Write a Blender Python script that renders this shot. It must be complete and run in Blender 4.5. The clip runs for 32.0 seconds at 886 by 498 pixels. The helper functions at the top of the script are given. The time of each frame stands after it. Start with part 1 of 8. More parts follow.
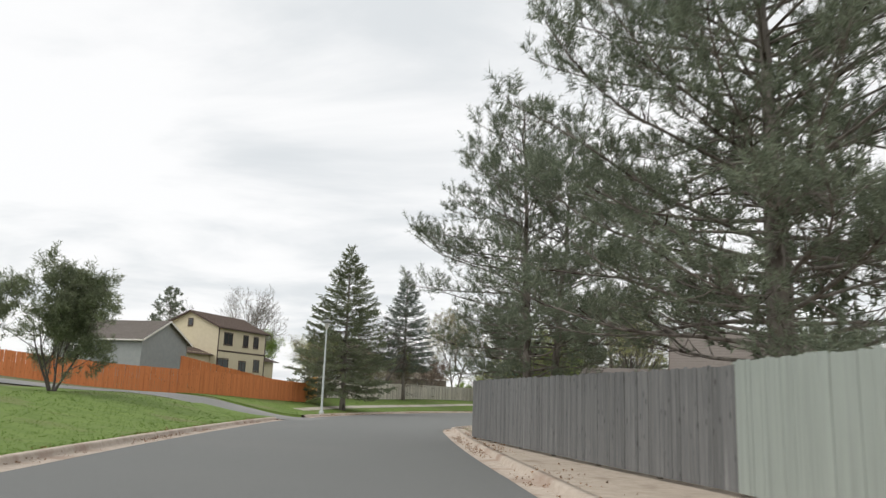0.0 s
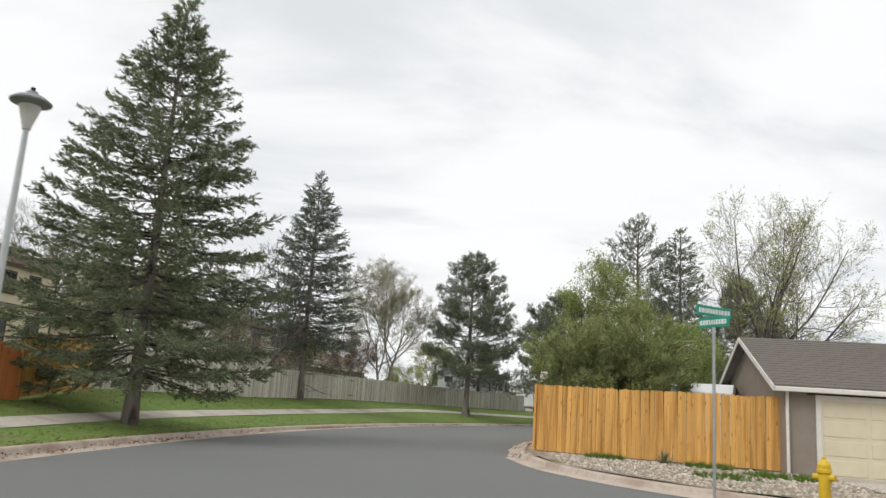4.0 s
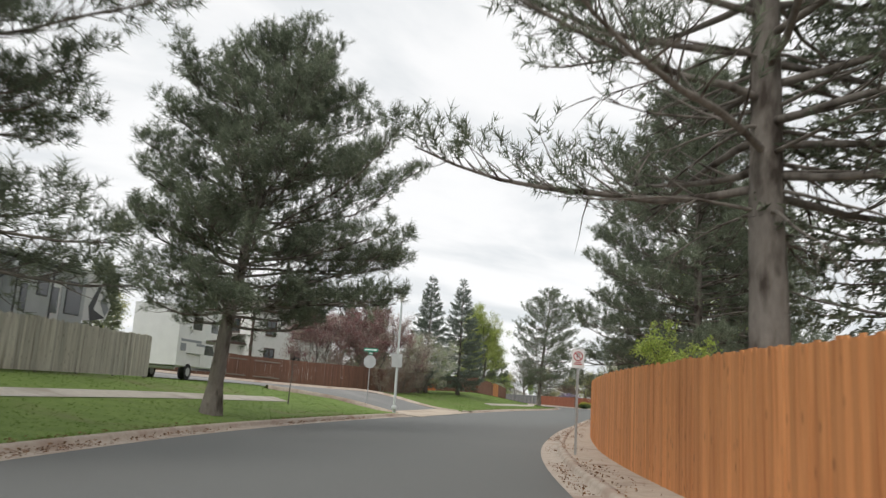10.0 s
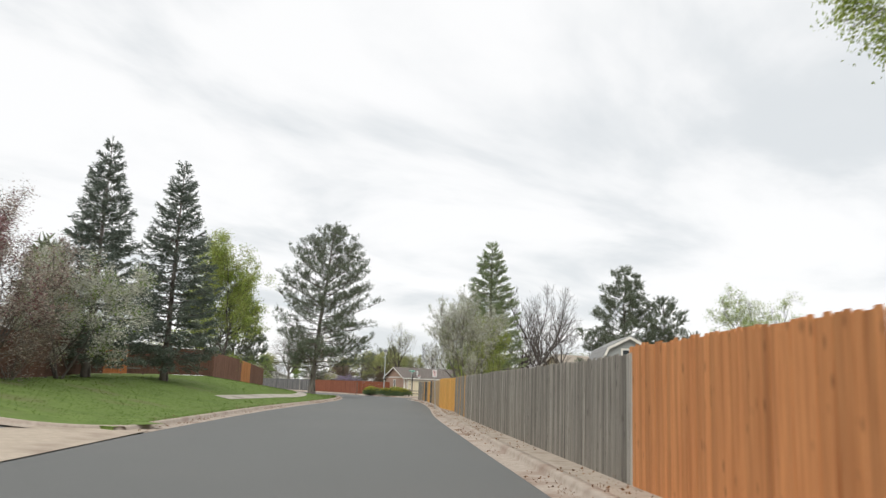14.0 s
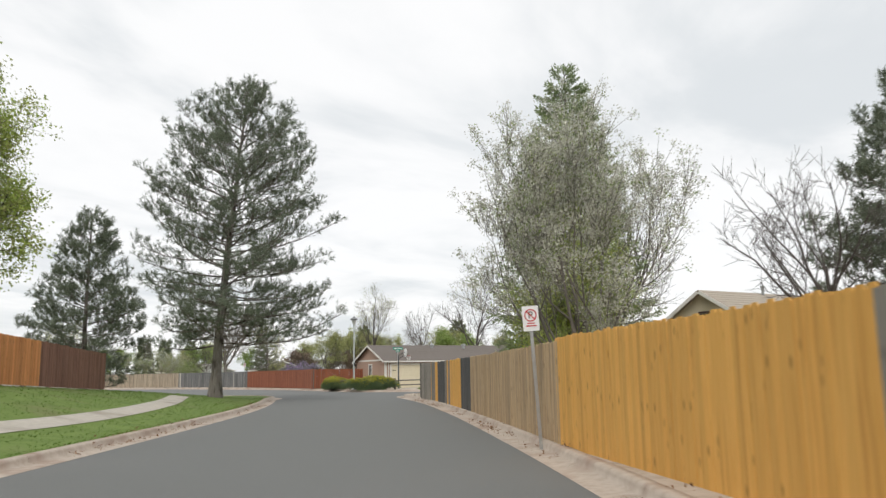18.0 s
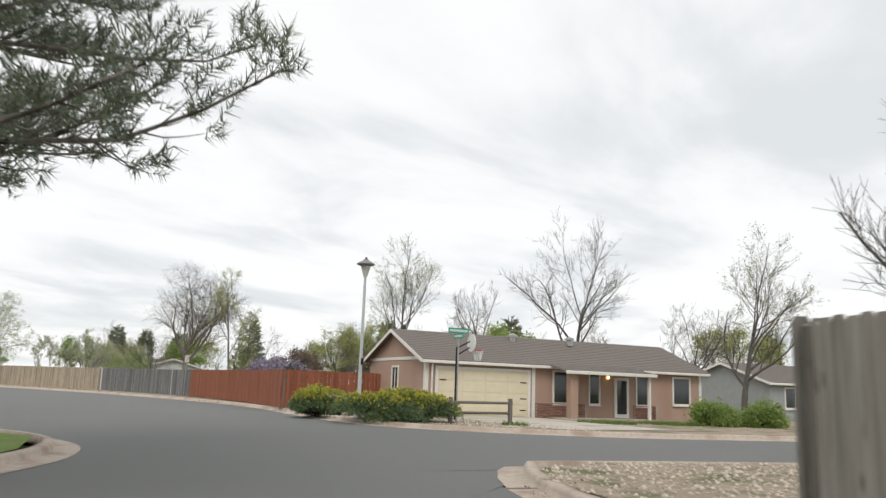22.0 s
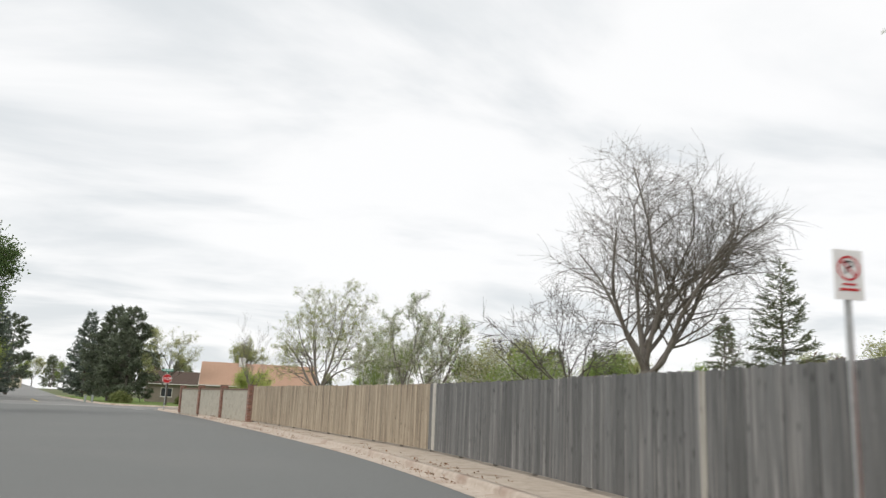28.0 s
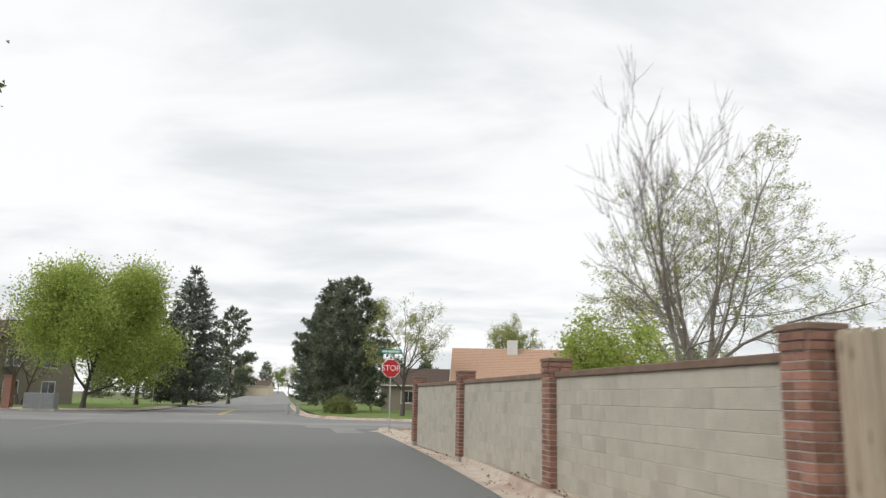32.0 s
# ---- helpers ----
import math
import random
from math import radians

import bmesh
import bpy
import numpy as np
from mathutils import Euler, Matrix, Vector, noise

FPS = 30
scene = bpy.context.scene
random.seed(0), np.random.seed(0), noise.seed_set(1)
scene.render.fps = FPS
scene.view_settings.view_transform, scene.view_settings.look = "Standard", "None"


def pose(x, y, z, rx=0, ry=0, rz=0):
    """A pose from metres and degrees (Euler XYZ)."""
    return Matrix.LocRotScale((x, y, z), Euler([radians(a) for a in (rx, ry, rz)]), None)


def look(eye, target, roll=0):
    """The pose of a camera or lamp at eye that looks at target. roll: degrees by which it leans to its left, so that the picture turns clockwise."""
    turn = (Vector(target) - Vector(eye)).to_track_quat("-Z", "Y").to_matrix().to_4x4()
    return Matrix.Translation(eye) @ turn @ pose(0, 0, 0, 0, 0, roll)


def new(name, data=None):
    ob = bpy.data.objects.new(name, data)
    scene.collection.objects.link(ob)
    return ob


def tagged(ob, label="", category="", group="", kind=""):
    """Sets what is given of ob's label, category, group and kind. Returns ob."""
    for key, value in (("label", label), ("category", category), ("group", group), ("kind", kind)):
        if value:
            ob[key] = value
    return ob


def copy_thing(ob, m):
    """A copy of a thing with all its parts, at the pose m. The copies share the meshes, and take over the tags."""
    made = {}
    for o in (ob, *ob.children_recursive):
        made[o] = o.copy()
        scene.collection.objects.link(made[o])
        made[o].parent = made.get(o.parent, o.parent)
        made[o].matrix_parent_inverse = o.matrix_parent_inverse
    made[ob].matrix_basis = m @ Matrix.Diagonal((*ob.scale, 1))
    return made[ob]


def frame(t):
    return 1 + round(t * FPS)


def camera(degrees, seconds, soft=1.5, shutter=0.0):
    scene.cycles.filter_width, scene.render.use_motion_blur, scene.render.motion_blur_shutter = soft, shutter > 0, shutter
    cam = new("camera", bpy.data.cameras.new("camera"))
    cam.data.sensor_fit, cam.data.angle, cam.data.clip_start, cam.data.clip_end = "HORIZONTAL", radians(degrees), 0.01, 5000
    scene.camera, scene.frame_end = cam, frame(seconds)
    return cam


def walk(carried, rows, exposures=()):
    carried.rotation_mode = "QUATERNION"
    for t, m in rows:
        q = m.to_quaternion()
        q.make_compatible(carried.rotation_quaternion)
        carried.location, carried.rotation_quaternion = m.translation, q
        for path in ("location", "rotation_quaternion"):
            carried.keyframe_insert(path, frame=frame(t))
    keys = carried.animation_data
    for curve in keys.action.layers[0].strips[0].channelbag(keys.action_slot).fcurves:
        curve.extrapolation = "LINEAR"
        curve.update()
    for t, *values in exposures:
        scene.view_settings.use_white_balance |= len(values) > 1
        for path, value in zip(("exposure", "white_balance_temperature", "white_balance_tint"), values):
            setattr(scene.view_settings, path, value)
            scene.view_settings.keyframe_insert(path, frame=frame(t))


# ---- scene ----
cam = camera(59.67, 32.0, soft=1.35, shutter=0.22)
# seconds, x, y, z, yaw, pitch, roll
ROWS = [
    (0.0, 10.116, 13.537, 1.432, 0.589, 10.997, -1.997),
    (0.5, 9.529, 18.476, 1.431, 0.397, 10.926, -2.426),
    (1.0, 8.990, 23.420, 1.430, -0.096, 10.891, -2.813),
    (1.5, 8.486, 28.363, 1.429, -0.661, 10.975, -3.010),
    (2.0, 8.065, 33.305, 1.429, -1.235, 10.897, -2.959),
    (2.5, 7.674, 38.218, 1.427, -2.055, 10.650, -2.807),
    (4.5, 7.606, 57.746, 1.418, -8.961, 11.612, -4.079),
    (5.0, 8.033, 62.555, 1.413, -10.984, 11.390, -4.348),
    (5.5, 8.599, 67.298, 1.408, -12.957, 11.127, -4.356),
    (6.0, 9.300, 71.934, 1.404, -14.882, 10.842, -4.032),
    (6.5, 10.208, 76.461, 1.408, -16.757, 10.774, -3.484),
    (7.0, 11.232, 80.919, 1.420, -18.707, 10.764, -3.151),
    (7.5, 12.462, 85.342, 1.428, -20.519, 10.747, -3.006),
    (8.0, 13.962, 89.712, 1.432, -22.531, 10.709, -2.934),
    (8.5, 15.466, 94.104, 1.433, -24.679, 10.610, -2.892),
    (9.0, 17.369, 98.361, 1.433, -26.590, 10.511, -2.876),
    (9.5, 19.303, 102.624, 1.433, -28.741, 10.467, -3.251),
    (10.0, 21.492, 106.802, 1.434, -30.864, 10.516, -3.562),
    (10.5, 23.799, 110.949, 1.436, -33.125, 10.483, -3.715),
    (11.0, 26.197, 115.077, 1.437, -35.462, 10.466, -3.704),
    (11.5, 28.732, 119.164, 1.435, -37.665, 10.497, -3.876),
    (12.0, 31.581, 123.108, 1.433, -40.047, 10.478, -3.880),
    (12.5, 34.523, 127.051, 1.431, -42.186, 10.457, -3.580),
    (13.0, 37.730, 130.852, 1.430, -44.377, 10.416, -3.152),
    (13.5, 41.078, 134.531, 1.430, -46.085, 10.351, -2.742),
    (14.0, 44.420, 138.217, 1.431, -48.068, 10.214, -2.175),
    (14.5, 47.907, 141.744, 1.436, -49.326, 10.061, -1.665),
    (16.5, 61.595, 156.132, 1.462, -49.965, 9.786, 0.726),
    (17.0, 65.050, 159.718, 1.458, -50.056, 9.542, 1.318),
    (17.5, 68.540, 163.253, 1.445, -49.998, 9.322, 1.303),
    (18.0, 72.027, 166.758, 1.430, -50.076, 9.150, 0.946),
    (18.5, 75.522, 170.187, 1.412, -50.137, 9.113, 0.569),
    (19.0, 79.103, 173.422, 1.406, -50.103, 9.080, -0.109),
    (19.5, 82.378, 176.927, 1.412, -50.284, 9.237, -0.926),
    (20.0, 85.659, 180.342, 1.419, -50.337, 9.453, -1.557),
    (20.5, 89.018, 183.530, 1.424, -50.151, 9.824, -2.001),
    (21.0, 92.128, 186.747, 1.427, -49.927, 10.018, -2.221),
    (21.5, 95.135, 189.890, 1.430, -49.366, 10.083, -2.172),
    (22.0, 97.955, 193.059, 1.434, -48.465, 10.153, -2.026),
    (22.5, 100.700, 196.138, 1.437, -47.192, 10.212, -1.845),
    (23.0, 103.298, 199.260, 1.439, -45.503, 10.286, -1.856),
    (23.5, 105.739, 202.502, 1.438, -43.504, 10.321, -1.907),
    (24.0, 108.077, 205.860, 1.437, -41.309, 10.212, -2.049),
    (24.5, 110.284, 209.395, 1.436, -39.060, 10.241, -1.995),
    (26.5, 117.716, 224.711, 1.435, -27.920, 10.893, -1.582),
    (27.0, 119.073, 228.823, 1.433, -25.010, 11.051, -1.845),
    (27.5, 120.259, 233.062, 1.432, -22.092, 11.269, -2.094),
    (28.0, 121.185, 237.452, 1.432, -19.333, 11.459, -2.450),
    (28.5, 121.982, 241.927, 1.434, -16.572, 11.518, -2.520),
    (29.0, 122.548, 246.503, 1.438, -13.888, 11.595, -2.457),
    (29.5, 122.880, 251.170, 1.447, -11.370, 11.651, -2.410),
    (30.0, 123.079, 255.889, 1.448, -8.976, 11.461, -2.080),
    (30.5, 123.053, 260.650, 1.448, -6.842, 11.323, -2.230),
    (31.0, 122.820, 265.428, 1.441, -4.821, 11.185, -2.032),
    (31.5, 122.628, 270.204, 1.435, -3.075, 11.120, -1.659),
    (32.0, 122.267, 274.972, 1.431, -1.702, 11.012, -1.285),
]
walk(cam, [(t, pose(x, y, z, 90 + pitch, roll, yaw)) for t, x, y, z, yaw, pitch, roll in ROWS])

# ---- world, sun, exposure ----
world = bpy.data.worlds.new("overcast_sky")
scene.world = world
world.use_nodes = True
wn, wl = world.node_tree.nodes, world.node_tree.links
wn.clear()
w_out = wn.new("ShaderNodeOutputWorld")
w_bg = wn.new("ShaderNodeBackground")
w_sky = wn.new("ShaderNodeTexSky")
w_sky.sky_type, w_sky.sun_disc = 'NISHITA', False
w_sky.sun_elevation, w_sky.sun_rotation = radians(46), radians(239)
w_co = wn.new("ShaderNodeTexCoord")
w_sep = wn.new("ShaderNodeSeparateXYZ")
wl.new(w_co.outputs["Generated"], w_sep.inputs[0])
# clouds lie on a plane overhead: divide by height
w_h = wn.new("ShaderNodeMath")
w_h.operation, w_h.inputs[1].default_value = 'ADD', 0.16
w_hm = wn.new("ShaderNodeMath")
w_hm.operation, w_hm.inputs[1].default_value = 'MAXIMUM', 0.0
wl.new(w_sep.outputs[2], w_hm.inputs[0])
wl.new(w_hm.outputs[0], w_h.inputs[0])
w_flat = wn.new("ShaderNodeCombineXYZ")
for k in (0, 1):
    dv = wn.new("ShaderNodeMath")
    dv.operation = 'DIVIDE'
    wl.new(w_sep.outputs[k], dv.inputs[0])
    wl.new(w_h.outputs[0], dv.inputs[1])
    wl.new(dv.outputs[0], w_flat.inputs[k])
w_map = wn.new("ShaderNodeMapping")
w_map.inputs["Scale"].default_value = (1.0, 1.5, 1.0)
w_map.inputs["Rotation"].default_value = (0, 0, radians(35))
wl.new(w_flat.outputs[0], w_map.inputs[0])
w_n1 = wn.new("ShaderNodeTexNoise")
w_n1.inputs["Scale"].default_value, w_n1.inputs["Detail"].default_value = 0.9, 7.0
w_n1.inputs["Roughness"].default_value, w_n1.inputs["Distortion"].default_value = 0.52, 0.35
wl.new(w_map.outputs[0], w_n1.inputs["Vector"])
w_ramp = wn.new("ShaderNodeValToRGB")
w_ramp.color_ramp.interpolation = 'EASE'
w_ramp.color_ramp.elements[0].position, w_ramp.color_ramp.elements[0].color = 0.34, (0.76, 0.79, 0.81, 1)
w_ramp.color_ramp.elements[1].position, w_ramp.color_ramp.elements[1].color = 0.56, (1.0, 1.0, 1.0, 1)
wl.new(w_n1.outputs["Fac"], w_ramp.inputs[0])
w_str = wn.new("ShaderNodeVectorMath")
w_str.operation, w_str.inputs[3].default_value = 'SCALE', 1.05
wl.new(w_ramp.outputs[0], w_str.inputs[0])
w_blue = wn.new("ShaderNodeVectorMath")
w_blue.operation, w_blue.inputs[3].default_value = 'SCALE', 0.08
wl.new(w_sky.outputs[0], w_blue.inputs[0])
w_mix = wn.new("ShaderNodeMixRGB")
w_mix.inputs[0].default_value = 0.93
wl.new(w_blue.outputs[0], w_mix.inputs[1])
wl.new(w_str.outputs[0], w_mix.inputs[2])
wl.new(w_mix.outputs[0], w_bg.inputs[0])
wl.new(w_bg.outputs[0], w_out.inputs[0])

sun = new("sun", bpy.data.lights.new("sun", 'SUN'))
sun.data.energy, sun.data.angle, sun.data.color = 1.5, radians(30), (1.0, 0.97, 0.92)
sun.matrix_world = look((-37, -22, 45), (0, 0, 0))
scene.view_settings.exposure = 0.0


# ---- materials ----
def wire(nt, a, b):
    nt.links.new(a, b)


def material(name, c1, c2, scale=5.0, rough=0.85, bump=0.15, bscale=None, stretch=(1, 1, 1), vary=0.0, island=0.0,
             stain=None, stain_scale=0.7, stain_at=(0.5, 0.65), metal=0.0, thin=0.0, hue=0.0, spec=0.3, world_co=False, knots=None):
    """Two colours mixed by a fine noise, stains by a coarse one, relief by a third; vary/island: how much each object or piece differs."""
    m = bpy.data.materials.new(name)
    m.use_nodes = True
    nt = m.node_tree
    n = nt.nodes
    bs = n["Principled BSDF"]
    bs.inputs["Roughness"].default_value, bs.inputs["Metallic"].default_value = rough, metal
    bs.inputs["Specular IOR Level"].default_value = spec
    if world_co:
        geo0 = n.new("ShaderNodeNewGeometry")
        src = geo0.outputs["Position"]
    else:
        co = n.new("ShaderNodeTexCoord")
        src = co.outputs["Object"]
    if vary and not world_co:
        oi0 = n.new("ShaderNodeObjectInfo")
        sh = n.new("ShaderNodeVectorMath")
        sh.operation = 'SCALE'
        sh.inputs[0].default_value = (37.0, 53.0, 71.0)
        wire(nt, oi0.outputs["Random"], sh.inputs[3])
        ad = n.new("ShaderNodeVectorMath")
        wire(nt, src, ad.inputs[0])
        wire(nt, sh.outputs[0], ad.inputs[1])
        src = ad.outputs[0]
    mp = n.new("ShaderNodeMapping")
    mp.inputs["Scale"].default_value = stretch
    wire(nt, src, mp.inputs[0])
    n1 = n.new("ShaderNodeTexNoise")
    n1.inputs["Scale"].default_value, n1.inputs["Detail"].default_value, n1.inputs["Roughness"].default_value = scale, 5.0, 0.62
    wire(nt, mp.outputs[0], n1.inputs["Vector"])
    r1 = n.new("ShaderNodeMapRange")
    r1.inputs[1].default_value, r1.inputs[2].default_value = 0.32, 0.68
    wire(nt, n1.outputs["Fac"], r1.inputs[0])
    mx = n.new("ShaderNodeMixRGB")
    mx.inputs[1].default_value, mx.inputs[2].default_value = (*c1, 1), (*c2, 1)
    wire(nt, r1.outputs[0], mx.inputs[0])
    out = mx.outputs[0]
    if stain:
        n2 = n.new("ShaderNodeTexNoise")
        n2.inputs["Scale"].default_value, n2.inputs["Detail"].default_value = stain_scale, 4.0
        wire(nt, mp.outputs[0], n2.inputs["Vector"])
        r2 = n.new("ShaderNodeMapRange")
        r2.inputs[1].default_value, r2.inputs[2].default_value = stain_at
        wire(nt, n2.outputs["Fac"], r2.inputs[0])
        m2 = n.new("ShaderNodeMixRGB")
        wire(nt, r2.outputs[0], m2.inputs[0])
        wire(nt, out, m2.inputs[1])
        m2.inputs[2].default_value = (*stain, 1)
        out = m2.outputs[0]
    if knots:
        km = n.new("ShaderNodeMapping")
        km.inputs["Scale"].default_value = (6.0, 6.0, 5.0)
        wire(nt, src, km.inputs[0])
        kv = n.new("ShaderNodeTexVoronoi")
        kv.inputs["Scale"].default_value = 1.0
        wire(nt, km.outputs[0], kv.inputs["Vector"])
        kr = n.new("ShaderNodeMapRange")
        kr.inputs[1].default_value, kr.inputs[2].default_value, kr.inputs[3].default_value, kr.inputs[4].default_value = 0.07, 0.22, 0.75, 0.0
        wire(nt, kv.outputs["Distance"], kr.inputs[0])
        kx = n.new("ShaderNodeMixRGB")
        wire(nt, kr.outputs[0], kx.inputs[0])
        wire(nt, out, kx.inputs[1])
        kx.inputs[2].default_value = (*knots, 1)
        out = kx.outputs[0]
    if vary or island:
        if island:
            geo = n.new("ShaderNodeNewGeometry")
            rnd = geo.outputs["Random Per Island"]
        else:
            oi = n.new("ShaderNodeObjectInfo")
            rnd = oi.outputs["Random"]
        amount = island or vary
        rv = n.new("ShaderNodeMapRange")
        rv.inputs[3].default_value, rv.inputs[4].default_value = 1 - amount, 1 + amount
        wire(nt, rnd, rv.inputs[0])
        hs = n.new("ShaderNodeHueSaturation")
        wire(nt, rv.outputs[0], hs.inputs["Value"])
        if hue:
            wh = n.new("ShaderNodeTexWhiteNoise")
            wh.noise_dimensions = '1D'
            wire(nt, rnd, wh.inputs["W"])
            rh = n.new("ShaderNodeMapRange")
            rh.inputs[3].default_value, rh.inputs[4].default_value = 0.5 - hue, 0.5 + hue
            wire(nt, wh.outputs[0], rh.inputs[0])
            wire(nt, rh.outputs[0], hs.inputs["Hue"])
        wire(nt, out, hs.inputs["Color"])
        out = hs.outputs[0]
    wire(nt, out, bs.inputs["Base Color"])
    if bump:
        nb = n.new("ShaderNodeTexNoise")
        nb.inputs["Scale"].default_value, nb.inputs["Detail"].default_value = bscale or scale * 3, 3.0
        wire(nt, mp.outputs[0], nb.inputs["Vector"])
        bp = n.new("ShaderNodeBump")
        bp.inputs["Strength"].default_value, bp.inputs["Distance"].default_value = bump, 0.02
        wire(nt, nb.outputs["Fac"], bp.inputs["Height"])
        wire(nt, bp.outputs[0], bs.inputs["Normal"])
    if thin:
        tr = n.new("ShaderNodeBsdfTranslucent")
        wire(nt, out, tr.inputs["Color"])
        ms = n.new("ShaderNodeMixShader")
        ms.inputs[0].default_value = thin
        wire(nt, bs.outputs[0], ms.inputs[1])
        wire(nt, tr.outputs[0], ms.inputs[2])
        wire(nt, ms.outputs[0], n["Material Output"].inputs["Surface"])
    return m


def glass_pane(name, tint):
    m = bpy.data.materials.new(name)
    m.use_nodes = True
    bs = m.node_tree.nodes["Principled BSDF"]
    bs.inputs["Base Color"].default_value = (*tint, 1)
    bs.inputs["Roughness"].default_value, bs.inputs["Specular IOR Level"].default_value = 0.06, 0.7
    return m


def wood(name, c1, c2, stain=None, at=(0.5, 0.7), vary=0.12, bump=0.35, ss=0.55):
    return material(name, c1, c2, 9.0, 0.82, bump, 22.0, (4.0, 4.0, 0.30), vary=vary, stain=stain, stain_scale=ss * 4, stain_at=at,
                    knots=tuple(0.45 * k for k in c1) if vary > 0.05 else None)


ASPHALT = material("asphalt", (0.152, 0.157, 0.152), (0.196, 0.200, 0.193), 60.0, 0.9, 0.5, 160.0, stain=(0.185, 0.187, 0.18),
                   stain_scale=0.16, stain_at=(0.5, 0.72), world_co=True)
ASPHALT_OLD = material("worn_asphalt", (0.19, 0.19, 0.185), (0.25, 0.25, 0.24), 40.0, 0.92, 0.5, 140.0, stain=(0.30, 0.295, 0.28),
                       stain_scale=0.2, stain_at=(0.48, 0.7), world_co=True)
CONCRETE = material("kerb_concrete", (0.40, 0.33, 0.27), (0.52, 0.45, 0.38), 6.0, 0.9, 0.3, 40.0, stain=(0.30, 0.21, 0.16), stain_scale=0.9,
                    stain_at=(0.5, 0.75), world_co=True)
APRON = material("tan_apron_concrete", (0.44, 0.37, 0.29), (0.53, 0.45, 0.36), 5.0, 0.9, 0.25, 40.0, stain=(0.36, 0.29, 0.23), stain_scale=0.5, world_co=True)
PAVING = material("pavement_concrete", (0.42, 0.385, 0.33), (0.52, 0.48, 0.42), 5.0, 0.9, 0.25, 40.0, stain=(0.34, 0.30, 0.25), stain_scale=0.6, world_co=True)
GRASS_BASE = material("lawn_soil", (0.115, 0.175, 0.038), (0.165, 0.235, 0.058), 1.2, 0.95, 0.6, 30.0, stain=(0.17, 0.18, 0.075), stain_scale=0.35,
                      stain_at=(0.55, 0.72), world_co=True)
GRASS = material("grass_blades", (0.115, 0.19, 0.034), (0.17, 0.26, 0.055), 0.8, 0.75, 0, island=0.25, thin=0.5, stain=(0.22, 0.25, 0.08),
                 stain_scale=0.35, stain_at=(0.55, 0.75), world_co=True)
EARTH = material("far_ground", (0.16, 0.15, 0.09), (0.12, 0.15, 0.06), 0.4, 0.95, 0.4, 8.0, stain=(0.10, 0.14, 0.045), stain_scale=0.06, world_co=True)
SOIL = material("bare_soil", (0.26, 0.205, 0.155), (0.38, 0.31, 0.24), 4.0, 0.95, 0.8, 25.0, stain=(0.13, 0.14, 0.06), stain_scale=0.8, world_co=True)
VERGE = material("pale_verge_dust", (0.40, 0.335, 0.27), (0.50, 0.43, 0.355), 5.0, 0.95, 0.5, 30.0, stain=(0.27, 0.215, 0.165), stain_scale=1.3, stain_at=(0.55, 0.75), world_co=True)
PEBBLE = material("river_pebble", (0.42, 0.36, 0.29), (0.55, 0.49, 0.41), 8.0, 0.85, 0.2, island=0.35, world_co=True)
LITTER = material("fallen_leaf", (0.16, 0.085, 0.045), (0.25, 0.14, 0.07), 8.0, 0.9, 0, island=0.4, world_co=True)

W_GREY = wood("weathered_grey_wood", (0.165, 0.155, 0.14), (0.26, 0.245, 0.22), (0.095, 0.088, 0.08), (0.52, 0.7), 0.22)
W_SLATE = wood("slate_grey_old_wood", (0.118, 0.120, 0.122), (0.185, 0.185, 0.182), (0.25, 0.25, 0.245), (0.60, 0.80), 0.14)
W_WORN = wood("streaked_weathered_wood", (0.225, 0.205, 0.175), (0.37, 0.345, 0.30), (0.12, 0.108, 0.092), (0.54, 0.72), 0.30)
W_PALE = wood("pale_grey_wood", (0.42, 0.395, 0.345), (0.60, 0.575, 0.515), (0.25, 0.225, 0.19), (0.52, 0.72), 0.24)
W_BLACK = wood("blackened_wood", (0.070, 0.070, 0.071), (0.12, 0.118, 0.115), (0.19, 0.185, 0.18), (0.58, 0.78), 0.22)
W_DARK = wood("dark_grey_wood", (0.105, 0.107, 0.107), (0.185, 0.185, 0.18), (0.29, 0.28, 0.27), (0.54, 0.72), 0.26)
W_GOLD = wood("golden_stained_wood", (0.60, 0.315, 0.085), (0.74, 0.43, 0.14), (0.42, 0.20, 0.05), (0.50, 0.68), 0.17)
W_YELLOW = wood("yellow_stained_wood", (0.68, 0.36, 0.085), (0.80, 0.46, 0.13), (0.55, 0.275, 0.065), (0.55, 0.75), 0.10)
W_RED = wood("red_orange_stained_wood", (0.57, 0.235, 0.09), (0.71, 0.325, 0.13), (0.46, 0.175, 0.062), (0.52, 0.72), 0.15)
W_RUST = wood("rust_brown_stained_wood", (0.235, 0.080, 0.044), (0.30, 0.112, 0.062), (0.18, 0.062, 0.038), (0.5, 0.72), 0.13)
W_ORANGE = wood("bright_orange_painted_wood", (0.55, 0.185, 0.066), (0.61, 0.22, 0.085), (0.42, 0.13, 0.05), (0.55, 0.75), 0.06)
W_TAN = wood("tan_weathered_wood", (0.30, 0.245, 0.180), (0.46, 0.39, 0.295), (0.20, 0.155, 0.115), (0.50, 0.68), 0.17)
W_TAN2 = wood("brown_weathered_wood", (0.42, 0.29, 0.16), (0.55, 0.41, 0.25), (0.30, 0.225, 0.15), (0.5, 0.7), 0.16)
W_BROWN = wood("dark_brown_stained_wood", (0.115, 0.058, 0.040), (0.155, 0.080, 0.055), (0.09, 0.046, 0.034), (0.5, 0.7), 0.1)
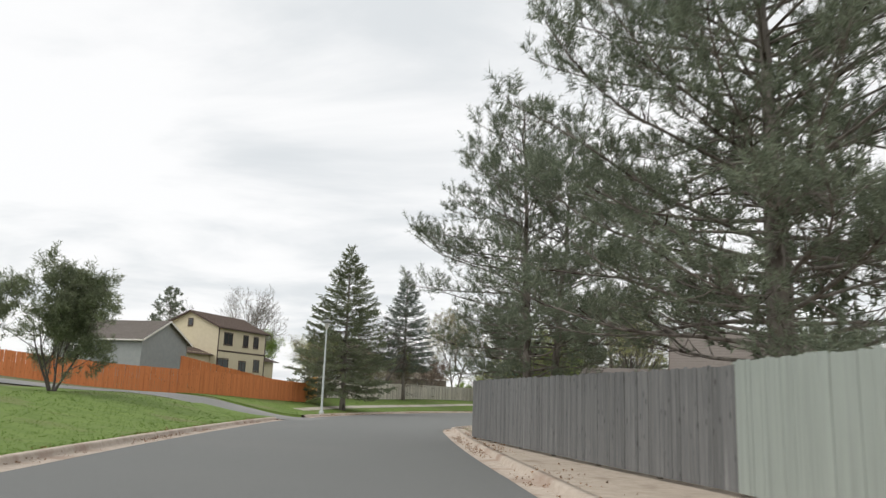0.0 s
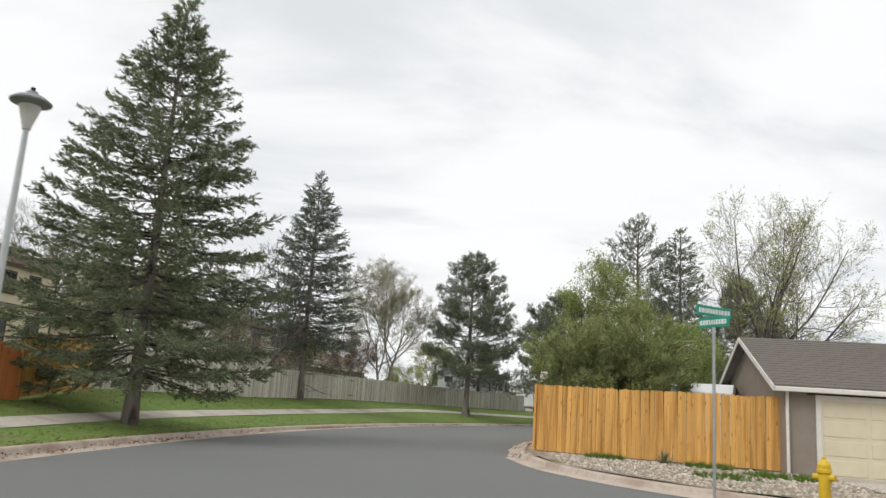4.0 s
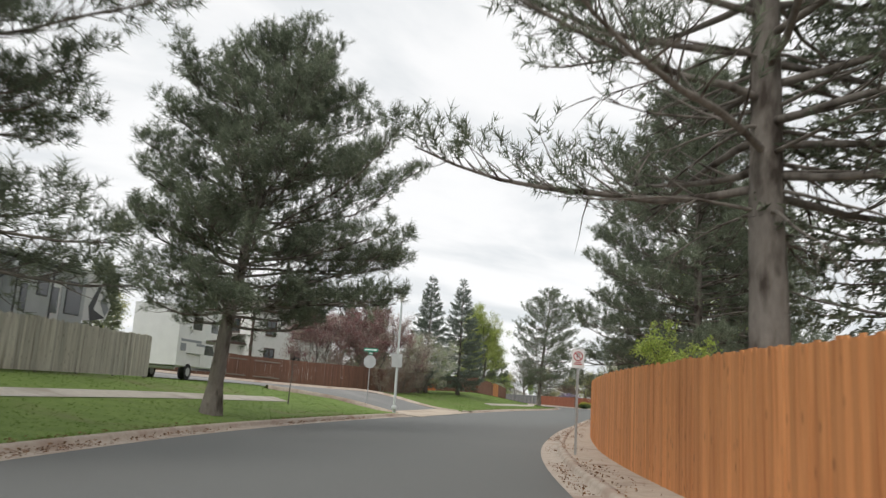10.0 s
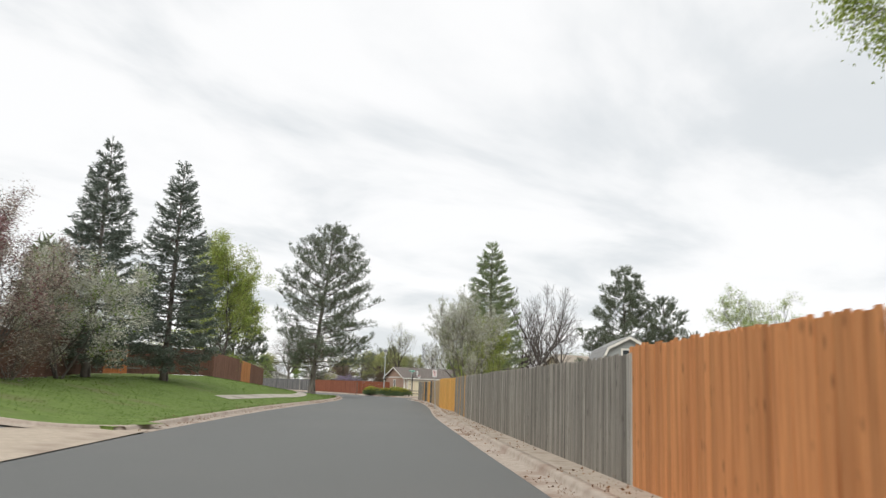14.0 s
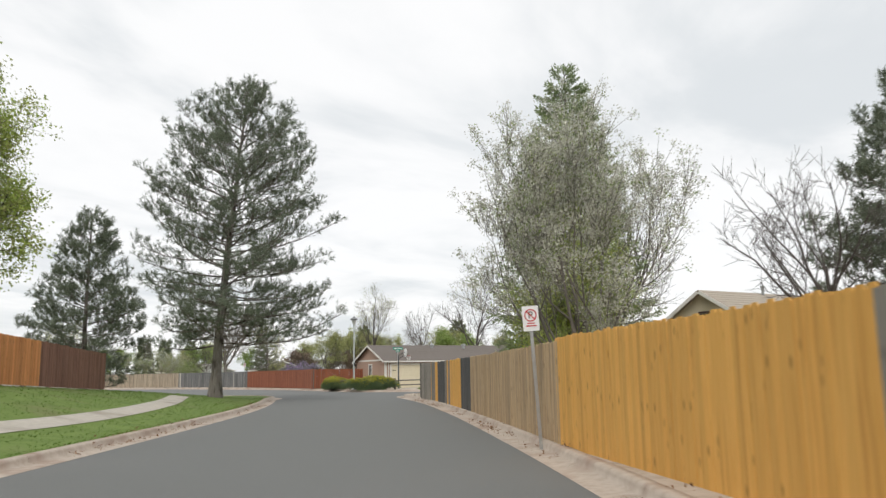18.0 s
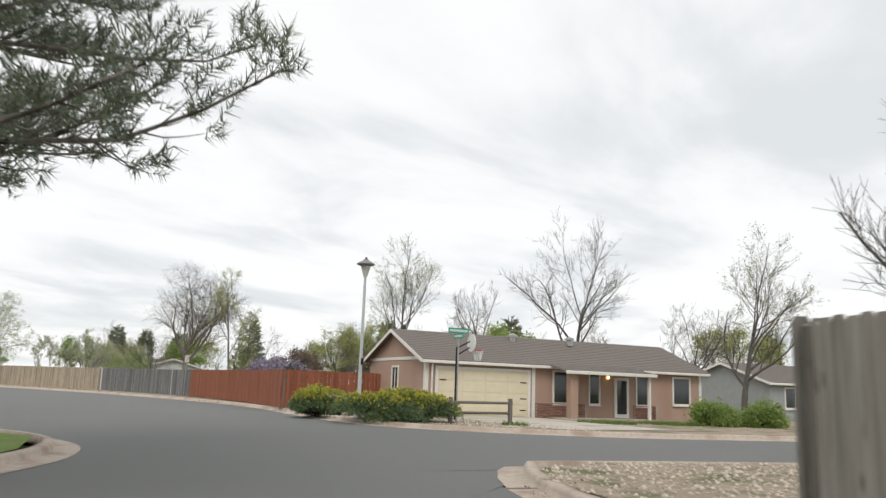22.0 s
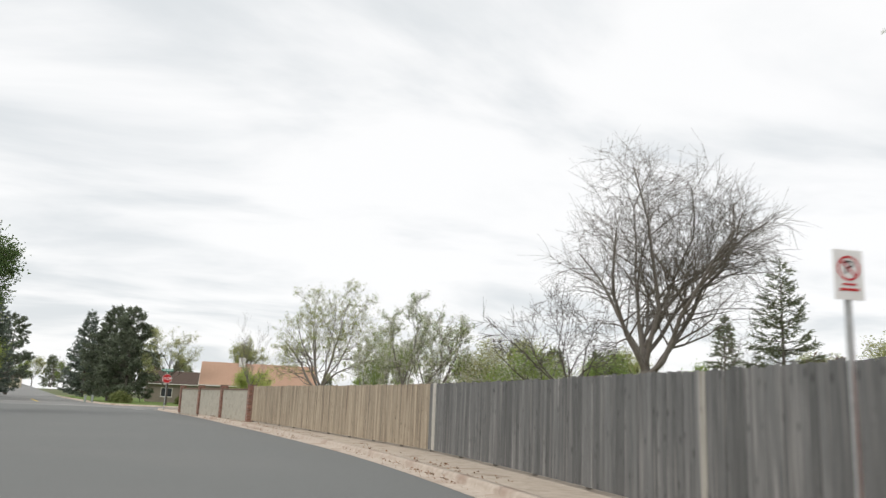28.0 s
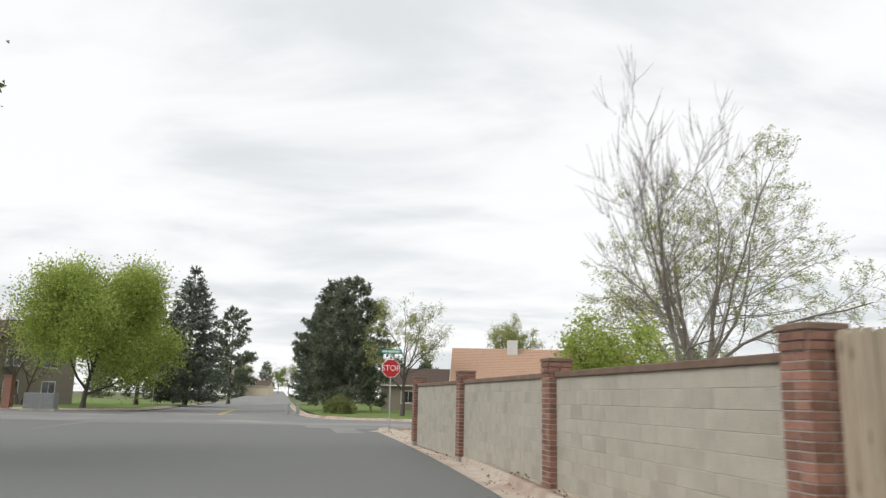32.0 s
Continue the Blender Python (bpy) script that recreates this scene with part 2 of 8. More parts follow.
W_BROWN_RED = wood("faded_red_brown_wood", (0.21, 0.105, 0.078), (0.30, 0.16, 0.12), (0.17, 0.082, 0.06), (0.5, 0.7), 0.14)
W_GREEN = wood("pale_green_painted_board", (0.30, 0.335, 0.305), (0.335, 0.37, 0.34), (0.27, 0.30, 0.275), (0.5, 0.7), 0.03)
W_POST = wood("old_grey_post_wood", (0.13, 0.115, 0.10), (0.20, 0.18, 0.155), None, vary=0.15)

BARK_PINE = material("pine_bark", (0.165, 0.145, 0.128), (0.25, 0.225, 0.20), 7.0, 0.95, 0.9, 14.0, (1, 1, 0.35), stain=(0.06, 0.048, 0.04), stain_scale=3.0)
BARK_GREY = material("grey_bark", (0.085, 0.074, 0.066), (0.135, 0.12, 0.108), 9.0, 0.95, 0.6, 20.0, (1, 1, 0.4))
BARK_PALE = material("pale_twig_bark", (0.16, 0.145, 0.125), (0.23, 0.21, 0.185), 9.0, 0.95, 0.4, 20.0, (1, 1, 0.4))
N_PINE = material("pine_needles", (0.126, 0.150, 0.104), (0.230, 0.264, 0.186), 1.3, 0.7, 0, island=0.35, thin=0.3, hue=0.015)
N_SPRUCE = material("spruce_needles", (0.14, 0.165, 0.10), (0.26, 0.29, 0.18), 1.2, 0.7, 0, island=0.35, thin=0.3, hue=0.015)
N_BLUE = material("blue_spruce_needles", (0.125, 0.155, 0.13), (0.23, 0.265, 0.215), 1.2, 0.7, 0, island=0.35, thin=0.25, hue=0.012)
N_JUNIPER = material("juniper_foliage", (0.185, 0.22, 0.085), (0.31, 0.33, 0.14), 0.7, 0.75, 0, island=0.35, thin=0.2, hue=0.015)
N_BUSH = material("blue_green_juniper_sprays", (0.145, 0.205, 0.10), (0.26, 0.335, 0.175), 0.7, 0.75, 0, island=0.35, thin=0.3, hue=0.015)
N_SOFT = material("soft_green_cedar_foliage", (0.23, 0.29, 0.15), (0.36, 0.42, 0.23), 0.9, 0.75, 0, island=0.3, thin=0.5, hue=0.015)
N_GOLDTIP = material("golden_juniper_tips", (0.46, 0.44, 0.05), (0.62, 0.56, 0.09), 1.5, 0.75, 0, island=0.3, thin=0.25, hue=0.015)
L_LIME = material("lime_spring_leaves", (0.33, 0.42, 0.10), (0.46, 0.53, 0.16), 0.8, 0.6, 0, island=0.3, thin=0.55, hue=0.015)
L_GREEN = material("green_spring_leaves", (0.22, 0.31, 0.09), (0.34, 0.42, 0.14), 0.8, 0.6, 0, island=0.3, thin=0.55, hue=0.015)
L_DEEP = material("deep_green_leaves", (0.09, 0.14, 0.05), (0.14, 0.20, 0.075), 0.8, 0.6, 0, island=0.3, thin=0.4, hue=0.015)
L_BUD = material("pale_budding_leaves", (0.32, 0.34, 0.13), (0.44, 0.45, 0.20), 0.8, 0.65, 0, island=0.3, thin=0.5, hue=0.02)
L_PINKBUD = material("pinkish_white_buds", (0.34, 0.28, 0.24), (0.46, 0.40, 0.34), 0.8, 0.7, 0, island=0.3, thin=0.3, hue=0.02)
L_WHITE = material("white_blossom", (0.50, 0.50, 0.42), (0.66, 0.65, 0.57), 0.8, 0.7, 0, island=0.25, thin=0.45, hue=0.02)
L_PURPLE = material("purple_plum_leaves", (0.185, 0.08, 0.09), (0.30, 0.15, 0.15), 0.8, 0.65, 0, island=0.35, thin=0.3, hue=0.02)
L_LILAC = material("lilac_blossom", (0.27, 0.20, 0.34), (0.40, 0.31, 0.47), 1.5, 0.7, 0, island=0.3, thin=0.25, hue=0.03)
L_DRY = material("dry_brown_twigs", (0.15, 0.11, 0.085), (0.22, 0.17, 0.13), 2.0, 0.9, 0, island=0.3)

STEEL = material("galvanised_steel", (0.40, 0.41, 0.41), (0.50, 0.51, 0.51), 12.0, 0.45, 0.05, metal=0.7)
LAMP_PAINT = material("pale_grey_lamp_paint", (0.46, 0.49, 0.49), (0.54, 0.57, 0.57), 5.0, 0.55, 0.03)
LAMP_DARK = material("grey_lamp_hood", (0.20, 0.21, 0.21), (0.26, 0.27, 0.27), 5.0, 0.5, 0.03)
LAMP_LENS = material("clouded_lamp_lens", (0.50, 0.49, 0.45), (0.60, 0.59, 0.55), 5.0, 0.25, 0.0)
WHITE_SIGN = material("white_sign_sheet", (0.74, 0.74, 0.73), (0.80, 0.80, 0.79), 3.0, 0.5, 0.0)
RED_SIGN = material("red_sign_print", (0.48, 0.025, 0.03), (0.55, 0.035, 0.04), 3.0, 0.5, 0.0)
BLACK_SIGN = material("black_sign_print", (0.02, 0.02, 0.02), (0.03, 0.03, 0.03), 3.0, 0.6, 0.0)
GREEN_SIGN = material("green_sign_sheet", (0.02, 0.28, 0.19), (0.03, 0.33, 0.23), 3.0, 0.5, 0.0)
SIGN_BACK = material("bare_aluminium_back", (0.42, 0.43, 0.44), (0.50, 0.51, 0.52), 3.0, 0.5, 0.0, metal=0.4)
YELLOW_PAINT = material("yellow_hydrant_paint", (0.62, 0.40, 0.02), (0.72, 0.48, 0.04), 5.0, 0.45, 0.05)
ROAD_YELLOW = material("yellow_road_paint", (0.55, 0.38, 0.08), (0.62, 0.44, 0.12), 9.0, 0.8, 0.1, world_co=True)
GLASS_DARK = glass_pane("dark_window_glass", (0.035, 0.04, 0.045))
TRIM_WHITE = material("white_trim_paint", (0.68, 0.66, 0.61), (0.76, 0.74, 0.69), 3.0, 0.6, 0.03)
TRIM_BROWN = material("dark_brown_trim_paint", (0.075, 0.05, 0.042), (0.10, 0.07, 0.058), 3.0, 0.6, 0.05)
ROOF_GREY = material("grey_asphalt_shingle", (0.135, 0.118, 0.106), (0.19, 0.168, 0.15), 14.0, 0.95, 0.6, 30.0, vary=0.15)
ROOF_BROWN = material("brown_asphalt_shingle", (0.10, 0.072, 0.058), (0.145, 0.105, 0.085), 14.0, 0.95, 0.6, 30.0, vary=0.15)
ROOF_TAN = material("tan_asphalt_shingle", (0.33, 0.285, 0.235), (0.41, 0.36, 0.30), 14.0, 0.95, 0.6, 30.0, vary=0.15)
ROOF_ORANGE = material("faded_orange_tile_roof", (0.36, 0.225, 0.155), (0.43, 0.285, 0.205), 8.0, 0.9, 0.4, 20.0, vary=0.1)
SIDE_PINK = material("pinkish_brown_siding_paint", (0.385, 0.265, 0.205), (0.415, 0.29, 0.225), 2.5, 0.8, 0.08, 40.0, (1, 1, 0.3), stain=(0.36, 0.245, 0.19), stain_scale=0.6)
SIDE_CREAM = material("cream_siding_paint", (0.60, 0.53, 0.38), (0.65, 0.58, 0.43), 2.5, 0.8, 0.08, 40.0)
SIDE_GREY = material("blue_grey_siding_paint", (0.30, 0.32, 0.315), (0.34, 0.36, 0.355), 2.5, 0.8, 0.08, 40.0)
SIDE_PALE = material("pale_beige_siding_paint", (0.50, 0.46, 0.40), (0.55, 0.51, 0.45), 2.5, 0.8, 0.08, 40.0)
ROOF_SHED = material("pale_grey_shingle", (0.30, 0.305, 0.30), (0.40, 0.405, 0.40), 14.0, 0.95, 0.6, 30.0, vary=0.15)
SIDE_TAUPE = material("taupe_siding_paint", (0.26, 0.22, 0.185), (0.30, 0.255, 0.215), 2.5, 0.8, 0.08, 40.0)
SIDE_WHITE = material("white_siding_paint", (0.62, 0.62, 0.60), (0.70, 0.70, 0.68), 2.5, 0.8, 0.08, 40.0)
DOOR_CREAM = material("cream_garage_door_paint", (0.66, 0.59, 0.43), (0.71, 0.64, 0.48), 2.0, 0.6, 0.03)
BRICK = material("red_brown_brick", (0.22, 0.115, 0.085), (0.31, 0.17, 0.13), 12.0, 0.9, 0.3, 40.0, vary=0.28)
MORTAR = material("grey_mortar", (0.33, 0.30, 0.27), (0.40, 0.37, 0.33), 12.0, 0.95, 0.3)
BLOCK = material("grey_beige_concrete_block", (0.40, 0.375, 0.315), (0.46, 0.435, 0.37), 3.0, 0.95, 0.25, 40.0, vary=0.025, stain=(0.37, 0.345, 0.29), stain_scale=1.1)
BLOCK_CAP = material("brown_wall_cap", (0.17, 0.115, 0.085), (0.23, 0.165, 0.125), 6.0, 0.95, 0.3, 30.0, vary=0.12)
RV_WHITE = material("white_gelcoat", (0.66, 0.67, 0.67), (0.72, 0.73, 0.73), 2.0, 0.35, 0.02)
RV_PALE = material("pale_grey_gelcoat", (0.42, 0.45, 0.46), (0.48, 0.51, 0.52), 2.0, 0.35, 0.02)
RV_GREY = material("grey_gelcoat", (0.20, 0.22, 0.24), (0.24, 0.26, 0.28), 2.0, 0.35, 0.02)
RV_BLACK = material("black_graphics_vinyl", (0.02, 0.022, 0.025), (0.03, 0.032, 0.036), 2.0, 0.35, 0.02)
TYRE = material("black_rubber", (0.018, 0.018, 0.018), (0.03, 0.03, 0.03), 20.0, 0.85, 0.1)


# ---- mesh helpers ----
def np_mesh(name, verts, faces, mat, smooth=False):
    """A mesh from arrays: verts (n,3), faces (m,k)."""
    verts, faces = np.asarray(verts, dtype=np.float32), np.asarray(faces, dtype=np.int32)
    me = bpy.data.meshes.new(name)
    m, k = faces.shape
    me.vertices.add(len(verts))
    me.vertices.foreach_set("co", verts.ravel())
    me.loops.add(m * k)
    me.loops.foreach_set("vertex_index", faces.ravel())
    me.polygons.add(m)
    me.polygons.foreach_set("loop_start", np.arange(m, dtype=np.int32) * k)
    if smooth:
        me.polygons.foreach_set("use_smooth", np.ones(m, dtype=bool))
    me.update(calc_edges=True)
    me.materials.append(mat)
    return me


def part(name, bm, mat, parent=None, label="", m=None):
    """Links a bmesh as one mesh object under a thing or part."""
    me = bpy.data.meshes.new(name)
    bm.to_mesh(me)
    bm.free()
    me.materials.append(mat)
    return place(name, me, parent, label, m)


def place(name, me, parent=None, label="", m=None):
    ob = new(name, me)
    if parent is not None:
        ob.parent = parent
    if m is not None:
        ob.matrix_basis = m
    if label:
        ob["label"] = label
    return ob


def thing(name, m, label, category, group="", kind=""):
    ob = new(name)
    ob.matrix_basis = m
    ob.empty_display_size = 0.3
    return tagged(ob, label, category, group, kind)


def add_box(bm, x0, y0, z0, x1, y1, z1, bevel=0.0, m=None):
    r = bmesh.ops.create_cube(bm, size=1.0)
    vs = r["verts"]
    bmesh.ops.transform(bm, verts=vs, matrix=Matrix.Translation(((x0 + x1) / 2, (y0 + y1) / 2, (z0 + z1) / 2)) @
                        Matrix.Diagonal((abs(x1 - x0), abs(y1 - y0), abs(z1 - z0), 1)))
    if bevel:
        es = list({e for v in vs for e in v.link_edges})
        g = bmesh.ops.bevel(bm, geom=es, offset=bevel, segments=1, affect='EDGES')
        vs = list({v for f in g["faces"] for v in f.verts} | {v for v in vs if v.is_valid})
    if m is not None:
        bmesh.ops.transform(bm, verts=[v for v in vs if v.is_valid], matrix=m)
    return bm


def box(x0, y0, z0, x1, y1, z1, bevel=0.0, m=None):
    return add_box(bmesh.new(), x0, y0, z0, x1, y1, z1, bevel, m)


def add_cyl(bm, p0, p1, r0, r1=None, sides=12):
    p0, p1 = Vector(p0), Vector(p1)
    d = p1 - p0
    m = Matrix.Translation((p0 + p1) / 2) @ d.to_track_quat('Z', 'Y').to_matrix().to_4x4()
    bmesh.ops.create_cone(bm, cap_ends=True, segments=sides, radius1=r0, radius2=r0 if r1 is None else r1, depth=d.length, matrix=m)
    return bm


def cyl(p0, p1, r0, r1=None, sides=12):
    return add_cyl(bmesh.new(), p0, p1, r0, r1, sides)


def lathe(profile, sides=20):
    """A turned body from (radius, height) pairs."""
    bm = bmesh.new()
    rings = []
    for r, z in profile:
        rings.append([bm.verts.new((r * math.cos(a), r * math.sin(a), z)) for a in (2 * math.pi * i / sides for i in range(sides))])
    for a, b in zip(rings, rings[1:]):
        for i in range(sides):
            bm.faces.new((a[i], a[(i + 1) % sides], b[(i + 1) % sides], b[i]))
    bm.faces.new(list(reversed(rings[0])))
    bm.faces.new(rings[-1])
    return bm


def prism(outline, y0, y1):
    """A flat outline of (x, z) pairs given depth from y0 to y1."""
    bm = bmesh.new()
    a = [bm.verts.new((x, y0, z)) for x, z in outline]
    b = [bm.verts.new((x, y1, z)) for x, z in outline]
    bm.faces.new(a)
    bm.faces.new(list(reversed(b)))
    n = len(a)
    for i in range(n):
        bm.faces.new((a[i], b[i], b[(i + 1) % n], a[(i + 1) % n]))
    bmesh.ops.recalc_face_normals(bm, faces=bm.faces[:])
    return bm


# ---- the road's line ----
LINE = [(16.0, -16.0), (12.4, -1.3), (10.1, 13.5), (8.5, 28.4), (7.7, 43.1), (7.6, 57.7), (9.3, 71.9), (12.5, 85.3), (17.4, 98.4), (23.8, 110.9),
        (31.6, 123.1), (41.1, 134.5), (51.3, 145.3), (61.6, 156.1), (72.0, 166.8), (82.4, 176.9), (92.1, 186.7), (100.7, 196.1), (108.1, 205.9),
        (114.0, 217.1), (119.1, 228.8), (122.0, 241.9), (123.1, 255.9), (122.6, 270.2), (121.5, 284.5), (119.8, 298.5), (117.6, 312.5)]


def smooth_line(pts, step):
    """Points every step metres along a Catmull-Rom curve, with their unit directions."""
    p = [np.array(q, dtype=float) for q in pts]
    p = [2 * p[0] - p[1]] + p + [2 * p[-1] - p[-2]]
    out = []
    for a, b, c, d in zip(p, p[1:], p[2:], p[3:]):
        for t in np.linspace(0, 1, 40, endpoint=False):
            out.append(0.5 * (2 * b + (c - a) * t + (2 * a - 5 * b + 4 * c - d) * t * t + (3 * b - a - 3 * c + d) * t ** 3))
    out = np.array(out + [p[-2]])
    ln = np.concatenate([[0], np.cumsum(np.linalg.norm(np.diff(out, axis=0), axis=1))])
    n = int(ln[-1] / step) + 1
    s = np.linspace(0, ln[-1], n)
    xy = np.stack([np.interp(s, ln, out[:, 0]), np.interp(s, ln, out[:, 1])], 1)
    tg = np.gradient(xy, axis=0)
    tg /= np.linalg.norm(tg, axis=1, keepdims=True)
    return s, xy, tg


ST, SXY, STG = smooth_line(LINE, 0.5)
S_END = ST[-1]


def station(x, y):
    """Metres along the road's line and metres to its right, for a place."""
    k = int(np.argmin((SXY[:, 0] - x) ** 2 + (SXY[:, 1] - y) ** 2))
    d = np.array((x, y)) - SXY[k]
    return float(ST[k] + d @ STG[k]), float(d @ np.array((STG[k][1], -STG[k][0])))


def along(s, off):
    """The place at s metres along the road's line, off metres to its right, and the heading there in radians."""
    x, y = np.interp(s, ST, SXY[:, 0]), np.interp(s, ST, SXY[:, 1])
    tx, ty = np.interp(s, ST, STG[:, 0]), np.interp(s, ST, STG[:, 1])
    if s > S_END:
        x, y = x + tx * (s - S_END), y + ty * (s - S_END)
    if s < 0:
        x, y = x + tx * s, y + ty * s
    return x + off * ty, y - off * tx, math.atan2(ty, tx)


def left_kerb(s):
    return np.interp(s, [0, 45, 75, 105, 160, 215, 235, 256, 285, 305, 322, 335], [6.3, 6.3, 7.0, 7.0, 6.9, 6.2, 5.4, 5.0, 8.0, 8.0, 9.5, 13.0])


def right_kerb(s):
    return np.interp(s, [0, 45, 70, 150, 190, 250, 290, 335], [3.4, 3.2, 2.6, 2.6, 2.85, 3.1, 4.1, 2.75])


def rise(s):
    return np.interp(s, [0, 60, 90, 150, 178, 196, 222, 240, 262, 275], [1.0, 1.0, 1.15, 1.15, 1.0, 1.0, 1.5, 0.9, 0.25, 0.0])


def hill(s):
    return np.interp(s, [0, 60, 120, 150, 190, 230, 260], [1.8, 2.0, 2.0, 1.2, 0.8, 0.6, 0.0])


def ease(t):
    t = np.clip(t, 0, 1)
    return t * t * (3 - 2 * t)


def height(s, off):
    """The lie of the land beside the road."""
    d = -off - left_kerb(s)
    return 0.15 + np.where(d > 0, rise(s) * ease(d / 8.0) + hill(s) * ease((d - 7) / 26.0), 0.0)


def land(x, y):
    s, off = station(x, y)
    return float(height(s, off)) if off < 0 else 0.15


# ---- ground ----
def ground_sheet():
    core_x, core_y = np.arange(-70, 231, 2.5), np.arange(-50, 431, 2.5)
    far = np.array([20, 60, 140, 300, 700, 1800, 4000])
    gx = np.concatenate([core_x[0] - far[::-1], core_x, core_x[-1] + far])
    gy = np.concatenate([core_y[0] - far[::-1], core_y, core_y[-1] + far])
    X, Y = np.meshgrid(gx, gy)
    pts = np.stack([X.ravel(), Y.ravel()], 1)
    k = np.empty(len(pts), dtype=int)
    sub = SXY[::4]
    for i in range(0, len(pts), 4000):
        q = pts[i:i + 4000]
        k[i:i + 4000] = np.argmin((q[:, None, 0] - sub[None, :, 0]) ** 2 + (q[:, None, 1] - sub[None, :, 1]) ** 2, axis=1) * 4
    k = np.clip(k, 0, len(ST) - 1)
    d = pts - SXY[k]
    off = d[:, 0] * STG[k][:, 1] - d[:, 1] * STG[k][:, 0]
    fw = (d * STG[k]).sum(1)
    s = ST[k] + fw
    z = np.where(off < 0, height(np.clip(s, 0, S_END), off) - 0.05, -0.05)
    z = np.where((off > -left_kerb(s) - 4.0) & (off < 8.0), z - 0.18, z)
    z = np.where(s > S_END - 14, np.minimum(z, -0.05), z)
    ny, nx = X.shape
    i = np.arange(nx * ny).reshape(ny, nx)
    f = np.stack([i[:-1, :-1], i[:-1, 1:], i[1:, 1:], i[1:, :-1]], -1).reshape(-1, 4)
    me = np_mesh("ground", np.column_stack([pts, z]), f, EARTH, True)
    tagged(new("ground", me), "rough dry grass and bare earth of the neighbourhood", "ground", kind="structure")


def strip(name, s0, s1, offs, zs, mat, label, category, step=1.0, kind="structure", jitter=0.0):
    """A band along the road: offs and zs are functions of the station that give the cross-section from left to right."""
    n = max(2, int((s1 - s0) / step) + 1)
    vs = []
    for s in np.linspace(s0, s1, n):
        o = offs(s)
        z = zs(s)
        for a, b in zip(o, z):
            x, y, _ = along(s, a)
            vs.append((x, y, b))
    k = len(offs(s0))
    i = np.arange(n * k).reshape(n, k)
    f = np.stack([i[:-1, :-1], i[:-1, 1:], i[1:, 1:], i[1:, :-1]], -1).reshape(-1, 4)
    ob = new(name, np_mesh(name, vs, f, mat, False))
    return tagged(ob, label, category, kind=kind)


def lane(name, pts, width, z, mat, label, category, step=1.0, edge=0.0):
    """A band of its own line: a side street, drive or footpath, laid on the land, with a skirt of edge metres down."""
    s, xy, tg = smooth_line(pts, step)
    vs, across = [], np.linspace(-0.5, 0.5, max(2, int(width / 1.2) + 1))
    for p, t in zip(xy, tg):
        for a in across:
            x, y = p[0] + a * width * t[1], p[1] - a * width * t[0]
            vs.append((x, y, z(x, y)))
    k = len(across)
    i = np.arange(len(s) * k).reshape(len(s), k)
    f = np.stack([i[:-1, :-1], i[:-1, 1:], i[1:, 1:], i[1:, :-1]], -1).reshape(-1, 4)
    ob = new(name, np_mesh(name, vs, f, mat))
    return tagged(ob, label, category, kind="structure")


def kerb(name, s0, s1, side, label, low=1.0):
    """Gutter pan and raised kerb with joints every three metres; side -1 left, 1 right."""
    vs, fs = [], []
    s = s0
    prof = [(-0.45, 0.004), (0.0, 0.022), (0.02, 0.10), (0.05, 0.145), (0.09, 0.155), (0.22, 0.155), (0.22, -0.1)]
    while s < s1 - 0.3:
        e = min(s + 3.0, s1)
        base = len(vs)
        m = 4
        for i in range(m):
            q = s + (e - 0.012 - s) * i / (m - 1)
            k = left_kerb(q) if side < 0 else right_kerb(q)
            for a, z in prof:
                x, y, _ = along(q, side * (k + a))
                vs.append((x, y, z * low if z > 0.03 else z))
        w = len(prof)
        for i in range(m - 1):
            for j in range(w - 1):
                q = (base + i * w + j, base + i * w + j + 1, base + (i + 1) * w + j + 1, base + (i + 1) * w + j)
                fs.append(q if side > 0 else q[::-1])
        s = e
    ob = new(name, np_mesh(name, vs, fs, CONCRETE, True))
    return tagged(ob, label, "kerb", kind="structure")


ground_sheet()
strip("road", 0, S_END + 2, lambda s: np.linspace(-left_kerb(s) + 0.44, right_kerb(s) - 0.44, 5), lambda s: (0.0, 0.02, 0.03, 0.02, 0.0), ASPHALT,
      "dark grey smooth asphalt road curving between fences", "road", 1.0)
def s_at(x, y):
    return station(x, y)[0]


ON_LAND = lambda x, y: land(x, y) + 0.012


def on_street(x, y):
    """Side streets left of the road: level with the gutter at the mouth, then on the land."""
    s, off = station(x, y)
    d = -off - float(left_kerb(s))
    return 0.012 if d < 0 else float(height(s, off)) - 0.138 * (1 - ease(d / 6.0)) + 0.02 * ease(d / 3.0)


def kerb_line(pts, side, label, z=None):
    """Kerb and gutter along a line of its own; side: where its back lies (1: right of the way)."""
    s, xy, tg = smooth_line(pts, 0.6)
    prof = [(-0.45, 0.004), (0.0, 0.022), (0.02, 0.10), (0.05, 0.145), (0.09, 0.155), (0.22, 0.155), (0.22, -0.15)]
    vs, fs = [], []
    for p, t in zip(xy, tg):
        base = 0.0 if z is None else z(p[0], p[1])
        for a, h in prof:
            vs.append((p[0] + side * a * t[1], p[1] - side * a * t[0], base + h + 0.012))
    w = len(prof)
    for i in range(len(s) - 1):
        for j in range(w - 1):
            q = (i * w + j, i * w + j + 1, (i + 1) * w + j + 1, (i + 1) * w + j)
            fs.append(q if side > 0 else q[::-1])
    return tagged(new("kerb", np_mesh("kerb", vs, fs, CONCRETE, True)), label, "kerb", kind="structure")


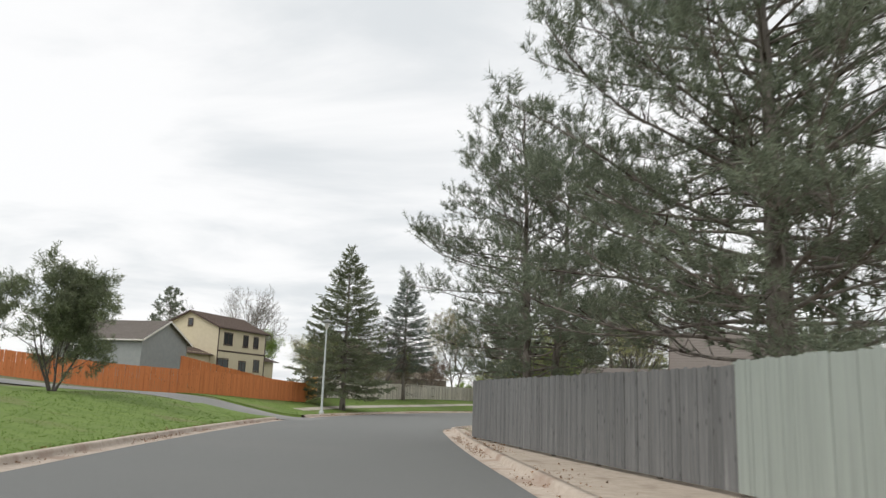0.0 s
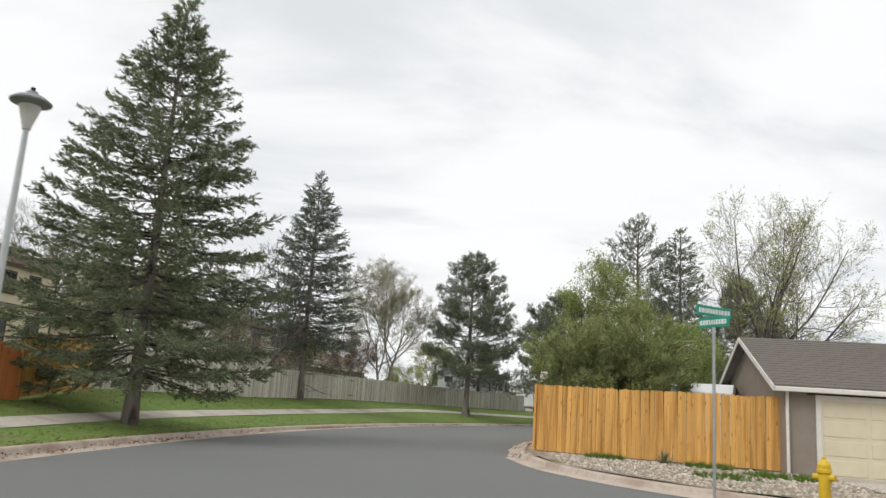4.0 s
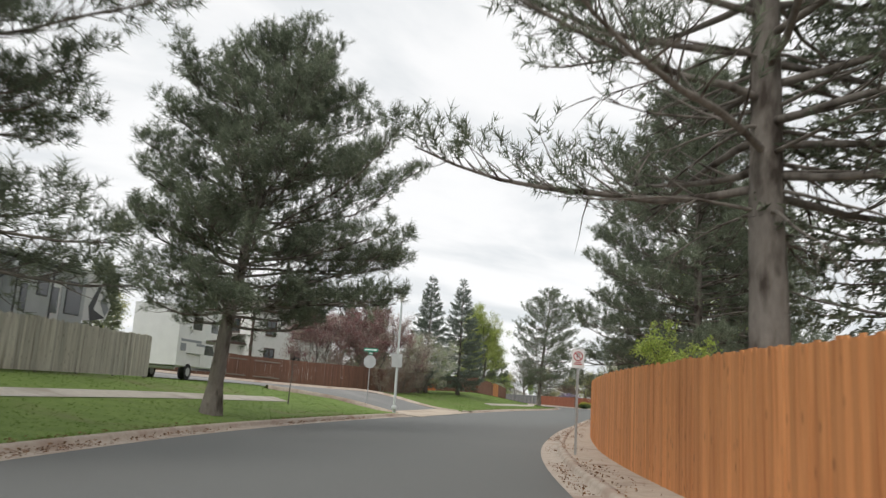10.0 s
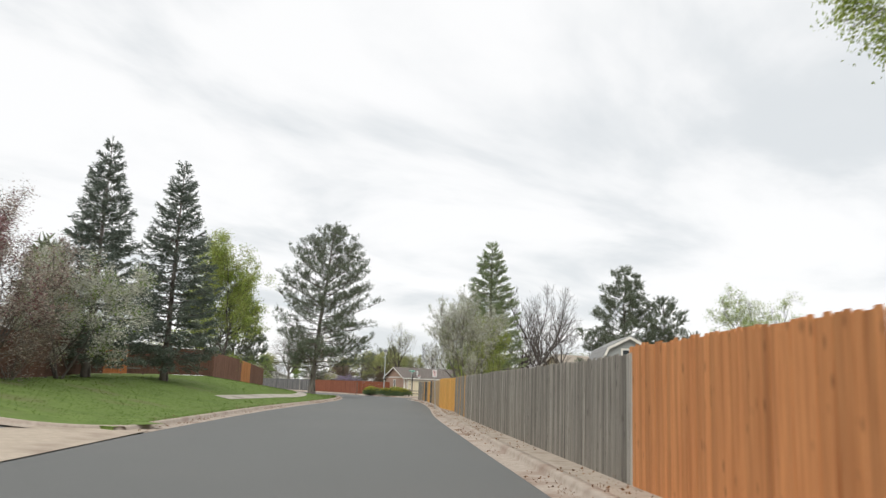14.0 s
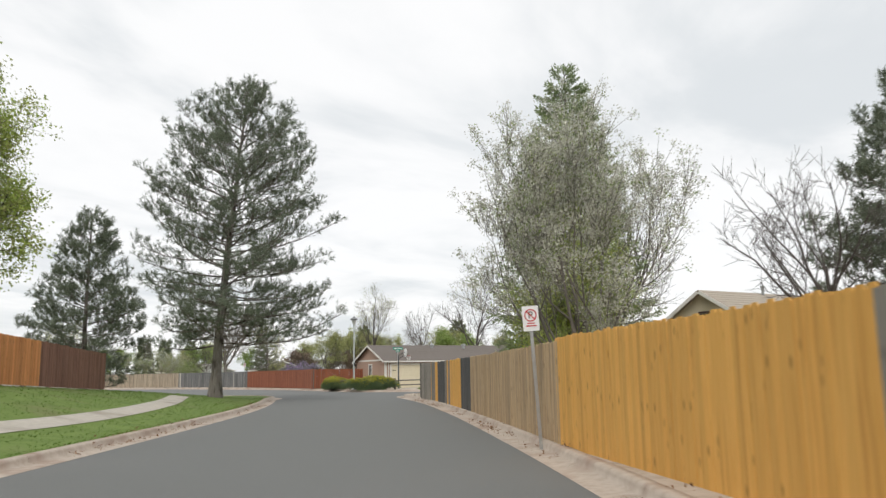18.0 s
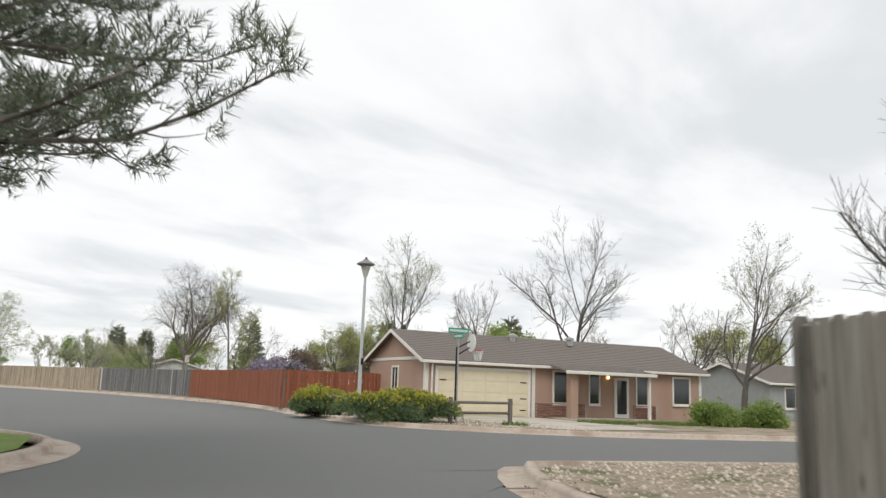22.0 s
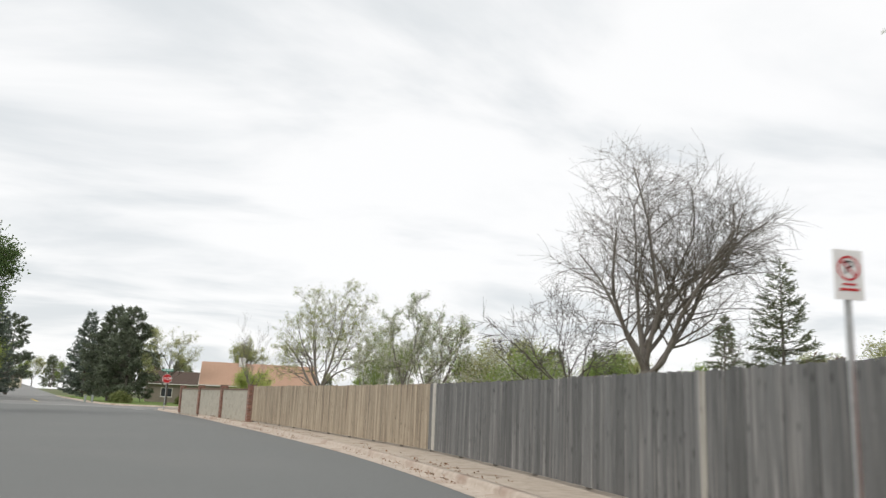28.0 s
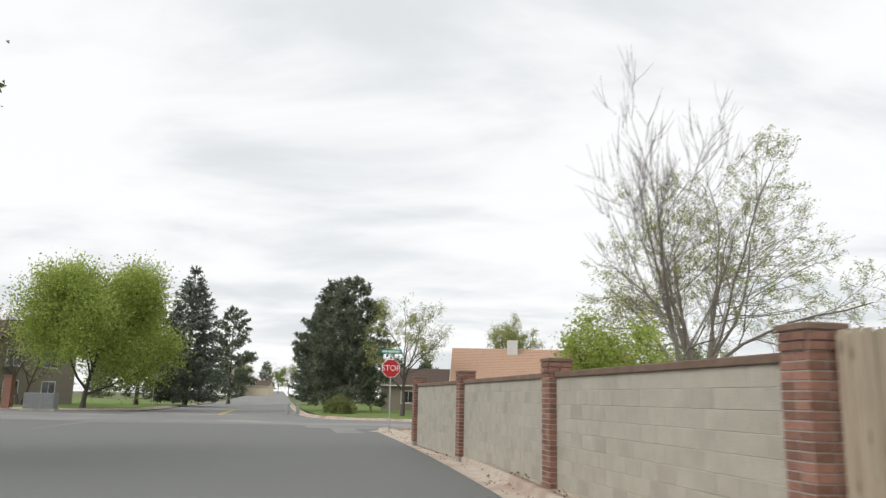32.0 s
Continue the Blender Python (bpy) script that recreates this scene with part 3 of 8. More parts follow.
def pad(name, corners, z, mat, label, category):
    """A level yard or bed within a line of corners."""
    bm = bmesh.new()
    f = bm.faces.new([bm.verts.new((x, y, z)) for x, y in corners])
    bmesh.ops.triangulate(bm, faces=[f])
    ob = part(name, bm, mat)
    if ob.data.polygons[0].normal.z < 0:
        ob.data.flip_normals()
    return tagged(ob, label, category, kind="structure")


S_L1A, S_L1B = 73.2, 79.0
S_L3A, S_L3B = s_at(41.1, 143.0), s_at(53.5, 158.5)
S_NOSE = s_at(101.6, 204.4)
S_R1A, S_R1B = 67.5, 93.5
S_R2A, S_R2B = s_at(107.8, 200.0), s_at(118.8, 219.5)
K = "weathered tan concrete kerb and gutter"
kerb("kerb", 0, S_L1A, -1, K + " beside the lawn")
kerb("kerb", S_L1B, S_L3A, -1, K + " strewn with fallen leaves")
kerb("kerb", S_L3B, S_NOSE, -1, K + " beside the sloping lawn")
kerb("kerb", s_at(114, 264), S_END - 9, -1, K)
kerb("kerb", 0, S_R1A, 1, K + " below the grey fence")
kerb("kerb", S_R1B, S_R2A, 1, K + " with leaf litter below the fences")
kerb("kerb", S_R2B, S_END - 4, 1, K + " below the red and grey fences")


def kerb_pt(s, side):
    return along(s, side * (left_kerb(s) if side < 0 else right_kerb(s)))[:2]


kerb_line([kerb_pt(S_R1A - 0.2, 1), (11.2, 54.2), (12.6, 55.7), (15.5, 55.6), (28, 51.6), (60, 41.6)], 1, K + " curving into the side street")
kerb_line([(60, 51.6), (28, 61.4), (18.2, 64.7), (14.6, 67.4), (12.9, 71.5), kerb_pt(S_R1B + 0.2, 1)], 1, K + " curving round the gravel yard")
kerb_line([kerb_pt(S_R2A - 0.2, 1), (109.3, 201.1), (111.2, 201.0), (123, 193.4), (150, 176.5)], 1, K + " curving into the side street")
kerb_line([(150, 188), (127, 202.4), (121.8, 206.0), (119.0, 209.4), (117.7, 213.5), kerb_pt(S_R2B + 0.2, 1)], 1, K + " curving past the juniper bushes")
kerb_line([kerb_pt(S_NOSE - 0.2, -1), (103.6, 207.2), (104.9, 210.2), (104.2, 213.2), (100, 216.2), (90, 221)], -1, K + " curving into the side street")
kerb_line([kerb_pt(S_L3A - 0.2, -1), (42.4, 145.6), (42.0, 148.2), (39.6, 148.6), (34.5, 146.6)], -1, K + " curving into the side street", lambda x, y: on_street(x, y) - 0.012)
kerb_line([(30, 160.5), (40, 161.5), (47, 160.3), (50.6, 157.9), kerb_pt(S_L3B + 0.2, -1)], -1, K + " curving into the side street", lambda x, y: on_street(x, y) - 0.012)
kerb_line([(108, 296), (105.5, 303), (103.6, 308.5), (98, 313), (80, 318)], -1, K + " at the crossing corner")
kerb_line([kerb_pt(S_END - 4.2, 1), (120.6, 309.5), (123, 311.8), (132, 311.0), (170, 304.5)], 1, K + " at the crossing corner")
kerb_line([(200, 312.5), (124, 324.2), (117.2, 327.0), (114.6, 331.5), (110.9, 350), (98, 424)], 1, K + " beyond the crossing")
kerb_line([(60, 336), (93, 334.5), (98.5, 338), (99.0, 342), (96.5, 357), (84.4, 424)], -1, K + " beyond the crossing")

lane("side_street", [(9, 62.5), (13, 61.0), (24, 57.6), (62, 46.2)], 9.4, lambda x, y: 0.012, ASPHALT, "dark asphalt side street by the brick garage", "road")
lane("side_street", [(7, 60.0), (1.5, 59.9), (-2.5, 59.6), (-6.5, 57.5), (-12, 55.0), (-24, 52.0), (-60, 45)], 5.0, on_street, ASPHALT_OLD,
     "worn grey asphalt side street climbing past the orange fence", "road", 0.6)
lane("side_street", [(48.3, 151.5), (46.3, 153.3), (42.5, 155.2), (37, 155.2), (28, 153.0), (5, 146)], 13.4, on_street, ASPHALT_OLD,
     "worn grey asphalt side street beside the parked camper", "road", 0.8)
lane("side_street", [(107, 208.5), (114, 205.0), (125, 198.0), (160, 176)], 10.2, lambda x, y: 0.012, ASPHALT, "dark asphalt side street by the corner house", "road")
lane("side_street", [(118, 228), (108, 225), (98, 228), (60, 245)], 22.0, lambda x, y: 0.010, ASPHALT, "dark asphalt side street joining the bend", "road")
lane("cross_street", [(-40, 341), (60, 327), (100, 321), (118, 318), (200, 306)], 12.5, lambda x, y: 0.016, ASPHALT_OLD, "pale worn asphalt cross street", "road")
lane("far_road", [(114, 306), (112, 316), (107.2, 337), (102, 367), (89, 440), (59, 610), (20, 830)], 12.5, lambda x, y: 0.010 + max(0, y - 400) * 0.010, ASPHALT_OLD,
     "pale worn asphalt road running on past the crossing", "road")
lane("road_line", [(108.2, 331), (106.4, 341), (104.8, 350)], 0.28, lambda x, y: 0.026, ROAD_YELLOW, "worn yellow centre line beyond the crossing", "road line")

def mouth(corners):
    return pad("road_mouth", corners, 0.008, ASPHALT, "dark asphalt at the mouth of a side street", "road")


mouth([(4.5, 54), (2.2, 56.9), (-0.8, 57.9), (-1.2, 62.2), (1.6, 62.6), (4.5, 66)])
mouth([(9, 47), (10.2, 50.5), (11.4, 54.5), (13, 56.0), (24, 54.0), (24, 62.4), (18.2, 64.5), (14.4, 67.3), (12.7, 71.5), (13.6, 80), (10.5, 80)])
mouth([(105.5, 199.5), (108, 200.5), (111, 201.2), (123, 193.8), (127, 202.0), (121.6, 205.9), (118.8, 209.4), (117.5, 213.5), (119, 221), (115.5, 221)])
lane("apron", [(42.25, 145.95), (45.5, 149.65), (49.2, 153.55), (54.05, 158.85)], 2.3, lambda x, y: on_street(x, y) + 0.012, APRON, "pale tan concrete apron across the side-street mouth", "apron", 0.5)
mouth([(100, 202), (103.4, 207.2), (104.7, 210.2), (104.0, 213.0), (98, 216), (98, 232), (111, 250), (118, 262), (121, 262), (112, 215)])
mouth([(111, 288), (108, 296), (105.3, 303), (103.4, 308.5), (98, 313), (80, 317), (80, 336), (98, 338), (114.5, 331.5), (117, 327), (124, 324), (140, 322), (140, 310), (123, 311.6), (120.4, 309.5), (121, 296)])
pad("yard", [(13.02, 72.5), (14.8, 68.0), (18.5, 65.2), (46, 56.6), (52, 78), (28, 92), (13.55, 79), (13.3, 76)], 0.145, SOIL, "gravel and earth front yard round the garage house", "yard")
pad("yard", [(10.7, 51.5), (11.6, 54.2), (12.8, 55.4), (15.5, 55.3), (50, 44.4), (50, 34), (16, 38), (11.0, 43)], 0.145, SOIL, "patchy earth and grass corner yard", "yard")
pad("yard", [(118.0, 213.6), (119.3, 209.7), (122.0, 206.4), (150, 188.4), (175, 240), (140, 246)] + [along(q, right_kerb(q) + 0.16)[:2] for q in np.linspace(s_at(128.6, 244), S_R2B - 0.2, 9)], 0.143, SOIL, "earth and pebble front yard of the corner house", "yard")
pad("yard", [(108.2, 200.2), (109.4, 200.8), (111.2, 200.7), (140, 182.6), (130, 170), (103.5, 193.0)], 0.148, SOIL, "pale pebble corner yard at the fence end", "yard")
lane("driveway", [(24.6, 76.3), (23.0, 71.2), (21.3, 65.3)], 5.6, lambda x, y: 0.16, PAVING, "pale concrete driveway to the garage", "driveway")
lane("driveway", [(127.0, 216.1), (125.2, 211.6), (123.4, 207.0)], 5.4, lambda x, y: 0.16, PAVING, "pale concrete driveway to the cream garage door", "driveway")


def footpath(s0, s1, offs, label):
    pts = [along(s0 + (s1 - s0) * i / (len(offs) - 1), o)[:2] for i, o in enumerate(offs)]
    return lane("footpath", pts, 0.85, lambda x, y: land(x, y) + 0.02, PAVING, label, "footpath", 0.8)


footpath(84, 161, (-9.2, -9.7, -10.1, -10.6, -11.4, -11.3, -11.0, -10.6), "pale concrete footpath across the lawn")
footpath(208, 246, (-9.0, -8.5, -7.9, -8.2, -9.2), "pale concrete footpath curving over the bank")

# verges and lawns
lane("lawn", [(30, 163.0), (40, 164.0), (47.6, 162.6), (51.8, 160.1), (55, 161.0)], 4.4, lambda x, y: land(x, y) - 0.002, GRASS_BASE, "bright spring lawn round the corner kerb", "lawn")
def lawn(s0, s1, deep, mat, label):
    for q in (s0, s1):
        strip("lawn_edge", q - 0.03, q + 0.03, lambda s: -left_kerb(s) - 0.21 - np.linspace(deep, 0, 10), lambda s: height(s, -left_kerb(s) - 0.21 - np.linspace(deep, 0, 10)) - (0.006 if abs(s - s0) > 0.02 and abs(s - s1) > 0.02 and s0 < s < s1 else 0.4),
              mat, "grassy edge of the lawn", "lawn", 0.06)
    return strip("lawn", s0, s1, lambda s: -left_kerb(s) - 0.21 - np.linspace(deep, 0, 10), lambda s: height(s, -left_kerb(s) - 0.21 - np.linspace(deep, 0, 10)) - 0.004,
                 mat, label, "lawn", 1.5)


pad("lawn", [(101.0, 204.6), (103.3, 207.4), (104.62, 210.2), (103.95, 212.95), (99.8, 215.85), (88, 221.6), (85, 214), (95, 206)], 0.150, GRASS_BASE, "bright spring lawn in the kerb's nose", "lawn")
pad("lawn", [(49.6, 158.9), (51.6, 158.05), (53.6, 158.6), (54.6, 160.0), (52, 161.6)], 0.135, GRASS_BASE, "grass in the corner behind the kerb", "lawn")
pad("lawn", [(60, 337.0), (92.6, 335.6), (97.9, 338.8), (98.6, 342), (96.1, 357), (84.1, 423), (45, 423), (45, 337)], 0.14, GRASS_BASE, "spring lawn on the corner beyond the crossing", "lawn")
pad("lawn", [(124.4, 324.9), (117.7, 327.5), (115.0, 331.7), (111.3, 350), (98.5, 423), (150, 423), (200, 345), (200, 313.4)], 0.14, GRASS_BASE, "spring lawn before the far corner house", "lawn")
lawn(0, S_L1A + 0.4, 11, GRASS_BASE, "bright spring lawn rising from the kerb")
lawn(S_L1B, S_L3A + 2.5, 11, GRASS_BASE, "bright spring lawn under the spruces and pines")
lawn(S_L3B - 0.4, S_NOSE + 2, 11, GRASS_BASE, "bright spring lawn sloping down to the kerb")
lawn(s_at(114, 264), S_END - 10, 9, GRASS_BASE, "spring lawn beside the bend")
for a, b in ((0, S_R1A - 1), (S_R1B, S_R2A), (S_R2B, S_END - 5)):
    strip("verge", a, b, lambda s: right_kerb(s) + 0.21 + np.linspace(0, 12, 7), lambda s: [0.128] * 7, VERGE, "pale dusty verge with leaf litter between kerb and fence", "verge", 2.0)


# ---- fences ----
PICKETS = {}


def picket_mesh(mat, kind):
    """A dog-eared board 1 m high in its own frame, scaled upright when placed."""
    if (mat.name, kind) not in PICKETS:
        w = (0.133, 0.136, 0.130)[kind % 3]
        c = (0.018, 0.026, 0.012)[kind % 3]
        h = (1.0, 1.008, 0.992)[kind % 3]
        bm = prism([(-w / 2, 0), (w / 2, 0), (w / 2, h - c), (w / 2 - c, h), (-w / 2 + c, h), (-w / 2, h - c)], -0.009, 0.009)
        me = bpy.data.meshes.new("picket")
        bm.to_mesh(me)
        bm.free()
        me.materials.append(mat)
        PICKETS[(mat.name, kind)] = me
    return PICKETS[(mat.name, kind)]


def bar_mesh(name, mat, sx, sy, sz):
    key = (name, mat.name, sx, sy, sz)
    if key not in PICKETS:
        bm = box(-sx / 2, -sy / 2, 0, sx / 2, sy / 2, sz, 0.006)
        me = bpy.data.meshes.new(name)
        bm.to_mesh(me)
        bm.free()
        me.materials.append(mat)
        PICKETS[key] = me
    return PICKETS[key]


def fence(pts, mats, label, tall=1.83, lift=0.05, straight=False, back=1, wave=0.007, joined=False, post_front=None, group="", pitch=0.1385, rng_seed=1, name="picket_fence", first=0, fall=(0.0, 0.0)):
    """Upright boards along a line of places. mats: one material, or a function of (metres along, index) that gives one.
    back: the side on which rails and posts stand (1: right of the way)."""
    rng = random.Random(rng_seed)
    s, xy, tg = smooth_line(pts, pitch) if len(pts) > 2 else smooth_line([pts[0], ((pts[0][0] + pts[1][0]) / 2, (pts[0][1] + pts[1][1]) / 2), pts[1]], pitch)
    z0 = [land(*p) if i % 8 == 0 else None for i, p in enumerate(xy)]
    known = [i for i, z in enumerate(z0) if z is not None]
    zs = np.interp(np.arange(len(xy)), known, [z0[i] for i in known]) + np.linspace(fall[0], fall[1], len(xy))
    origin = Matrix.Translation((xy[0][0], xy[0][1], zs[0]))
    inv = origin.inverted()
    ob = thing(name, origin, label, "fence", group)
    jv, jf, mat0 = [], [], None
    sag = 0.0
    for i, (p, t) in enumerate(zip(xy, tg)):
        mat = mats(s[i], i) if callable(mats) else mats
        if mat is None:
            continue
        sag = 0.9 * sag + rng.uniform(-wave, wave) * 0.5
        h = tall + sag + rng.uniform(-wave, wave)
        yaw = math.atan2(t[1], t[0])
        lean = rng.gauss(0, 0.25)
        dp = rng.uniform(-0.005, 0.005)
        m = pose(p[0] - dp * t[1], p[1] + dp * t[0], zs[i] + lift, 0, lean, math.degrees(yaw) + rng.gauss(0, 0.6))
        if joined:
            mat0 = mat
            w, b = 0.066, len(jv)
            for dx, dz in ((-w, 0), (w, 0), (w, h), (-w, h)):
                for dy in (-0.009, 0.009):
                    jv.append(inv @ (m @ Vector((dx, dy, dz))))
            for q in ((0, 2, 4, 6), (1, 7, 5, 3), (4, 5, 7, 6), (0, 1, 3, 2), (2, 3, 5, 4), (6, 7, 1, 0)):
                jf.append([b + k for k in q])
        else:
            place("picket", picket_mesh(mat, rng.randrange(3)), ob, "", inv @ m @ Matrix.Diagonal((1, 1, h, 1)))
    if joined:
        tagged(place("pickets", np_mesh("pickets", [tuple(v) for v in jv], jf, mat0), ob), kind="stuff")
    # posts and rails behind the boards
    n = max(1, round(s[-1] / 2.44))
    L = s[-1] / n
    rail = bar_mesh("rail", W_POST, round(L, 2), 0.04, 0.09)
    post = bar_mesh("post", W_POST, 0.09, 0.09, round(tall + lift - 0.06, 2))
    for i in range(first, n + 1):
        q = i * L
        k = min(int(q / s[-1] * (len(s) - 1)), len(s) - 1)
        yaw = math.degrees(math.atan2(tg[k][1], tg[k][0]))
        nx, ny = tg[k][1] * back, -tg[k][0] * back
        place("post", post, ob, "", inv @ pose(xy[k][0] + nx * 0.10, xy[k][1] + ny * 0.10, zs[k], 0, 0, yaw))
        if post_front is not None and post_front(i):
            place("batten", bar_mesh("batten", post_front(i), 0.09, 0.02, tall), ob, "pale upright batten", inv @ pose(xy[k][0] - nx * 0.026, xy[k][1] - ny * 0.026, zs[k] + lift, 0, 0, yaw))
        if i < n:
            k2 = min(int((q + L) / s[-1] * (len(s) - 1)), len(s) - 1)
            km = (k + k2) // 2
            dz = math.degrees(math.atan2(zs[k2] - zs[k], L))
            yw = math.degrees(math.atan2(xy[k2][1] - xy[k][1], xy[k2][0] - xy[k][0]))
            for hz in (0.35, tall + lift - 0.35):
                cx, cy = (xy[k] + xy[k2]) / 2
                place("rail", rail, ob, "", inv @ pose(cx + nx * 0.034, cy + ny * 0.034, (zs[k] + zs[k2]) / 2 + hz, 0, -dz, yw))
    return ob


def run(s0, s1, off0, off1, n=6):
    return [along(s0 + (s1 - s0) * i / n, off0 + (off1 - off0) * i / n)[:2] for i in range(n + 1)]


def between(a, b, n=6):
    """Places from a to b, bending with the road."""
    (s0, o0), (s1, o1) = station(*a), station(*b)
    return run(s0, s1, o0, o1, n)


F1_END, F1_JOIN = (10.9, 41.0), (14.5, 25.7)
GOLD_A, GOLD_B, RED_B = (13.8, 78.4), (27.1, 109.0), (55.1, 144.0)
GREY_B, YEL_B, R2_END = (78.65, 168.0), (84.2, 174.25), (103.7, 194.8)
YELLOW_AT = ((31.0, 31.3), (28.3, 28.55), (25.7, 26.0))


def grey_boards(s, i):
    return W_YELLOW if any(a < s < b for a, b in YELLOW_AT) else W_PALE if s < 0.2 or abs(s - 22.3) < 0.1 or abs(s - 19.0) < 0.08 else W_WORN


def patch_boards(s, i):
    """Weathered brown, then the repaired patches towards the corner."""
    for end, m in ((12.4, W_TAN2), (15.0, W_BLACK), (18.2, W_YELLOW), (18.8, W_WORN), (19.3, W_YELLOW), (20.0, W_WORN), (22.4, W_BLACK), (23.4, W_YELLOW), (24.6, W_WORN), (24.8, W_YELLOW), (26.0, W_WORN)):
        if s < end:
            return m
    return W_WORN


fence(between((17.2, 8), F1_JOIN), W_GREEN, "pale green painted board fence beside the road", 1.98, name="board_fence", wave=0.002)
fence(between(F1_JOIN, F1_END), W_SLATE, "dark weathered grey picket fence below tall pines", 1.9)
fence([GOLD_A, (20.1, 74.6)], W_GOLD, "golden stained picket fence along the gravel yard", 2.10, lift=0.03, back=-1, first=1)
fence(between(GOLD_A, GOLD_B), W_GOLD, "golden stained picket fence following the bend", 2.05, lift=0.08, first=1)
fence(between(GOLD_B, RED_B), W_RED, "red-orange stained picket fence along the kerb", 2.07, lift=-0.05)
fence(between(RED_B, GREY_B), grey_boards, "weathered grey picket fence with a few yellow boards", 1.98, lift=-0.08, wave=0.012)
fence(between(GREY_B, YEL_B), W_YELLOW, "fresh yellow stained picket fence panel", 1.98, lift=-0.08)
fence(between(YEL_B, R2_END), patch_boards, "patchwork picket fence of brown, black and yellow boards", 1.88, lift=-0.06)
fence([R2_END, (108.5, 191.0), (114, 187)], W_GREY, "weathered grey picket fence along the side street", 1.80, back=1)
RC_A, RC_B, DK_B, TAN_END = (121.6, 224.6), (127.3, 242.7), (128.3, 258.8), (125.6, 281.0)
fence(between(RC_A, RC_B), W_RUST, "rust-red stained picket fence round the corner house", 1.83)
fence([RC_A, (126.6, 222.6)], W_RUST, "rust-red stained picket fence joining the house", 1.83, back=-1)
fence(between(RC_B, DK_B), lambda s, i: W_PALE if abs(s - 3.2) < 0.08 or abs(s - 15.8) < 0.08 else W_DARK, "blackened grey picket fence with pale battens", 1.83)
fence(between(DK_B, TAN_END), W_TAN, "tan weathered picket fence beside the brick-piered wall", 1.83)
fence([(-1.8, 83), (0.6, 91), (2.9, 97.5), (6.4, 108.5), (9.5, 115), (15.8, 125.7), (21.6, 133.2), (27.6, 141.2)], W_PALE, "old pale grey picket fence on the bank", 1.70, back=-1, wave=0.025)
fence([(-1.5, 76), (-4.5, 68), (-8, 63.5), (-16, 60.5), (-34, 57.5)], W_ORANGE, "bright orange painted board fence up the side street", 1.75, lift=-0.25, back=1, wave=0.003)
fence([(-3.5, 86), (-7.5, 81.8), (-12.0, 77.0)], W_ORANGE, "bright orange painted board fence on the upper bank", 2.1, lift=0.35, back=1, wave=0.003, fall=(-1.6, 0.0))
fence([(-1.5, 76), (-1.8, 83)], W_GOLD, "short golden picket fence beside the spruce", 1.8, back=-1)
fence([(22, 160), (38, 163.5), (47.5, 162.4), (57, 172), (65.5, 184), (76, 189.5)], lambda s, i: W_ORANGE if 54 < s < 57 else W_BROWN, "dark brown fence behind the flowering trees", 1.8, back=-1)
fence([(76, 189.5), (82, 195), (91, 204.5)], lambda s, i: W_RED if 8.5 < s < 13 else W_BROWN_RED, "faded red-brown fence on top of the lawn bank", 1.75, back=-1)
# ---- trees ----
def tubes(segs, sides=5):
    """Tapered prisms for an array of (x0 y0 z0 x1 y1 z1 r0 r1)."""
    g = np.asarray(segs, dtype=float)
    p0, p1, r0, r1 = g[:, 0:3], g[:, 3:6], g[:, 6], g[:, 7]
    d = p1 - p0
    d /= np.linalg.norm(d, axis=1, keepdims=True) + 1e-9
    ref = np.where(np.abs(d[:, 2:3]) > 0.9, np.array([[1.0, 0, 0]]), np.array([[0, 0, 1.0]]))
    u = np.cross(d, ref)
    u /= np.linalg.norm(u, axis=1, keepdims=True) + 1e-9
    v = np.cross(d, u)
    a = np.arange(sides) * 2 * np.pi / sides
    ring = np.cos(a)[None, :, None] * u[:, None, :] + np.sin(a)[None, :, None] * v[:, None, :]
    V = np.concatenate([p0[:, None, :] + ring * r0[:, None, None], p1[:, None, :] + ring * r1[:, None, None]], 1).reshape(-1, 3)
    i = np.arange(sides)
    j = (i + 1) % sides
    f = np.stack([i, i + sides, j + sides, j], 1)[None] + (np.arange(len(g)) * 2 * sides)[:, None, None]
    return V, f.reshape(-1, 4)


def tuft_shape(rng, blades, length, width, spread, axis=0.0):
    """Thin blades that start round the origin and point along +x within a cone; axis: how far their roots lie along x."""
    out = []
    for _ in range(blades):
        a, b = rng.uniform(0, 2 * np.pi), spread * math.sqrt(rng.uniform(0.02, 1))
        d = np.array((math.cos(b), math.sin(b) * math.cos(a), math.sin(b) * math.sin(a)))
        side = np.cross(d, rng.normal(size=3))
        side /= np.linalg.norm(side) + 1e-9
        o = np.array((rng.uniform(0, axis), 0, 0))
        L = length * rng.uniform(0.75, 1.15)
        out.append((o - side * width / 2, o + side * width / 2, o + d * L))
    return np.array(out)


def leaf_shape(rng, n, size, ball):
    out = []
    for _ in range(n):
        o = rng.normal(size=3) * ball
        d, e = rng.normal(size=3), rng.normal(size=3)
        d /= np.linalg.norm(d)
        e -= d * (d @ e)
        e /= np.linalg.norm(e)
        k = size * rng.uniform(0.7, 1.3)
        out.append((o, o + d * k * 0.85 + e * k * 0.36, o + d * k * 0.85 - e * k * 0.36))
    return np.array(out)


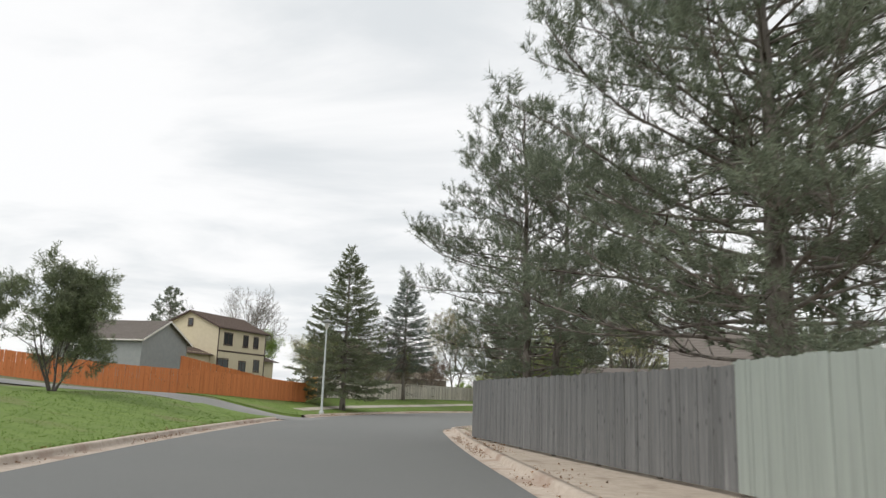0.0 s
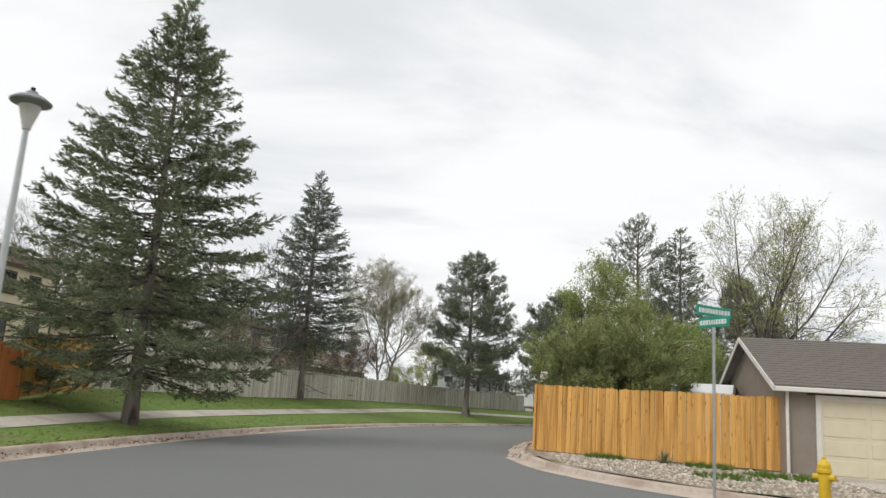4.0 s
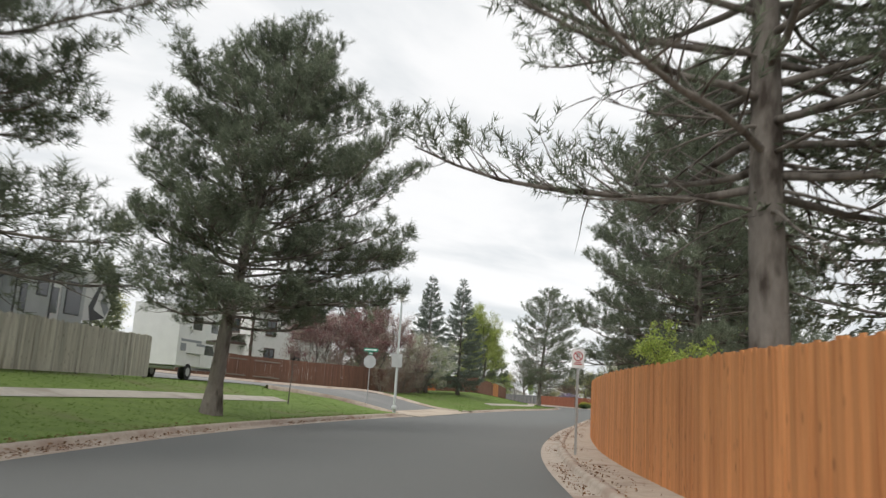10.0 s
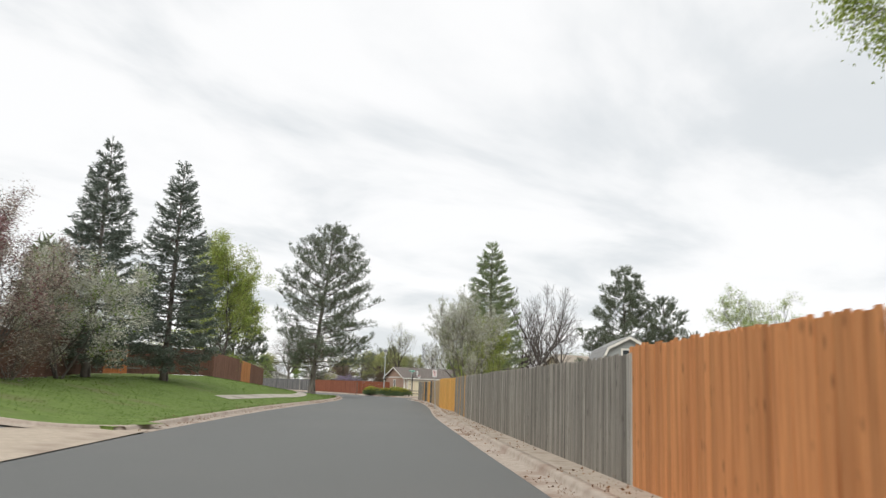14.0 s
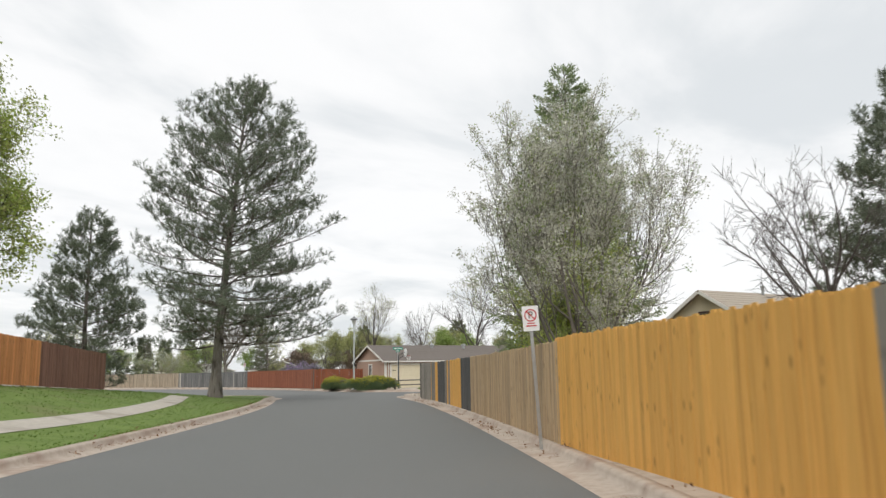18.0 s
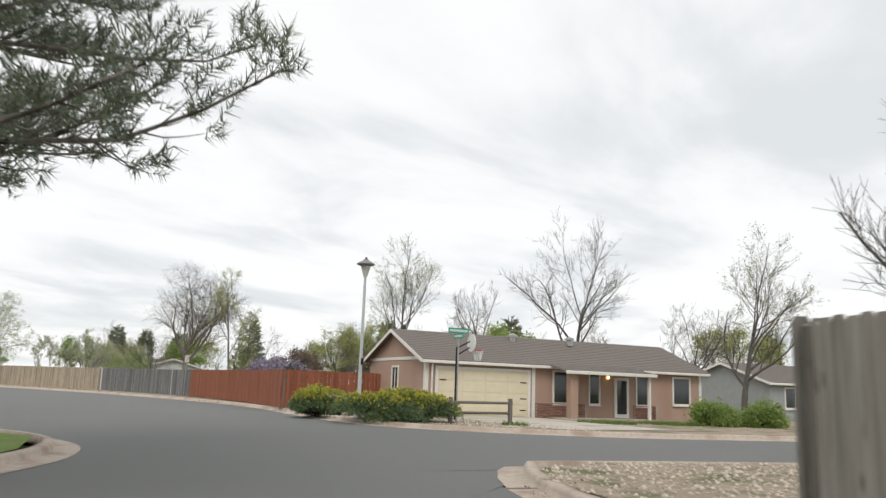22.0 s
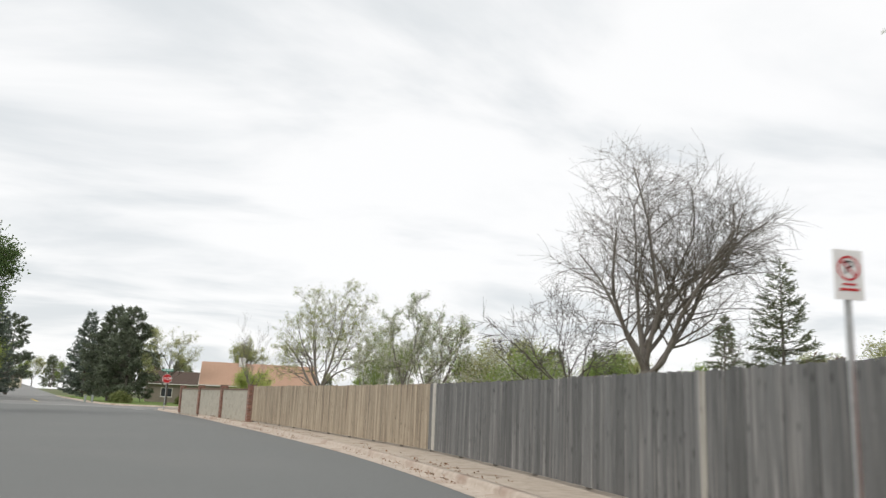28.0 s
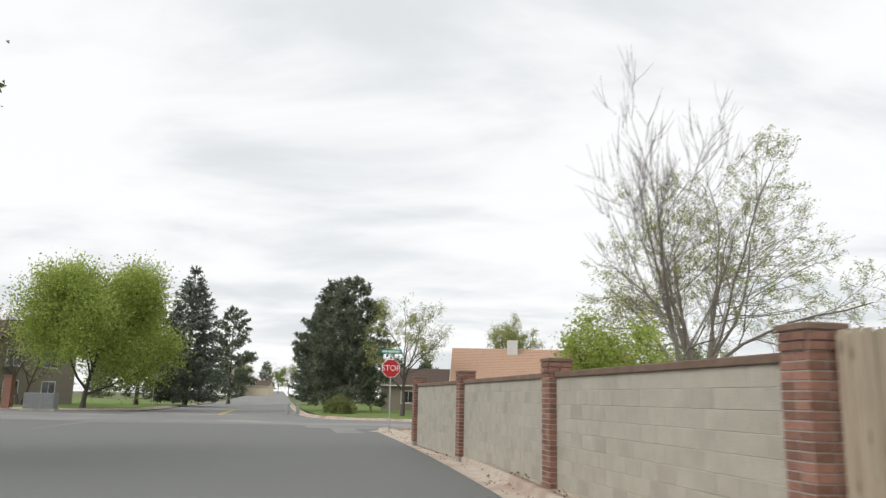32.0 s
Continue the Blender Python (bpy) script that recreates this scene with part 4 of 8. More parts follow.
def scatter(shapes, P, D, S, rng):
    """Copies of small shapes at places P along directions D at scales S, as one pair of arrays."""
    P, D, S = np.asarray(P, float), np.asarray(D, float), np.asarray(S, float)
    D = D / (np.linalg.norm(D, axis=1, keepdims=True) + 1e-9)
    ref = rng.normal(size=D.shape)
    u = np.cross(D, ref)
    u /= np.linalg.norm(u, axis=1, keepdims=True) + 1e-9
    v = np.cross(D, u)
    Vs, Fs, base = [], [], 0
    pick = rng.integers(0, len(shapes), len(P))
    for k, sh in enumerate(shapes):
        m = pick == k
        if not m.any():
            continue
        b, c, _ = sh.shape
        q = sh.reshape(-1, 3)
        V = P[m][:, None, :] + S[m][:, None, None] * (q[None, :, 0:1] * D[m][:, None, :] + q[None, :, 1:2] * u[m][:, None, :] + q[None, :, 2:3] * v[m][:, None, :])
        n = len(V) * b
        Vs.append(V.reshape(-1, 3))
        Fs.append(np.arange(n * c).reshape(n, c) + base)
        base += n * c
    return np.concatenate(Vs), np.concatenate(Fs)


def unit(v):
    return v / (np.linalg.norm(v) + 1e-9)


def limb(rng, segs, p, d, length, r, steps, droop, wobble, lift=0.0):
    """A bent tapering limb; returns its points and directions."""
    pts, dirs = [np.array(p, float)], [unit(np.array(d, float))]
    q, w = np.array(p, float), unit(np.array(d, float))
    for i in range(steps):
        t = (i + 1) / steps
        w = unit(w + rng.normal(size=3) * wobble + np.array((0, 0, -droop * (1 - t) + lift * t)))
        e = q + w * length / steps
        segs.append((*q, *e, r * (1 - 0.85 * i / steps), r * (1 - 0.85 * t)))
        q = e
        pts.append(q.copy())
        dirs.append(w.copy())
    return pts, dirs


def make_tree(name, pos, label, category, trunk_arrays, bark, crowns, turn=0.0, group=""):
    x, y = pos
    ob = thing(name, pose(x, y, land(x, y) - 0.05, 0, 0, turn), label, category, group)
    place("trunk", np_mesh("trunk", *trunk_arrays, bark, True), ob)
    for nm, arr, mat in crowns:
        tagged(place(nm, np_mesh(nm, *arr, mat), ob), kind="stuff")
    return ob


def grow(rng, P, D, L, R, steps, wobble, lift0=0.0, lift1=0.0, taper=0.8):
    """Many bent tapering limbs at once: rows for tubes(), and the points, directions and radii along each."""
    P, D, L, R = np.array(P, float), np.array(D, float), np.asarray(L, float), np.asarray(R, float)
    D /= np.linalg.norm(D, axis=1, keepdims=True) + 1e-9
    pts, dirs, rad, rows = [P], [D], [R], []
    for i in range(steps):
        t = (i + 1) / steps
        D = D + rng.normal(size=D.shape) * wobble
        D[:, 2] += lift0 * (1 - t) + lift1 * t
        D /= np.linalg.norm(D, axis=1, keepdims=True) + 1e-9
        Q, r1 = P + D * (L / steps)[:, None], R * (1 - taper * t)
        rows.append(np.column_stack([P, Q, rad[-1], r1]))
        P = Q
        pts.append(P), dirs.append(D), rad.append(r1)
    return np.concatenate(rows), np.stack(pts, 1), np.stack(dirs, 1), np.stack(rad, 1)


def on_limb(pts, dirs, rad, owner, u):
    """Places, directions and radii at the shares u along the limbs named by owner."""
    k = u * (pts.shape[1] - 1)
    a = np.minimum(k.astype(int), pts.shape[1] - 2)
    f = (k - a)[:, None]
    return pts[owner, a] * (1 - f) + pts[owner, a + 1] * f, dirs[owner, a + 1], rad[owner, a] * (1 - f[:, 0]) + rad[owner, a + 1] * f[:, 0]


def across(D, rng):
    """A unit vector square to each direction, any way round."""
    p = np.cross(D, rng.normal(size=D.shape))
    return p / (np.linalg.norm(p, axis=1, keepdims=True) + 1e-9)


def pine(pos, tall, spread, seed, label, bare=0.2, limbs=52, dense=1.0, mat=None, trunk_r=None, tilt=(0, 0), top=0.35, fat=1.0, lean_dead=0, pull=(0, 0), sag=0.0, brush=1.0, low=0.35):
    """A ponderosa-like pine: long bent limbs whose side shoots end in round brushes of long needles. sag: how far low limbs hang; low: how long the lowest are."""
    rng = np.random.default_rng(seed)
    r0 = trunk_r or tall * 0.017
    n = 14
    tq = np.linspace(0, 1, n)
    tr = np.column_stack([tilt[0] * tq ** 1.4 * tall + rng.normal(size=n) * 0.05 * tq, tilt[1] * tq ** 1.4 * tall + rng.normal(size=n) * 0.05 * tq, tq * tall])
    ra = r0 * (1 - 0.9 * tq)
    trunk = np.column_stack([tr[:-1], tr[1:], ra[:-1], ra[1:]])
    trunk[0, 6] += r0 * 0.5
    i = np.arange(limbs)
    h = np.clip((i + rng.uniform(-0.4, 0.4, limbs)) / limbs, 0, 0.985)
    t = bare + (1 - bare) * h
    prof = (low + (1 - low) * np.minimum(1, h / 0.25)) * (1 - np.maximum(0, h - top) / (1 - top)) ** 0.6
    az = i * 2.399 + rng.uniform(-0.45, 0.45, limbs)
    lobe = 1 + 0.07 * np.sin(2 * az + 9 * h + seed) + 0.06 * np.sin(3 * az - 17 * h + 2.0 * seed)
    L = spread * np.maximum(0.14, prof) * rng.uniform(0.78, 1.04, limbs) * lobe * (1 + (pull[0] * np.cos(az) + pull[1] * np.sin(az)) * np.clip(1.25 - 2.3 * h, 0, 1))
    P = np.column_stack([np.interp(t, tq, tr[:, k]) for k in range(3)])
    D = np.column_stack([np.cos(az), np.sin(az), 0.06 + 0.85 * h ** 1.4 + rng.uniform(-0.12, 0.12, limbs) - sag * (1 - h)])
    rows, pts, dirs, rad = grow(rng, P, D, L, r0 * 0.21 * (1 - 0.55 * h), 7, 0.085, -0.07, 0.13)
    # side branches lie in a fan on either side of each limb
    own = np.repeat(i, np.maximum(5, (L * 6.0 * dense / fat ** 1.3).astype(int)))
    u = 0.16 + 0.84 * rng.uniform(0, 1, len(own)) ** 0.72
    q, d, r = on_limb(pts, dirs, rad, own, u)
    side = np.cross(d, (0, 0, 1.0)) * rng.choice((-1.0, 1.0), len(own))[:, None]
    w = d * 0.8 + side * rng.uniform(0.35, 1.0, len(own))[:, None] + rng.normal(size=d.shape) * 0.34
    w[:, 2] += 0.18
    sl = (0.28 + 0.30 * np.minimum(L[own], 4.5) * (1.06 - u)) * rng.uniform(0.55, 1.1, len(own))
    rows2, pts2, dirs2, rad2 = grow(rng, q, w, sl, np.minimum(r * 0.6, 0.012 + 0.010 * sl), 3, 0.12, 0.02, 0.20, 0.7)
    # short shoots that carry the needles
    k = np.repeat(np.arange(len(own)), np.clip((sl * 5.0 / fat ** 0.6).astype(int), 1, 4))
    q, d, r = on_limb(pts2, dirs2, rad2, k, rng.uniform(0.35, 0.95, len(k)))
    w = d + rng.normal(size=d.shape) * 0.55
    w[:, 2] += 0.30
    _, pts3, dirs3, _ = grow(rng, q, w, rng.uniform(0.12, 0.34, len(k)), np.full(len(k), 0.009), 1, 0.1, 0.2, 0.2, 0.3)
    tip = np.repeat(i, 3)
    tipq, tipd, _ = on_limb(pts, dirs, rad, tip, rng.uniform(0.88, 1.0, len(tip)))
    tp = np.concatenate([pts3[:, -1], pts2[:, -1], tipq])
    td = np.concatenate([dirs3[:, -1], dirs2[:, -1], tipd + rng.normal(size=tipd.shape) * 0.4]) + np.array((0, 0, 0.25))
    dead = []
    for _ in range(lean_dead):
        t = rng.uniform(bare * 0.8, bare + 0.14)
        az = rng.uniform(0, 6.28)
        p, dd = limb(rng, dead, (tr[0] + (tr[-1] - tr[0]) * t), (math.cos(az), math.sin(az), rng.uniform(-0.1, 0.25)), spread * rng.uniform(0.3, 0.6), 0.032, 6, 0.13, 0.12)
        for _ in range(7):
            a = rng.integers(2, 7)
            limb(rng, dead, p[a], unit(dd[a] + rng.normal(size=3) * 0.5 + np.array((0, 0, -0.5))), rng.uniform(0.3, 0.9), 0.011, 3, 0.1, 0.15)
    blades, wide = (8, 0.060) if fat > 1.35 else (14, 0.026) if fat >= 1.0 else (18, 0.019)
    shapes = [tuft_shape(rng, blades, 0.20 * fat * brush, wide * fat, 1.35, 0.24) for _ in range(8)]
    stout = np.concatenate([trunk, rows] + ([np.array(dead)] if dead else []))
    return make_tree("pine_tree", pos, label, "pine tree", tubes(stout, 6), BARK_PINE,
                     [("branchwork", tubes(rows2, 3), BARK_PINE), ("crown", scatter(shapes, tp, td, rng.uniform(0.75, 1.3, len(tp)), rng), mat or N_PINE)])


def spruce(pos, tall, spread, seed, label, mat=None, bare=0.06, dense=1.0, name="spruce_tree", slim=1.0, turn=0.0, dead=0, fat=1.0, hang=0.0, open_=0.0):
    """A spire of whorls; each branch is a flat fan of twigs set with short needles. hang: how far low branches droop."""
    rng = np.random.default_rng(seed)
    r0 = tall * 0.016
    n = 10
    a = np.linspace(0, 1, n + 1)
    zero = np.zeros(n)
    trunk = np.column_stack([zero, zero, a[:-1] * tall, zero, zero, a[1:] * tall, r0 * (1 - 0.95 * a[:-1]), r0 * (1 - 0.95 * a[1:])])
    trunk[0, 6] *= 1.3
    whorls = int(tall * (1 - bare) * 3.0 / fat ** 0.5)
    H, AZ, LL = [], [], []
    for wi in range(whorls):
        h = min(max((wi + rng.uniform(-0.3, 0.3)) / whorls, 0), 0.985)
        L0 = spread * ((1 - h) ** (0.9 * slim)) * (0.72 + 0.28 * min(1, h * 7)) + 0.12
        cnt = 6 + int(rng.integers(0, 3)) if h < 0.9 else 5
        for b in range(cnt):
            H.append(h), AZ.append(b * 6.283 / cnt + wi * 1.1 + rng.uniform(-0.35, 0.35)), LL.append(L0 * rng.uniform(0.72, 1.08))
    H, AZ, LL = np.array(H), np.array(AZ), np.array(LL)
    z = (bare + (1 - bare) * H) * tall + rng.uniform(-0.15, 0.15, len(H))
    P = np.column_stack([0 * z, 0 * z, z])
    D = np.column_stack([np.cos(AZ), np.sin(AZ), 0.55 * H ** 1.3 - 0.10 - hang * (1 - H) + rng.uniform(-0.10, 0.10, len(H)) + np.where(H > 0.93, 0.6, 0)])
    rows, pts, dirs, rad = grow(rng, P, D, LL, 0.010 + LL * 0.010, 5, 0.045, -0.05, 0.14)
    own = np.repeat(np.arange(len(LL)), np.maximum(5, (LL * 12.0 * dense / fat ** 1.5).astype(int)))
    u = (0.10 + open_ * 0.4) + (0.90 - open_ * 0.4) * rng.uniform(0, 1, len(own)) ** 0.8
    q, d, r = on_limb(pts, dirs, rad, own, u)
    side = np.cross(d, (0, 0, 1.0)) * rng.choice((-1.0, 1.0), len(own))[:, None]
    f = d * 0.85 + side * rng.uniform(0.05, 1.0, len(own))[:, None]
    f[:, 2] += rng.uniform(-0.55, 0.30, len(own))
    f /= np.linalg.norm(f, axis=1, keepdims=True)
    q = q + f * (rng.uniform(0, 0.55, len(own)) * np.minimum(1.0, LL[own] * 0.45) * (1.25 - u))[:, None]
    tp, td = np.concatenate([q, np.array([[0, 0, tall - 0.1]])]), np.concatenate([f, np.array([[0, 0, 1.0]])])
    old = []
    for i in range(dead):
        z = rng.uniform(0.05, 0.42) * tall
        az = rng.uniform(0, 6.28)
        p, dd = limb(rng, old, (0, 0, z), (math.cos(az), math.sin(az), 0.05), spread * rng.uniform(0.8, 1.15), 0.025, 5, 0.15, 0.12, 0.1)
        for _ in range(9):
            a = rng.integers(1, 6)
            limb(rng, old, p[a], unit(dd[a] + rng.normal(size=3) * 0.6), rng.uniform(0.4, 1.0), 0.009, 3, 0.1, 0.2)
    blades, wide, ln = (6, 0.075, 0.20) if fat > 1.35 else (10, 0.042, 0.125)
    shapes = [tuft_shape(rng, blades, ln * fat, wide * fat, 0.95, 0.30 * fat) for _ in range(8)]
    twigs = np.concatenate([rows] + ([np.array(old)] if old else []))
    return make_tree(name, pos, label, "conifer", tubes(trunk, 7), BARK_PINE, [("branchwork", tubes(twigs, 3), BARK_PINE), ("crown", scatter(shapes, tp, td, rng.uniform(0.8, 1.3, len(tp)), rng), mat or N_SPRUCE)], turn)


def crown_reach(P, D, lumps, gain, wide, mid, half):
    """How far it is from each place along its direction to the edge of a lumpy dome."""
    k = np.array((wide, wide, half))
    p, d = (P - np.array((0, 0, mid))) / k, D / k
    a, b, c = (d * d).sum(1), (p * d).sum(1), (p * p).sum(1) - 1
    s = (-b + np.sqrt(np.maximum(b * b - a * c, 0))) / a
    e = p + d * s[:, None]
    e /= np.linalg.norm(e, axis=1, keepdims=True) + 1e-9
    return np.maximum(s, 0) * (1 + (np.exp(-((1 - e @ lumps.T) / 0.15)) * gain).sum(1))


def broadleaf(pos, tall, seed, label, leaf=None, leaf_n=0, leaf_size=0.09, levels=4, kids=4, droop=0.0, up=0.05, trunks=1, first=0.22,
              bark=None, name="tree", category="tree", r=None, second=None, second_n=0, ball=0.16, turn=0.0, lean=0.06, group="",
              wide=None, share=0.55, needle=False, twig=0.008, fill=1.0, shoots=3, shoot=0.55, clump=0.35, tip=0.0065, bend=0.11, lead=0.42, away=0.0):
    """A broadleaf tree, bare or with leaves or blossom at its twigs: trunk, limbs, branches, twigs and shoots.
    wide: the radius of its crown, first: where the crown begins, lead: how far up into the crown the trunk goes on, away: degrees of its lean's heading."""
    rng = np.random.default_rng(seed)
    wide = wide or tall * 0.36
    base = tall * first
    mid, half = (tall + base) / 2, (tall - base) / 2
    lumps = rng.normal(size=(10, 3))
    lumps /= np.linalg.norm(lumps, axis=1, keepdims=True)
    shape = (lumps, rng.uniform(-0.30, 0.10, 10), wide, mid, half)
    size = (wide * wide * half * 2) ** (1 / 3)
    big = levels > 4
    r0 = r or tall * 0.018
    k = np.arange(trunks)
    az = math.radians(away) + 6.283 * k / trunks + (rng.uniform(-0.5, 0.5, trunks) if trunks > 1 else 0)
    out = min(0.7, max(0.2, 0.8 * wide / tall)) if trunks > 1 else lean
    P = np.column_stack([np.cos(az), np.sin(az), 0 * az]) * (0.10 if trunks > 1 else 0)
    D = np.column_stack([np.cos(az) * out, np.sin(az) * out, 1 + 0 * az])
    stem = base + (tall - base) * lead
    seg0, pts, dirs, rad = grow(rng, P, D, np.full(trunks, stem) * rng.uniform(0.85, 1.05, trunks), np.full(trunks, r0 / trunks ** 0.4), 9, 0.05, 0.0, 0.04, 0.72)
    seg0[:trunks, 6] *= 1.3
    rows = [seg0]

    def branch(own, u0, ang, ratio, thin, steps, wob, lift, floor, top_cut):
        """One level more: branches from the last level's limbs, kept within the crown."""
        nonlocal pts, dirs, rad, length
        m = len(own)
        u = u0 + (1 - u0) * (np.arange(m) * 0.618 % 1.0)
        q, d, rr = on_limb(pts, dirs, rad, own, u)
        a = np.radians(ang[0] + (ang[1] - ang[0]) * u + rng.normal(size=m) * 9)
        w = d * np.cos(a)[:, None] + across(d, rng) * np.sin(a)[:, None]
        w[:, 2] += 0.02 + up + lift
        w /= np.linalg.norm(w, axis=1, keepdims=True)
        ln = np.maximum(floor, np.minimum(crown_reach(q, w, *shape) * rng.uniform(0.80, 1.04, m), ratio * length[own] * (1.1 - top_cut * u) * rng.uniform(0.7, 1.15, m)))
        seg, pts, dirs, rad = grow(rng, q, w, ln, np.maximum(rr * thin, tip), steps, wob, 0.02 + up * 0.3, (0.05 + up * 0.5 - droop * 0.5), 0.75)
        length = ln
        rows.append(seg)

    length = np.full(trunks, tall * 1.5)
    n1 = max(4, round((10 if big else 8) * fill ** 0.5 / trunks ** 0.6))
    branch(np.repeat(k, n1), min(0.85, 0.9 * base / stem), (66, 30), 1.0, 0.6, 7, bend, 0.0, 0.4, 0.3)
    stout = sum(len(s) for s in rows)
    branch(np.repeat(np.arange(len(length)), np.maximum(4, (length * (1.25 if big else 1.0) * fill ** 0.5 + 2).astype(int))), 0.22, (52, 38), 0.55, 0.55, 5, bend * 1.1, 0.0, 0.3, 0.7)
    branch(np.repeat(np.arange(len(length)), np.clip((length * (2.8 if big else 2.2) + 1.5).astype(int), 2, 8)), 0.2, (50, 36), 0.50, 0.6, 3, bend * 1.4, -droop * 0.5, 0.25, 0.6)
    own = np.repeat(np.arange(len(length)), shoots)
    q, d, _ = on_limb(pts, dirs, rad, own, rng.uniform(0.25, 1.0, len(own)))
    w = d + across(d, rng) * rng.uniform(0.2, 0.9, len(own))[:, None] + np.array((0, 0, 0.16 + up * 1.3 - droop * 1.6))
    ln = shoot * rng.uniform(0.45, 1.25, len(own)) * (size / 5.0) ** 0.4 * (1 + droop * 2.5)
    fine, sp, sd, _ = grow(rng, q, w, ln, np.full(len(own), twig), 2 if droop or up > 0.2 else 1, 0.12, 0.03 - droop, 0.05 + up * 0.4 - droop * 1.6, 0.5)
    P, D = np.concatenate([(sp[:, 0] + sp[:, 1]) / 2, sp[:, -1], sp[:, -1]]), np.concatenate([sd[:, 1], sd[:, -1], sd[:, -1]])
    crowns = []
    for mt, n in ((leaf, leaf_n), (second, second_n)):
        if mt is None or not n:
            continue
        n = int(n * share * 1.8)
        chosen = rng.permutation(len(P))[:max(40, int(len(P) * clump))]
        pick = chosen[rng.integers(0, len(chosen), n)]
        shapes = [tuft_shape(rng, 7, leaf_size * 1.4, leaf_size * 0.2, 1.2, leaf_size * 1.5) for _ in range(6)] if needle else [leaf_shape(rng, 5, leaf_size * 0.95, ball * 0.8) for _ in range(6)]
        crowns.append(("crown" if mt is leaf else "blossom", scatter(shapes, P[pick] + rng.normal(size=(n, 3)) * ball * 0.6, D[pick] + 1e-3, rng.uniform(0.7, 1.3, n), rng), mt))
    rows = np.concatenate(rows)
    crowns.insert(0, ("branchwork", tubes(np.concatenate([rows[stout:], fine]), 3), bark or BARK_GREY))
    return make_tree(name, pos, label, category, tubes(rows[:stout], 6), bark or BARK_GREY, crowns, turn, group)


def shrub(pos, sx, sy, tall, seed, label, mat, n=1800, tip=None, tip_n=0, name="shrub", category="shrub", turn=0.0, size=0.13, blade=True, group=""):
    """A low mound of many small sprays over a few stems, with an uneven outline."""
    rng = np.random.default_rng(seed)
    segs = []
    lumps = [(rng.uniform(-0.62, 0.62) * sx, rng.uniform(-0.62, 0.62) * sy, rng.uniform(0.16, 0.48) * tall, rng.uniform(0.36, 0.54)) for _ in range(12)] + [(0, 0, tall * 0.5, 0.6)]
    P, D = [], []
    for _ in range(n + tip_n):
        lx, ly, lz, lr = lumps[rng.integers(0, len(lumps))]
        d = unit(rng.normal(size=3))
        d[2] = abs(d[2]) * 1.1 - 0.45
        q = np.array((lx + d[0] * lr * sx, ly + d[1] * lr * sy, max(0.06, lz + d[2] * lr * tall * 0.95)))
        q += unit(d) * rng.uniform(-0.30, 0.06)
        P.append(q), D.append(unit(d + np.array((0, 0, 0.35)) + rng.normal(size=3) * 0.35))
    P, D = np.array(P), np.array(D)
    for _ in range(14):
        e = P[rng.integers(0, len(P))]
        segs.append((0.1 * e[0], 0.1 * e[1], 0, *(e * 0.85), 0.03, 0.008))
    shapes = [tuft_shape(rng, 9, size * 1.5, size * 0.28, 1.0, size) for _ in range(5)] if blade else [leaf_shape(rng, 6, size, size * 0.9) for _ in range(5)]
    crowns = [("foliage", scatter(shapes, P[:n], D[:n], rng.uniform(0.7, 1.3, n), rng), mat)]
    if tip_n:
        up = np.argsort(-(P[:, 2] + rng.normal(size=len(P)) * 0.12))[:tip_n]
        crowns.append(("new_growth", scatter(shapes, P[up] + D[up] * 0.05, D[up], rng.uniform(0.7, 1.2, len(up)), rng), tip))
    ob = make_tree(name, pos, label, category, tubes(segs, 4), BARK_GREY, crowns, turn, group)
    return ob


def tubes_bm(segs):
    V, F = tubes(segs, 7)
    bm = bmesh.new()
    vs = [bm.verts.new(v) for v in V]
    for f in F:
        bm.faces.new([vs[k] for k in f])
    return bm


def gnarled(p0, p1, r0, r1, seed):
    """A rough log: a tapered drum whose rings wander."""
    rng = random.Random(seed)
    bm = bmesh.new()
    p0, p1 = Vector(p0), Vector(p1)
    q = (p1 - p0).to_track_quat('Z', 'Y')
    rings = []
    for i in range(7):
        t = i / 6
        c = p0.lerp(p1, t)
        r = r0 + (r1 - r0) * t
        rings.append([bm.verts.new(c + q @ Vector((r * rng.uniform(0.8, 1.2) * math.cos(a), r * rng.uniform(0.8, 1.2) * math.sin(a), rng.uniform(-0.04, 0.04) if i in (0, 6) else 0)))
                      for a in (2 * math.pi * k / 12 for k in range(12))])
    for a, b in zip(rings, rings[1:]):
        for i in range(12):
            bm.faces.new((a[i], a[(i + 1) % 12], b[(i + 1) % 12], b[i]))
    bm.faces.new(list(reversed(rings[0])))
    bm.faces.new(rings[-1])
    return bm

# ---- houses ----
def roof_slab(run_len, width, rise, mat):
    """One pitch of a roof laid in shingle courses: x along the eave, y up the slope from 0."""
    n = max(4, int(math.hypot(width, rise) / 0.26))
    prof = [(0, -0.06)]
    for i in range(n):
        prof += [(width * i / n, rise * i / n + 0.026), (width * (i + 1) / n, rise * (i + 1) / n + 0.006)]
    prof.append((width, rise - 0.06))
    bm = bmesh.new()
    a = [bm.verts.new((0, y, z)) for y, z in prof]
    b = [bm.verts.new((run_len, y, z)) for y, z in prof]
    for i in range(len(a)):
        j = (i + 1) % len(a)
        bm.faces.new((a[i], b[i], b[j], a[j]))
    bm.faces.new(a)
    bm.faces.new(list(reversed(b)))
    bmesh.ops.recalc_face_normals(bm, faces=bm.faces[:])
    return bm


